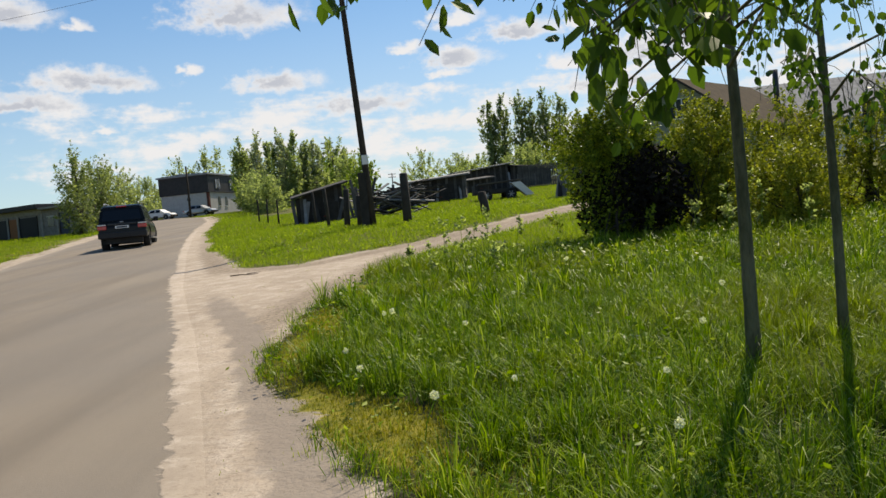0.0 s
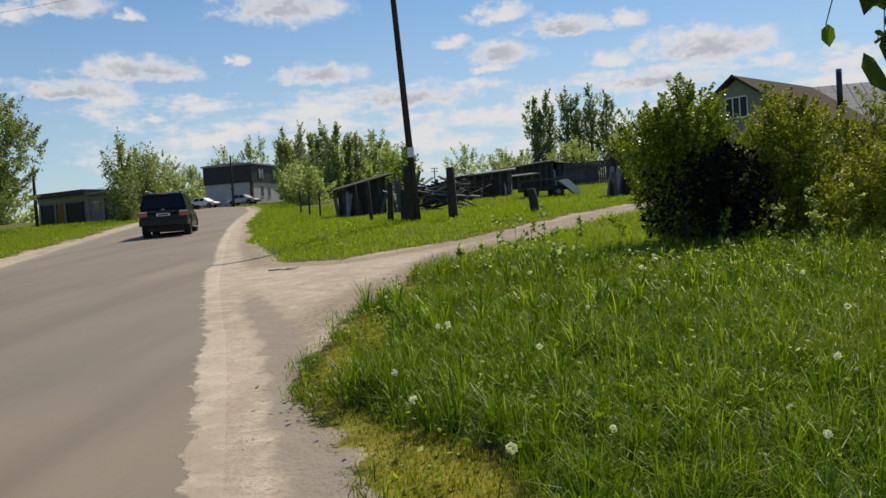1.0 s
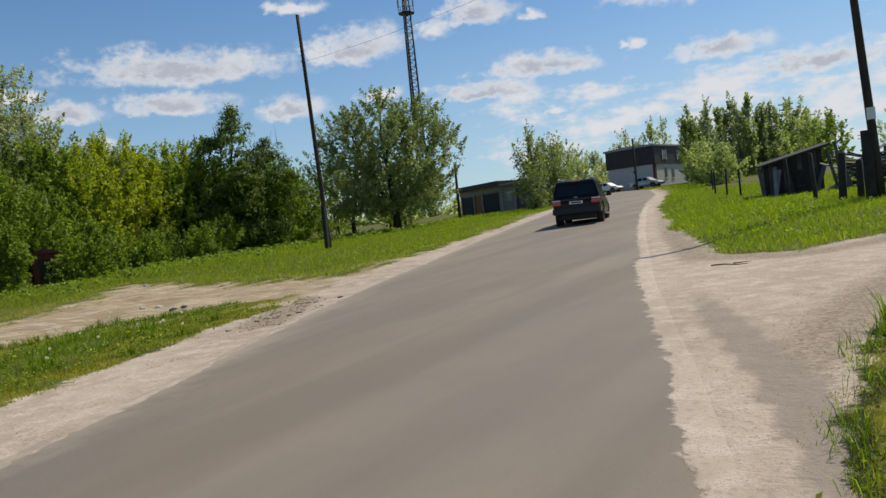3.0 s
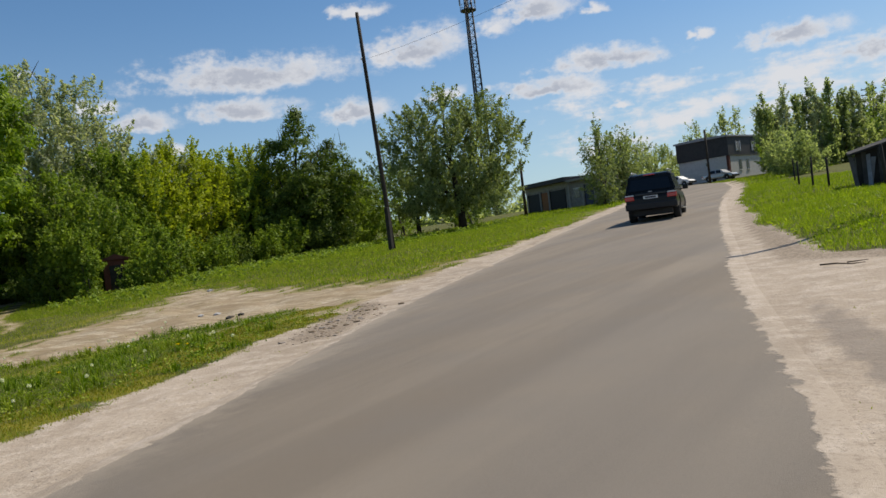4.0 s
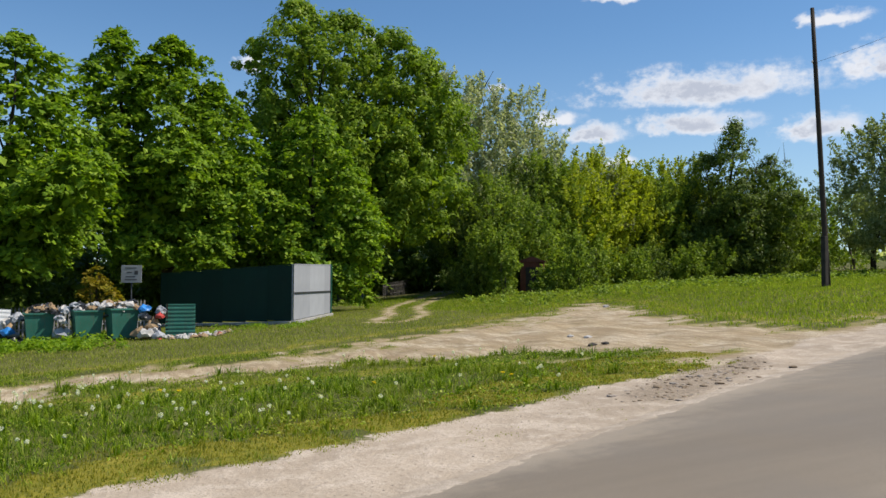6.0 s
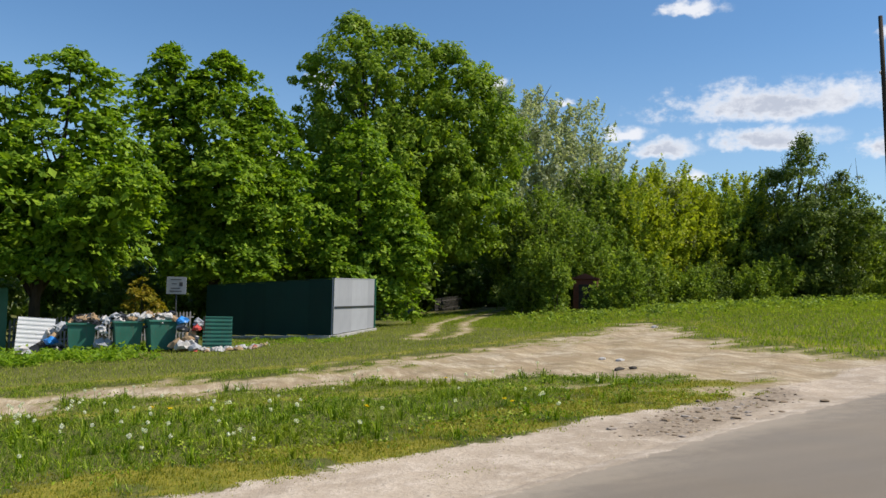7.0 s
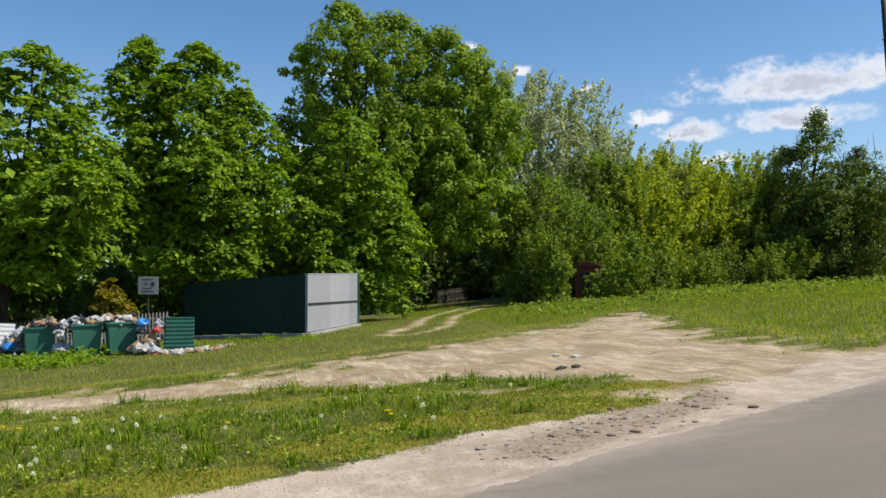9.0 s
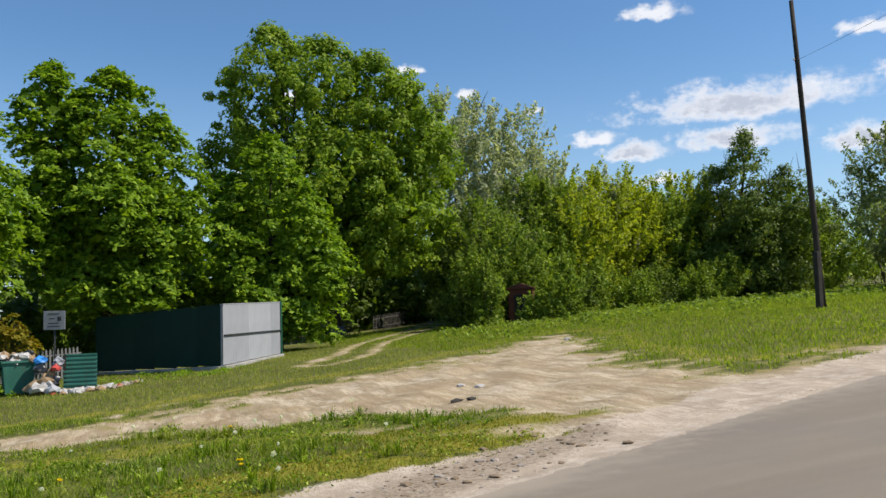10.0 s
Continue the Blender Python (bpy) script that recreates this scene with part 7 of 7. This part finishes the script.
young_tree(1.92, 5.1, 5.0, 0.048, (0.0, 0.0), 5, [
    (2.3, -0.32, 1.7, 2.08, 0.1), (2.4, -0.1, 1.75, 2.1, 0.1), (2.4, 0.08, 1.85, 2.1, 0.18), (2.35, 0.3, 2.1, 2.14, 0.28), (2.2, 0.5, 2.35, 2.16, 0.36), (2.25, 0.6, 2.2, 2.16, 0.3), (2.3, 0.75, 2.5, 2.2, 0.3), (2.2, 0.98, 2.5, 2.24, 0.25),
    (2.0, 1.6, 3.0, 2.3, 0.45), (2.2, 2.0, 3.2, 2.35, 0.4), (2.4, 1.1, 3.3, 2.7, 0.3), (2.6, 0.9, 3.3, 3.0, 0.35), (2.7, 1.9, 4.4, 3.1, 0.35), (2.9, 0.8, 4.2, 3.3, 0.3), (3.1, 1.5, 3.1, 3.5, 0.3), (3.3, 0.6, 2.7, 3.6, 0.3), (3.6, 1.2, 4.6, 4.2, 0.3)],
    "slim young tree with hanging leafy branches in the grass")
young_tree(2.75, 5.6, 4.2, 0.04, (0.0, 0.0), 6, [
    (1.9, 2.0, 4.3, 2.1, 0.3), (1.7, 2.5, 4.4, 2.0, 0.4), (1.8, 2.2, 5.0, 2.3, 0.3), (1.6, 3.2, 4.7, 1.9, 0.4), (2.0, 3.4, 5.3, 2.3, 0.4), (2.2, 2.0, 5.4, 2.7, 0.35), (2.4, 2.9, 4.6, 2.8, 0.35), (2.6, 3.3, 6.2, 3.1, 0.3), (2.8, 2.2, 6.2, 3.3, 0.3), (3.2, 2.7, 5.0, 3.7, 0.3)],
    "slim young tree with hanging leafy branches by the garden")
young_tree(1.75, 1.35, 3.4, 0.03, (0.0, 0.0), 7, [
    (1.9, 1.05, 1.5, 1.98, 0.22), (1.7, 1.0, 1.65, 1.8, 0.12), (2.0, 0.85, 1.6, 2.08, 0.1), (1.5, 1.15, 1.75, 1.7, 0.25), (2.2, 1.2, 1.9, 2.2, 0.2), (2.3, 0.44, 2.25, 1.95, 0.14), (2.25, 0.56, 2.5, 1.84, 0.1), (2.3, 0.37, 2.2, 2.08, 0.16), (2.3, 0.52, 2.38, 1.98, 0.16), (2.2, 0.62, 2.55, 1.8, 0.12), (2.25, 0.47, 2.3, 2.0, 0.2), (2.4, 1.0, 1.0, 2.5, 0.2), (1.8, 2.3, 1.9, 2.2, 0.3)],
    "slim sapling with broad leaves beside the walker's path", 0.046)


def blades(P, h, w, bend=0.35):
    """Grass blades at points P: tapering, bent strips."""
    n = len(P)
    a = rng.uniform(0, 2 * math.pi, n)
    side = np.stack([np.cos(a), np.sin(a), np.zeros(n)], 1)
    b2 = a + rng.normal(0, 0.9, n) + math.pi / 2
    lean_ = np.stack([np.cos(b2), np.sin(b2), np.zeros(n)], 1) * (h * rng.uniform(0.1, 1.0, n) * bend * 1.6)[:, None]
    up = np.stack([np.zeros(n), np.zeros(n), h], 1)
    wv = side * (w / 2)[:, None]
    m = P + up * 0.55 + lean_ * 0.3
    tip = P + up * (1 - 0.25 * (np.linalg.norm(lean_, axis=1) / (h + 1e-6)) ** 2)[:, None] + lean_
    V = np.stack([P - wv, P + wv, m + wv * 0.8, m - wv * 0.8, tip], 1).reshape(-1, 3)
    i = np.arange(n) * 5
    return V, np.stack([i, i + 1, i + 2, i + 3], 1), np.stack([i + 3, i + 2, i + 4], 1)


def grass(name, x0, x1, y0, y1, per_m2, h, w, mat, label, keep=None, seed=1, bend=0.35, tuft=0.0, limit=0.45, simple=False, moss_out=0.5, ragged=0.2):
    """A patch of real blades where neither sand, earth nor asphalt lies."""
    global rng
    rng = np.random.default_rng(seed)
    n = int((x1 - x0) * (y1 - y0) * per_m2)
    X, Y = rng.uniform(x0, x1, n), rng.uniform(y0, y1, n)
    if tuft:
        c = rng.integers(0, n, n)
        s = rng.uniform(0, 1, n) < tuft
        X = np.where(s, X[c // 14 * 14 % n] + rng.normal(0, 0.05, n), X)
        Y = np.where(s, Y[c // 14 * 14 % n] + rng.normal(0, 0.05, n), Y)
    sand, dirt, moss = masks(X, Y)
    bare = np.maximum(np.maximum(sand, dirt), moss * moss_out) + 0.25 * wob(X, Y, 1.2, 31)
    on_road = (X > left_edge(Y) - 0.1) & (X < right_edge(Y) + 0.1) & (Y < 112)
    ok = (bare < limit + ragged * rng.uniform(-1, 1, n)) & ~on_road
    if keep is not None:
        ok &= keep(X, Y)
    X, Y, bare = X[ok], Y[ok], bare[ok]
    n = len(X)
    hh = h * rng.uniform(0.45, 1.25, n) * (1 + 0.3 * wob(X, Y, 1.7, 41)) * np.clip(1.15 - 1.0 * np.clip(bare, 0, 1), 0.25, 1)
    P = np.stack([X, Y, surface(X, Y, sand[ok], dirt[ok]) - 0.01], 1)
    V, q, t = blades(P, hh, w * rng.uniform(0.6, 1.4, n), bend)
    if simple:      # one triangle a blade, for turf that stays far off
        V = V.reshape(-1, 5, 3)[:, (0, 1, 4)].reshape(-1, 3)
        me = npmesh(name, V, None, np.arange(len(V)).reshape(-1, 3))
    else:
        me = npmesh(name, V, q, t)
    ob = new(name, me)
    ob.data.materials.append(mat)
    return tagged(ob, label, "grass", kind="stuff")


grass("tall_grass", -2.4, 6.5, 2.0, 9.0, 1500, 0.23, 0.006, L_TALL, "tall lush green grass on the verge", seed=51, tuft=0.65, bend=0.8, moss_out=1.0)
grass("tall_grass", -2.4, 9.5, 9.0, 14.5, 850, 0.26, 0.011, L_TALL, "tall lush green grass before the hedge", seed=52, tuft=0.5, bend=0.8, moss_out=1.0, simple=True)
grass("tall_grass", 6.5, 14.0, -6.0, 9.0, 110, 0.26, 0.022, L_TALL, "tall grass along the garden", seed=59, tuft=0.5, bend=0.8, simple=True)
grass("tall_grass", -3.0, 6.5, -8.0, 2.0, 160, 0.26, 0.02, L_TALL, "tall grass behind the start of the walk", seed=60, tuft=0.5, bend=0.8, simple=True)
grass("verge_grass", -9.5, 12.0, 14.5, 31.0, 460, 0.15, 0.014, L_MEADOW, "green grass beside the gravel track", seed=53, simple=True, tuft=0.4, bend=0.6)
grass("meadow_grass", -20.0, 16.0, 30.0, 62.0, 100, 0.12, 0.032, L_MEADOW, "green meadow grass around the sheds", seed=54, simple=True)
grass("verge_grass", -22.0, -9.5, -4.0, 17.5, 600, 0.13, 0.011, L_TALL, "grass strip with dandelions beside the road", seed=55, tuft=0.7, bend=0.9, moss_out=0.8, simple=True, keep=lambda X, Y: X < -9.5)
grass("short_grass", -46.0, -15.0, -8.0, 48.0, 100, 0.09, 0.026, L_SHORT, "short trodden grass round the bare earth", seed=56, limit=0.62, ragged=0.4, simple=True)
grass("bank_grass", -60.0, -14.0, 21.0, 66.0, 62, 0.13, 0.035, L_MEADOW, "green grass on the bank under the trees", seed=57, simple=True)
grass("bank_grass", -46.0, -16.0, 60.0, 100.0, 16, 0.2, 0.07, L_MEADOW, "green grass along the road ahead", seed=58, simple=True)


def weeds(name, x0, x1, y0, y1, n, h, size, mat, label, seed, keep=None):
    """Broad-leaved weeds in low clumps."""
    global rng
    rng = np.random.default_rng(seed)
    X, Y = rng.uniform(x0, x1, n), rng.uniform(y0, y1, n)
    sand, dirt, moss = masks(X, Y)
    ok = (np.maximum(sand, dirt) < 0.45) & (wob(X, Y, 2.2, seed) > -0.15)
    if keep is not None:
        ok &= keep(X, Y)
    X, Y = X[ok], Y[ok]
    k = 16
    base = np.repeat(np.stack([X, Y, gz(X, Y)], 1), k, 0)
    off = rng.normal(size=base.shape) * 0.11
    off[:, 2] = rng.uniform(0.05, 1.0, len(base)) * np.repeat(h * rng.uniform(0.5, 1.2, len(X)), k)
    V, q = leaf_quads(base + off, size, 0.7, 1.5)
    ob = new(name, npmesh(name, V, q))
    ob.data.materials.append(mat)
    return tagged(ob, label, "weeds", kind="stuff")


weeds("weeds", -33.5, -28.0, -4.0, 7.8, 760, 0.34, 0.1, L_WEED, "bright green broad-leaved weeds before the bins", 71)
weeds("weeds", 1.5, 10.0, 9.8, 13.2, 700, 0.3, 0.045, L_HEDGE, "green weeds at the foot of the hedge", 72)
weeds("weeds", -1.5, 6.0, 3.0, 12.0, 1200, 0.26, 0.03, L_TALL, "low weeds among the tall grass", 73)
weeds("weeds", -7.0, 6.0, 18.0, 34.0, 900, 0.16, 0.05, L_MEADOW, "low weeds in the grass beside the pole", 76)
weeds("weeds", -44.0, -16.0, 28.0, 56.0, 1000, 0.14, 0.05, L_MEADOW, "low weeds on the grass bank", 77)
weeds("weeds", -36.0, -31.0, 9.8, 14.6, 150, 0.13, 0.06, L_WEED, "green weeds at the foot of the sheet fence", 78)
weeds("weeds", -20.0, -11.5, -2.0, 15.5, 1900, 0.13, 0.03, L_TALL, "low weeds in the roadside strip", 74)
weeds("weeds", -56.0, -33.0, 20.0, 62.0, 900, 0.4, 0.12, L_SHRUB, "weeds along the edge of the thicket", 75, lambda X, Y: near_line(X, Y, WOOD_PATH) > 3.0)


def tall_weed(x, y, h, label):
    """A leafy upright weed: a stem with side shoots and small leaves."""
    root = thing("tall_weed", x, y, label, "weed", "tall weeds by the track")
    lx, ly = rng.normal() * 0.06, rng.normal() * 0.06
    bm = tube(bmesh.new(), ((0, 0, -0.02), (lx * 0.4, ly * 0.4, h * 0.5), (lx, ly, h)), (0.006, 0.005, 0.002), 5)
    P = []
    for k in range(9):
        f = rng.uniform(0.25, 0.95)
        a = rng.uniform(0, 6.28)
        r = 0.16 * h * (1.1 - f) + 0.04
        p0 = np.array([lx * f, ly * f, h * f])
        p1 = p0 + np.array([math.cos(a) * r, math.sin(a) * r, 0.08])
        tube(bm, (p0, p1), (0.003, 0.001), 4, False)
        P += [p0 + (p1 - p0) * rng.uniform(0.2, 1.1) + rng.normal(size=3) * 0.015 for _ in range(9)]
    part("stem", bm, L_WEED, root)
    V, q = leaf_quads(np.array(P), 0.045, 0.5, 1.6)
    part("foliage", npmesh("foliage", V, q), L_MID, root)
    return root


rng = np.random.default_rng(95)
for q in ((0.05, 12.8, 0.85), (0.45, 12.0, 0.75), (0.35, 13.3, 0.8), (0.74, 13.0, 0.95), (0.77, 11.3, 0.6), (-0.19, 11.85, 0.55), (1.2, 13.2, 0.7), (0.9, 12.3, 0.65), (-0.5, 12.2, 0.5), (4.2, 11.6, 0.8), (4.8, 12.0, 0.9), (5.3, 11.5, 0.8), (4.5, 12.4, 1.0), (3.9, 12.3, 0.7), (5.0, 12.8, 1.1)):
    tall_weed(q[0], q[1], q[2], "tall leafy green weed standing in the grass")


# ---- flowers ----
def dandelion(x, y, h, s, group, label):
    """A dandelion clock: bent stem and a ball of seed threads."""
    root = thing("dandelion", x, y, label, "dandelion", group)
    lx, ly = rng.normal() * 0.05, rng.normal() * 0.05
    part("stem", tube(bmesh.new(), ((0, 0, -0.02), (lx * 0.3, ly * 0.3, h * 0.5), (lx, ly, h)), (0.004, 0.0035, 0.003), 5), L_WEED, root)
    d = rng.normal(size=(60, 3))
    d /= np.linalg.norm(d, axis=1)[:, None]
    V, q = leaf_quads(np.array([lx, ly, h + s]) + d * s * rng.uniform(0.55, 1.0, 60)[:, None], s * 0.6, 0.2, 1.0)
    part("seed_head", npmesh("seed_head", V, q), L_PUFF, root)
    return root


rng = np.random.default_rng(88)
DN = "dandelion clocks on the verge"
for q in ((0.15, 5.94, 0.4), (1.1, 4.07, 0.38), (-0.36, 7.03, 0.36), (-0.62, 7.2, 0.33), (-1.29, 9.9, 0.2), (0.6, 7.4, 0.36), (1.4, 9.2, 0.4), (1.9, 10.5, 0.36), (1.1, 10.9, 0.38), (0.4, 4.6, 0.3), (-0.2, 4.5, 0.28), (0.9, 3.4, 0.34), (2.2, 6.5, 0.4), (1.7, 5.6, 0.3), (-0.7, 5.4, 0.26), (2.6, 8.3, 0.36), (-0.9, 6.2, 0.24), (0.3, 9.8, 0.36)):
    dandelion(q[0], q[1], q[2], rng.uniform(0.018, 0.028), DN, "white dandelion clock standing in the grass")
LN = "dandelion clocks in the roadside strip"
k = 0
while k < 260:
    x_, y_ = rng.uniform(-19.5, -11.8), rng.uniform(-3.5, 14.5)
    s_, d_, m_ = masks(np.array([x_]), np.array([y_]))
    if max(s_[0], d_[0]) < 0.4 and rng.uniform() < 0.35 + 0.65 * (y_ < 9):
        dandelion(x_, y_, rng.uniform(0.16, 0.3), rng.uniform(0.02, 0.03), LN, "white dandelion clock in the roadside strip")
        k += 1
k = 0
while k < 11:
    x_, y_ = rng.uniform(-17.5, -12.2), rng.uniform(-2.5, 13.5)
    s_, d_, m_ = masks(np.array([x_]), np.array([y_]))
    if max(s_[0], d_[0]) < 0.35:
        root = thing("dandelion", x_, y_, "yellow dandelion flower in the roadside strip", "dandelion", "yellow dandelions")
        part("stem", tube(bmesh.new(), ((0, 0, -0.02), (0.01, 0, 0.16)), (0.004, 0.003), 5), L_WEED, root)
        V, q = leaf_quads(np.array([0.01, 0, 0.165]) + rng.normal(size=(18, 3)) * np.array([0.012, 0.012, 0.004]), 0.03, 2.0, 1.2)
        part("flower", npmesh("flower", V, q), L_BLOOM, root)
        k += 1


def gravel(name, pts, lo, hi, mat, label):
    """Loose small stones as one mass."""
    n = len(pts)
    base = np.array([[1, 0, 0], [-0.5, 0.87, 0], [-0.5, -0.87, 0], [0.1, 0.1, 0.8]])
    a = rng.uniform(0, 6.28, n)
    s = rng.uniform(lo, hi, n) * rng.uniform(0.6, 1.2, n)
    c, si = np.cos(a), np.sin(a)
    B = base[None] * rng.uniform(0.6, 1.2, (n, 4, 1))
    V = np.stack([B[..., 0] * c[:, None] - B[..., 1] * si[:, None], B[..., 0] * si[:, None] + B[..., 1] * c[:, None], B[..., 2] * 0.7], 2) * s[:, None, None]
    sand, dirt, moss = masks(pts[:, 0], pts[:, 1])
    V = V + np.stack([pts[:, 0], pts[:, 1], surface(pts[:, 0], pts[:, 1], sand, dirt) - 0.003], 1)[:, None]
    i = np.arange(n)[:, None] * 4
    t = np.concatenate([i + np.array([[0, 1, 3]]), i + np.array([[1, 2, 3]]), i + np.array([[2, 0, 3]])])
    ob = new(name, npmesh(name, V.reshape(-1, 3), None, t))
    ob.data.materials.append(mat)
    return tagged(ob, label, "gravel", kind="stuff")


pts = np.stack([rng.uniform(-8.5, 3.0, 30000), rng.uniform(3.0, 24.0, 30000)], 1)
s_, d_, m_ = masks(pts[:, 0], pts[:, 1])
dv, de = inside(pts[:, 0], pts[:, 1], SAND_RIGHT), pts[:, 0] - right_edge(pts[:, 1])
lanes = np.clip(1.2 - np.abs(dv - 0.5) / 0.55, 0, 1) + np.clip(0.8 - np.abs(de - 0.3) / 0.4, 0, 1)
lanes = np.clip(lanes * (0.5 + 1.6 * wob(pts[:, 0], pts[:, 1], 1.3, 62)), 0, 1)
ok = (s_ > 0.3) & (pts[:, 0] > right_edge(pts[:, 1]) + 0.05) & (rng.uniform(0, 1, len(pts)) < 0.02 + 0.9 * lanes)
gravel("gravel", pts[ok], 0.004, 0.015, M_STONE, "loose grey gravel on the sandy roadside")
pts = np.stack([rng.uniform(-15.0, -8.0, 14000), rng.uniform(2.0, 20.0, 14000)], 1)
s_, d_, m_ = masks(pts[:, 0], pts[:, 1])
ok = (np.maximum(s_, d_) > 0.3) & (pts[:, 0] < left_edge(pts[:, 1]) - 0.05) & (wob(pts[:, 0], pts[:, 1], 1.4, 63) > 0.22)
gravel("gravel", pts[ok], 0.006, 0.02, M_STONE, "loose clods and gravel beside the road")


def tussocks(name, spots, per, h, w, mat, label, seed):
    """Tufts whose long blades arch outwards from their foot."""
    global rng
    rng = np.random.default_rng(seed)
    m = len(spots)
    n = m * per
    k = np.repeat(np.arange(m), per)
    a = rng.uniform(0, 2 * math.pi, n)
    d = np.stack([np.cos(a), np.sin(a), np.zeros(n)], 1)
    side = np.stack([-np.sin(a), np.cos(a), np.zeros(n)], 1) * (w * rng.uniform(0.6, 1.3, n) / 2)[:, None]
    big = rng.uniform(0.6, 1.25, m)
    L_ = h * big[k] * rng.uniform(0.6, 1.15, n)
    out = rng.uniform(0.15, 0.95, n)
    foot = np.stack([spots[k, 0], spots[k, 1], gz(spots[k, 0], spots[k, 1])], 1) + d * (rng.uniform(0, 0.06, n) * big[k])[:, None]
    up = np.array([0, 0, 1.0])
    p1 = foot + d * (L_ * 0.18 * out)[:, None] + up * (L_ * 0.5)[:, None]
    p2 = foot + d * (L_ * 0.5 * out)[:, None] + up * (L_ * (0.86 - 0.2 * out))[:, None]
    p3 = foot + d * (L_ * 0.9 * out)[:, None] + up * (L_ * (1.0 - 0.62 * out ** 1.5))[:, None]
    V = np.stack([foot - side, foot + side, p1 - side, p1 + side, p2 - side * 0.7, p2 + side * 0.7, p3], 1).reshape(-1, 3)
    i = np.arange(n) * 7
    q = np.concatenate([np.stack([i, i + 1, i + 3, i + 2], 1), np.stack([i + 2, i + 3, i + 5, i + 4], 1)])
    ob = new(name, npmesh(name, V, q, np.stack([i + 4, i + 5, i + 6], 1)))
    ob.data.materials.append(mat)
    return tagged(ob, label, "grass", kind="stuff")


def grassy_spots(x0, x1, y0, y1, n, seed, lim=0.4):
    r = np.random.default_rng(seed)
    X, Y = r.uniform(x0, x1, n), r.uniform(y0, y1, n)
    s_, d_, m_ = masks(X, Y)
    ok = (np.maximum(s_, d_) + 0.9 * m_ < lim) & ~((X > left_edge(Y) - 0.15) & (X < right_edge(Y) + 0.15))
    return np.stack([X[ok], Y[ok]], 1)


tussocks("tussock_grass", grassy_spots(-2.2, 5.5, 2.2, 8.0, 900, 401), 40, 0.34, 0.0062, L_TALL, "arching tufts of glossy green grass on the verge", 402)
tussocks("tussock_grass", grassy_spots(-2.2, 8.0, 8.0, 13.5, 800, 403), 26, 0.36, 0.012, L_TALL, "arching tufts of green grass before the hedge", 404)
tussocks("tussock_grass", grassy_spots(-19.0, -11.5, -3.0, 15.0, 1000, 405), 20, 0.21, 0.011, L_TALL, "arching tufts of grass in the roadside strip", 406)
# moss and sparse sprouts at the edge of the sand
grass("moss", -3.4, 1.5, 3.0, 12.0, 2600, 0.045, 0.011, L_MOSS, "yellow-green moss along the edge of the sand", seed=93, limit=0.75, simple=True, moss_out=0.0, keep=lambda X, Y: masks(X, Y)[2] > 0.25)
grass("moss", -15.0, -9.0, -2.0, 16.5, 900, 0.045, 0.018, L_MOSS, "golden moss along the sandy shoulder", seed=94, limit=0.75, simple=True, moss_out=0.0, keep=lambda X, Y: masks(X, Y)[2] > 0.3)
grass("sprouts", -3.5, 0.5, 3.5, 16.0, 90, 0.09, 0.007, L_SHORT, "sparse grass sprouts on the sand", seed=91, tuft=0.85, limit=0.85)
grass("sprouts", -14.0, -10.0, 3.0, 16.0, 110, 0.08, 0.009, L_SHORT, "sparse grass sprouts at the road edge", seed=92, tuft=0.85, limit=0.9)
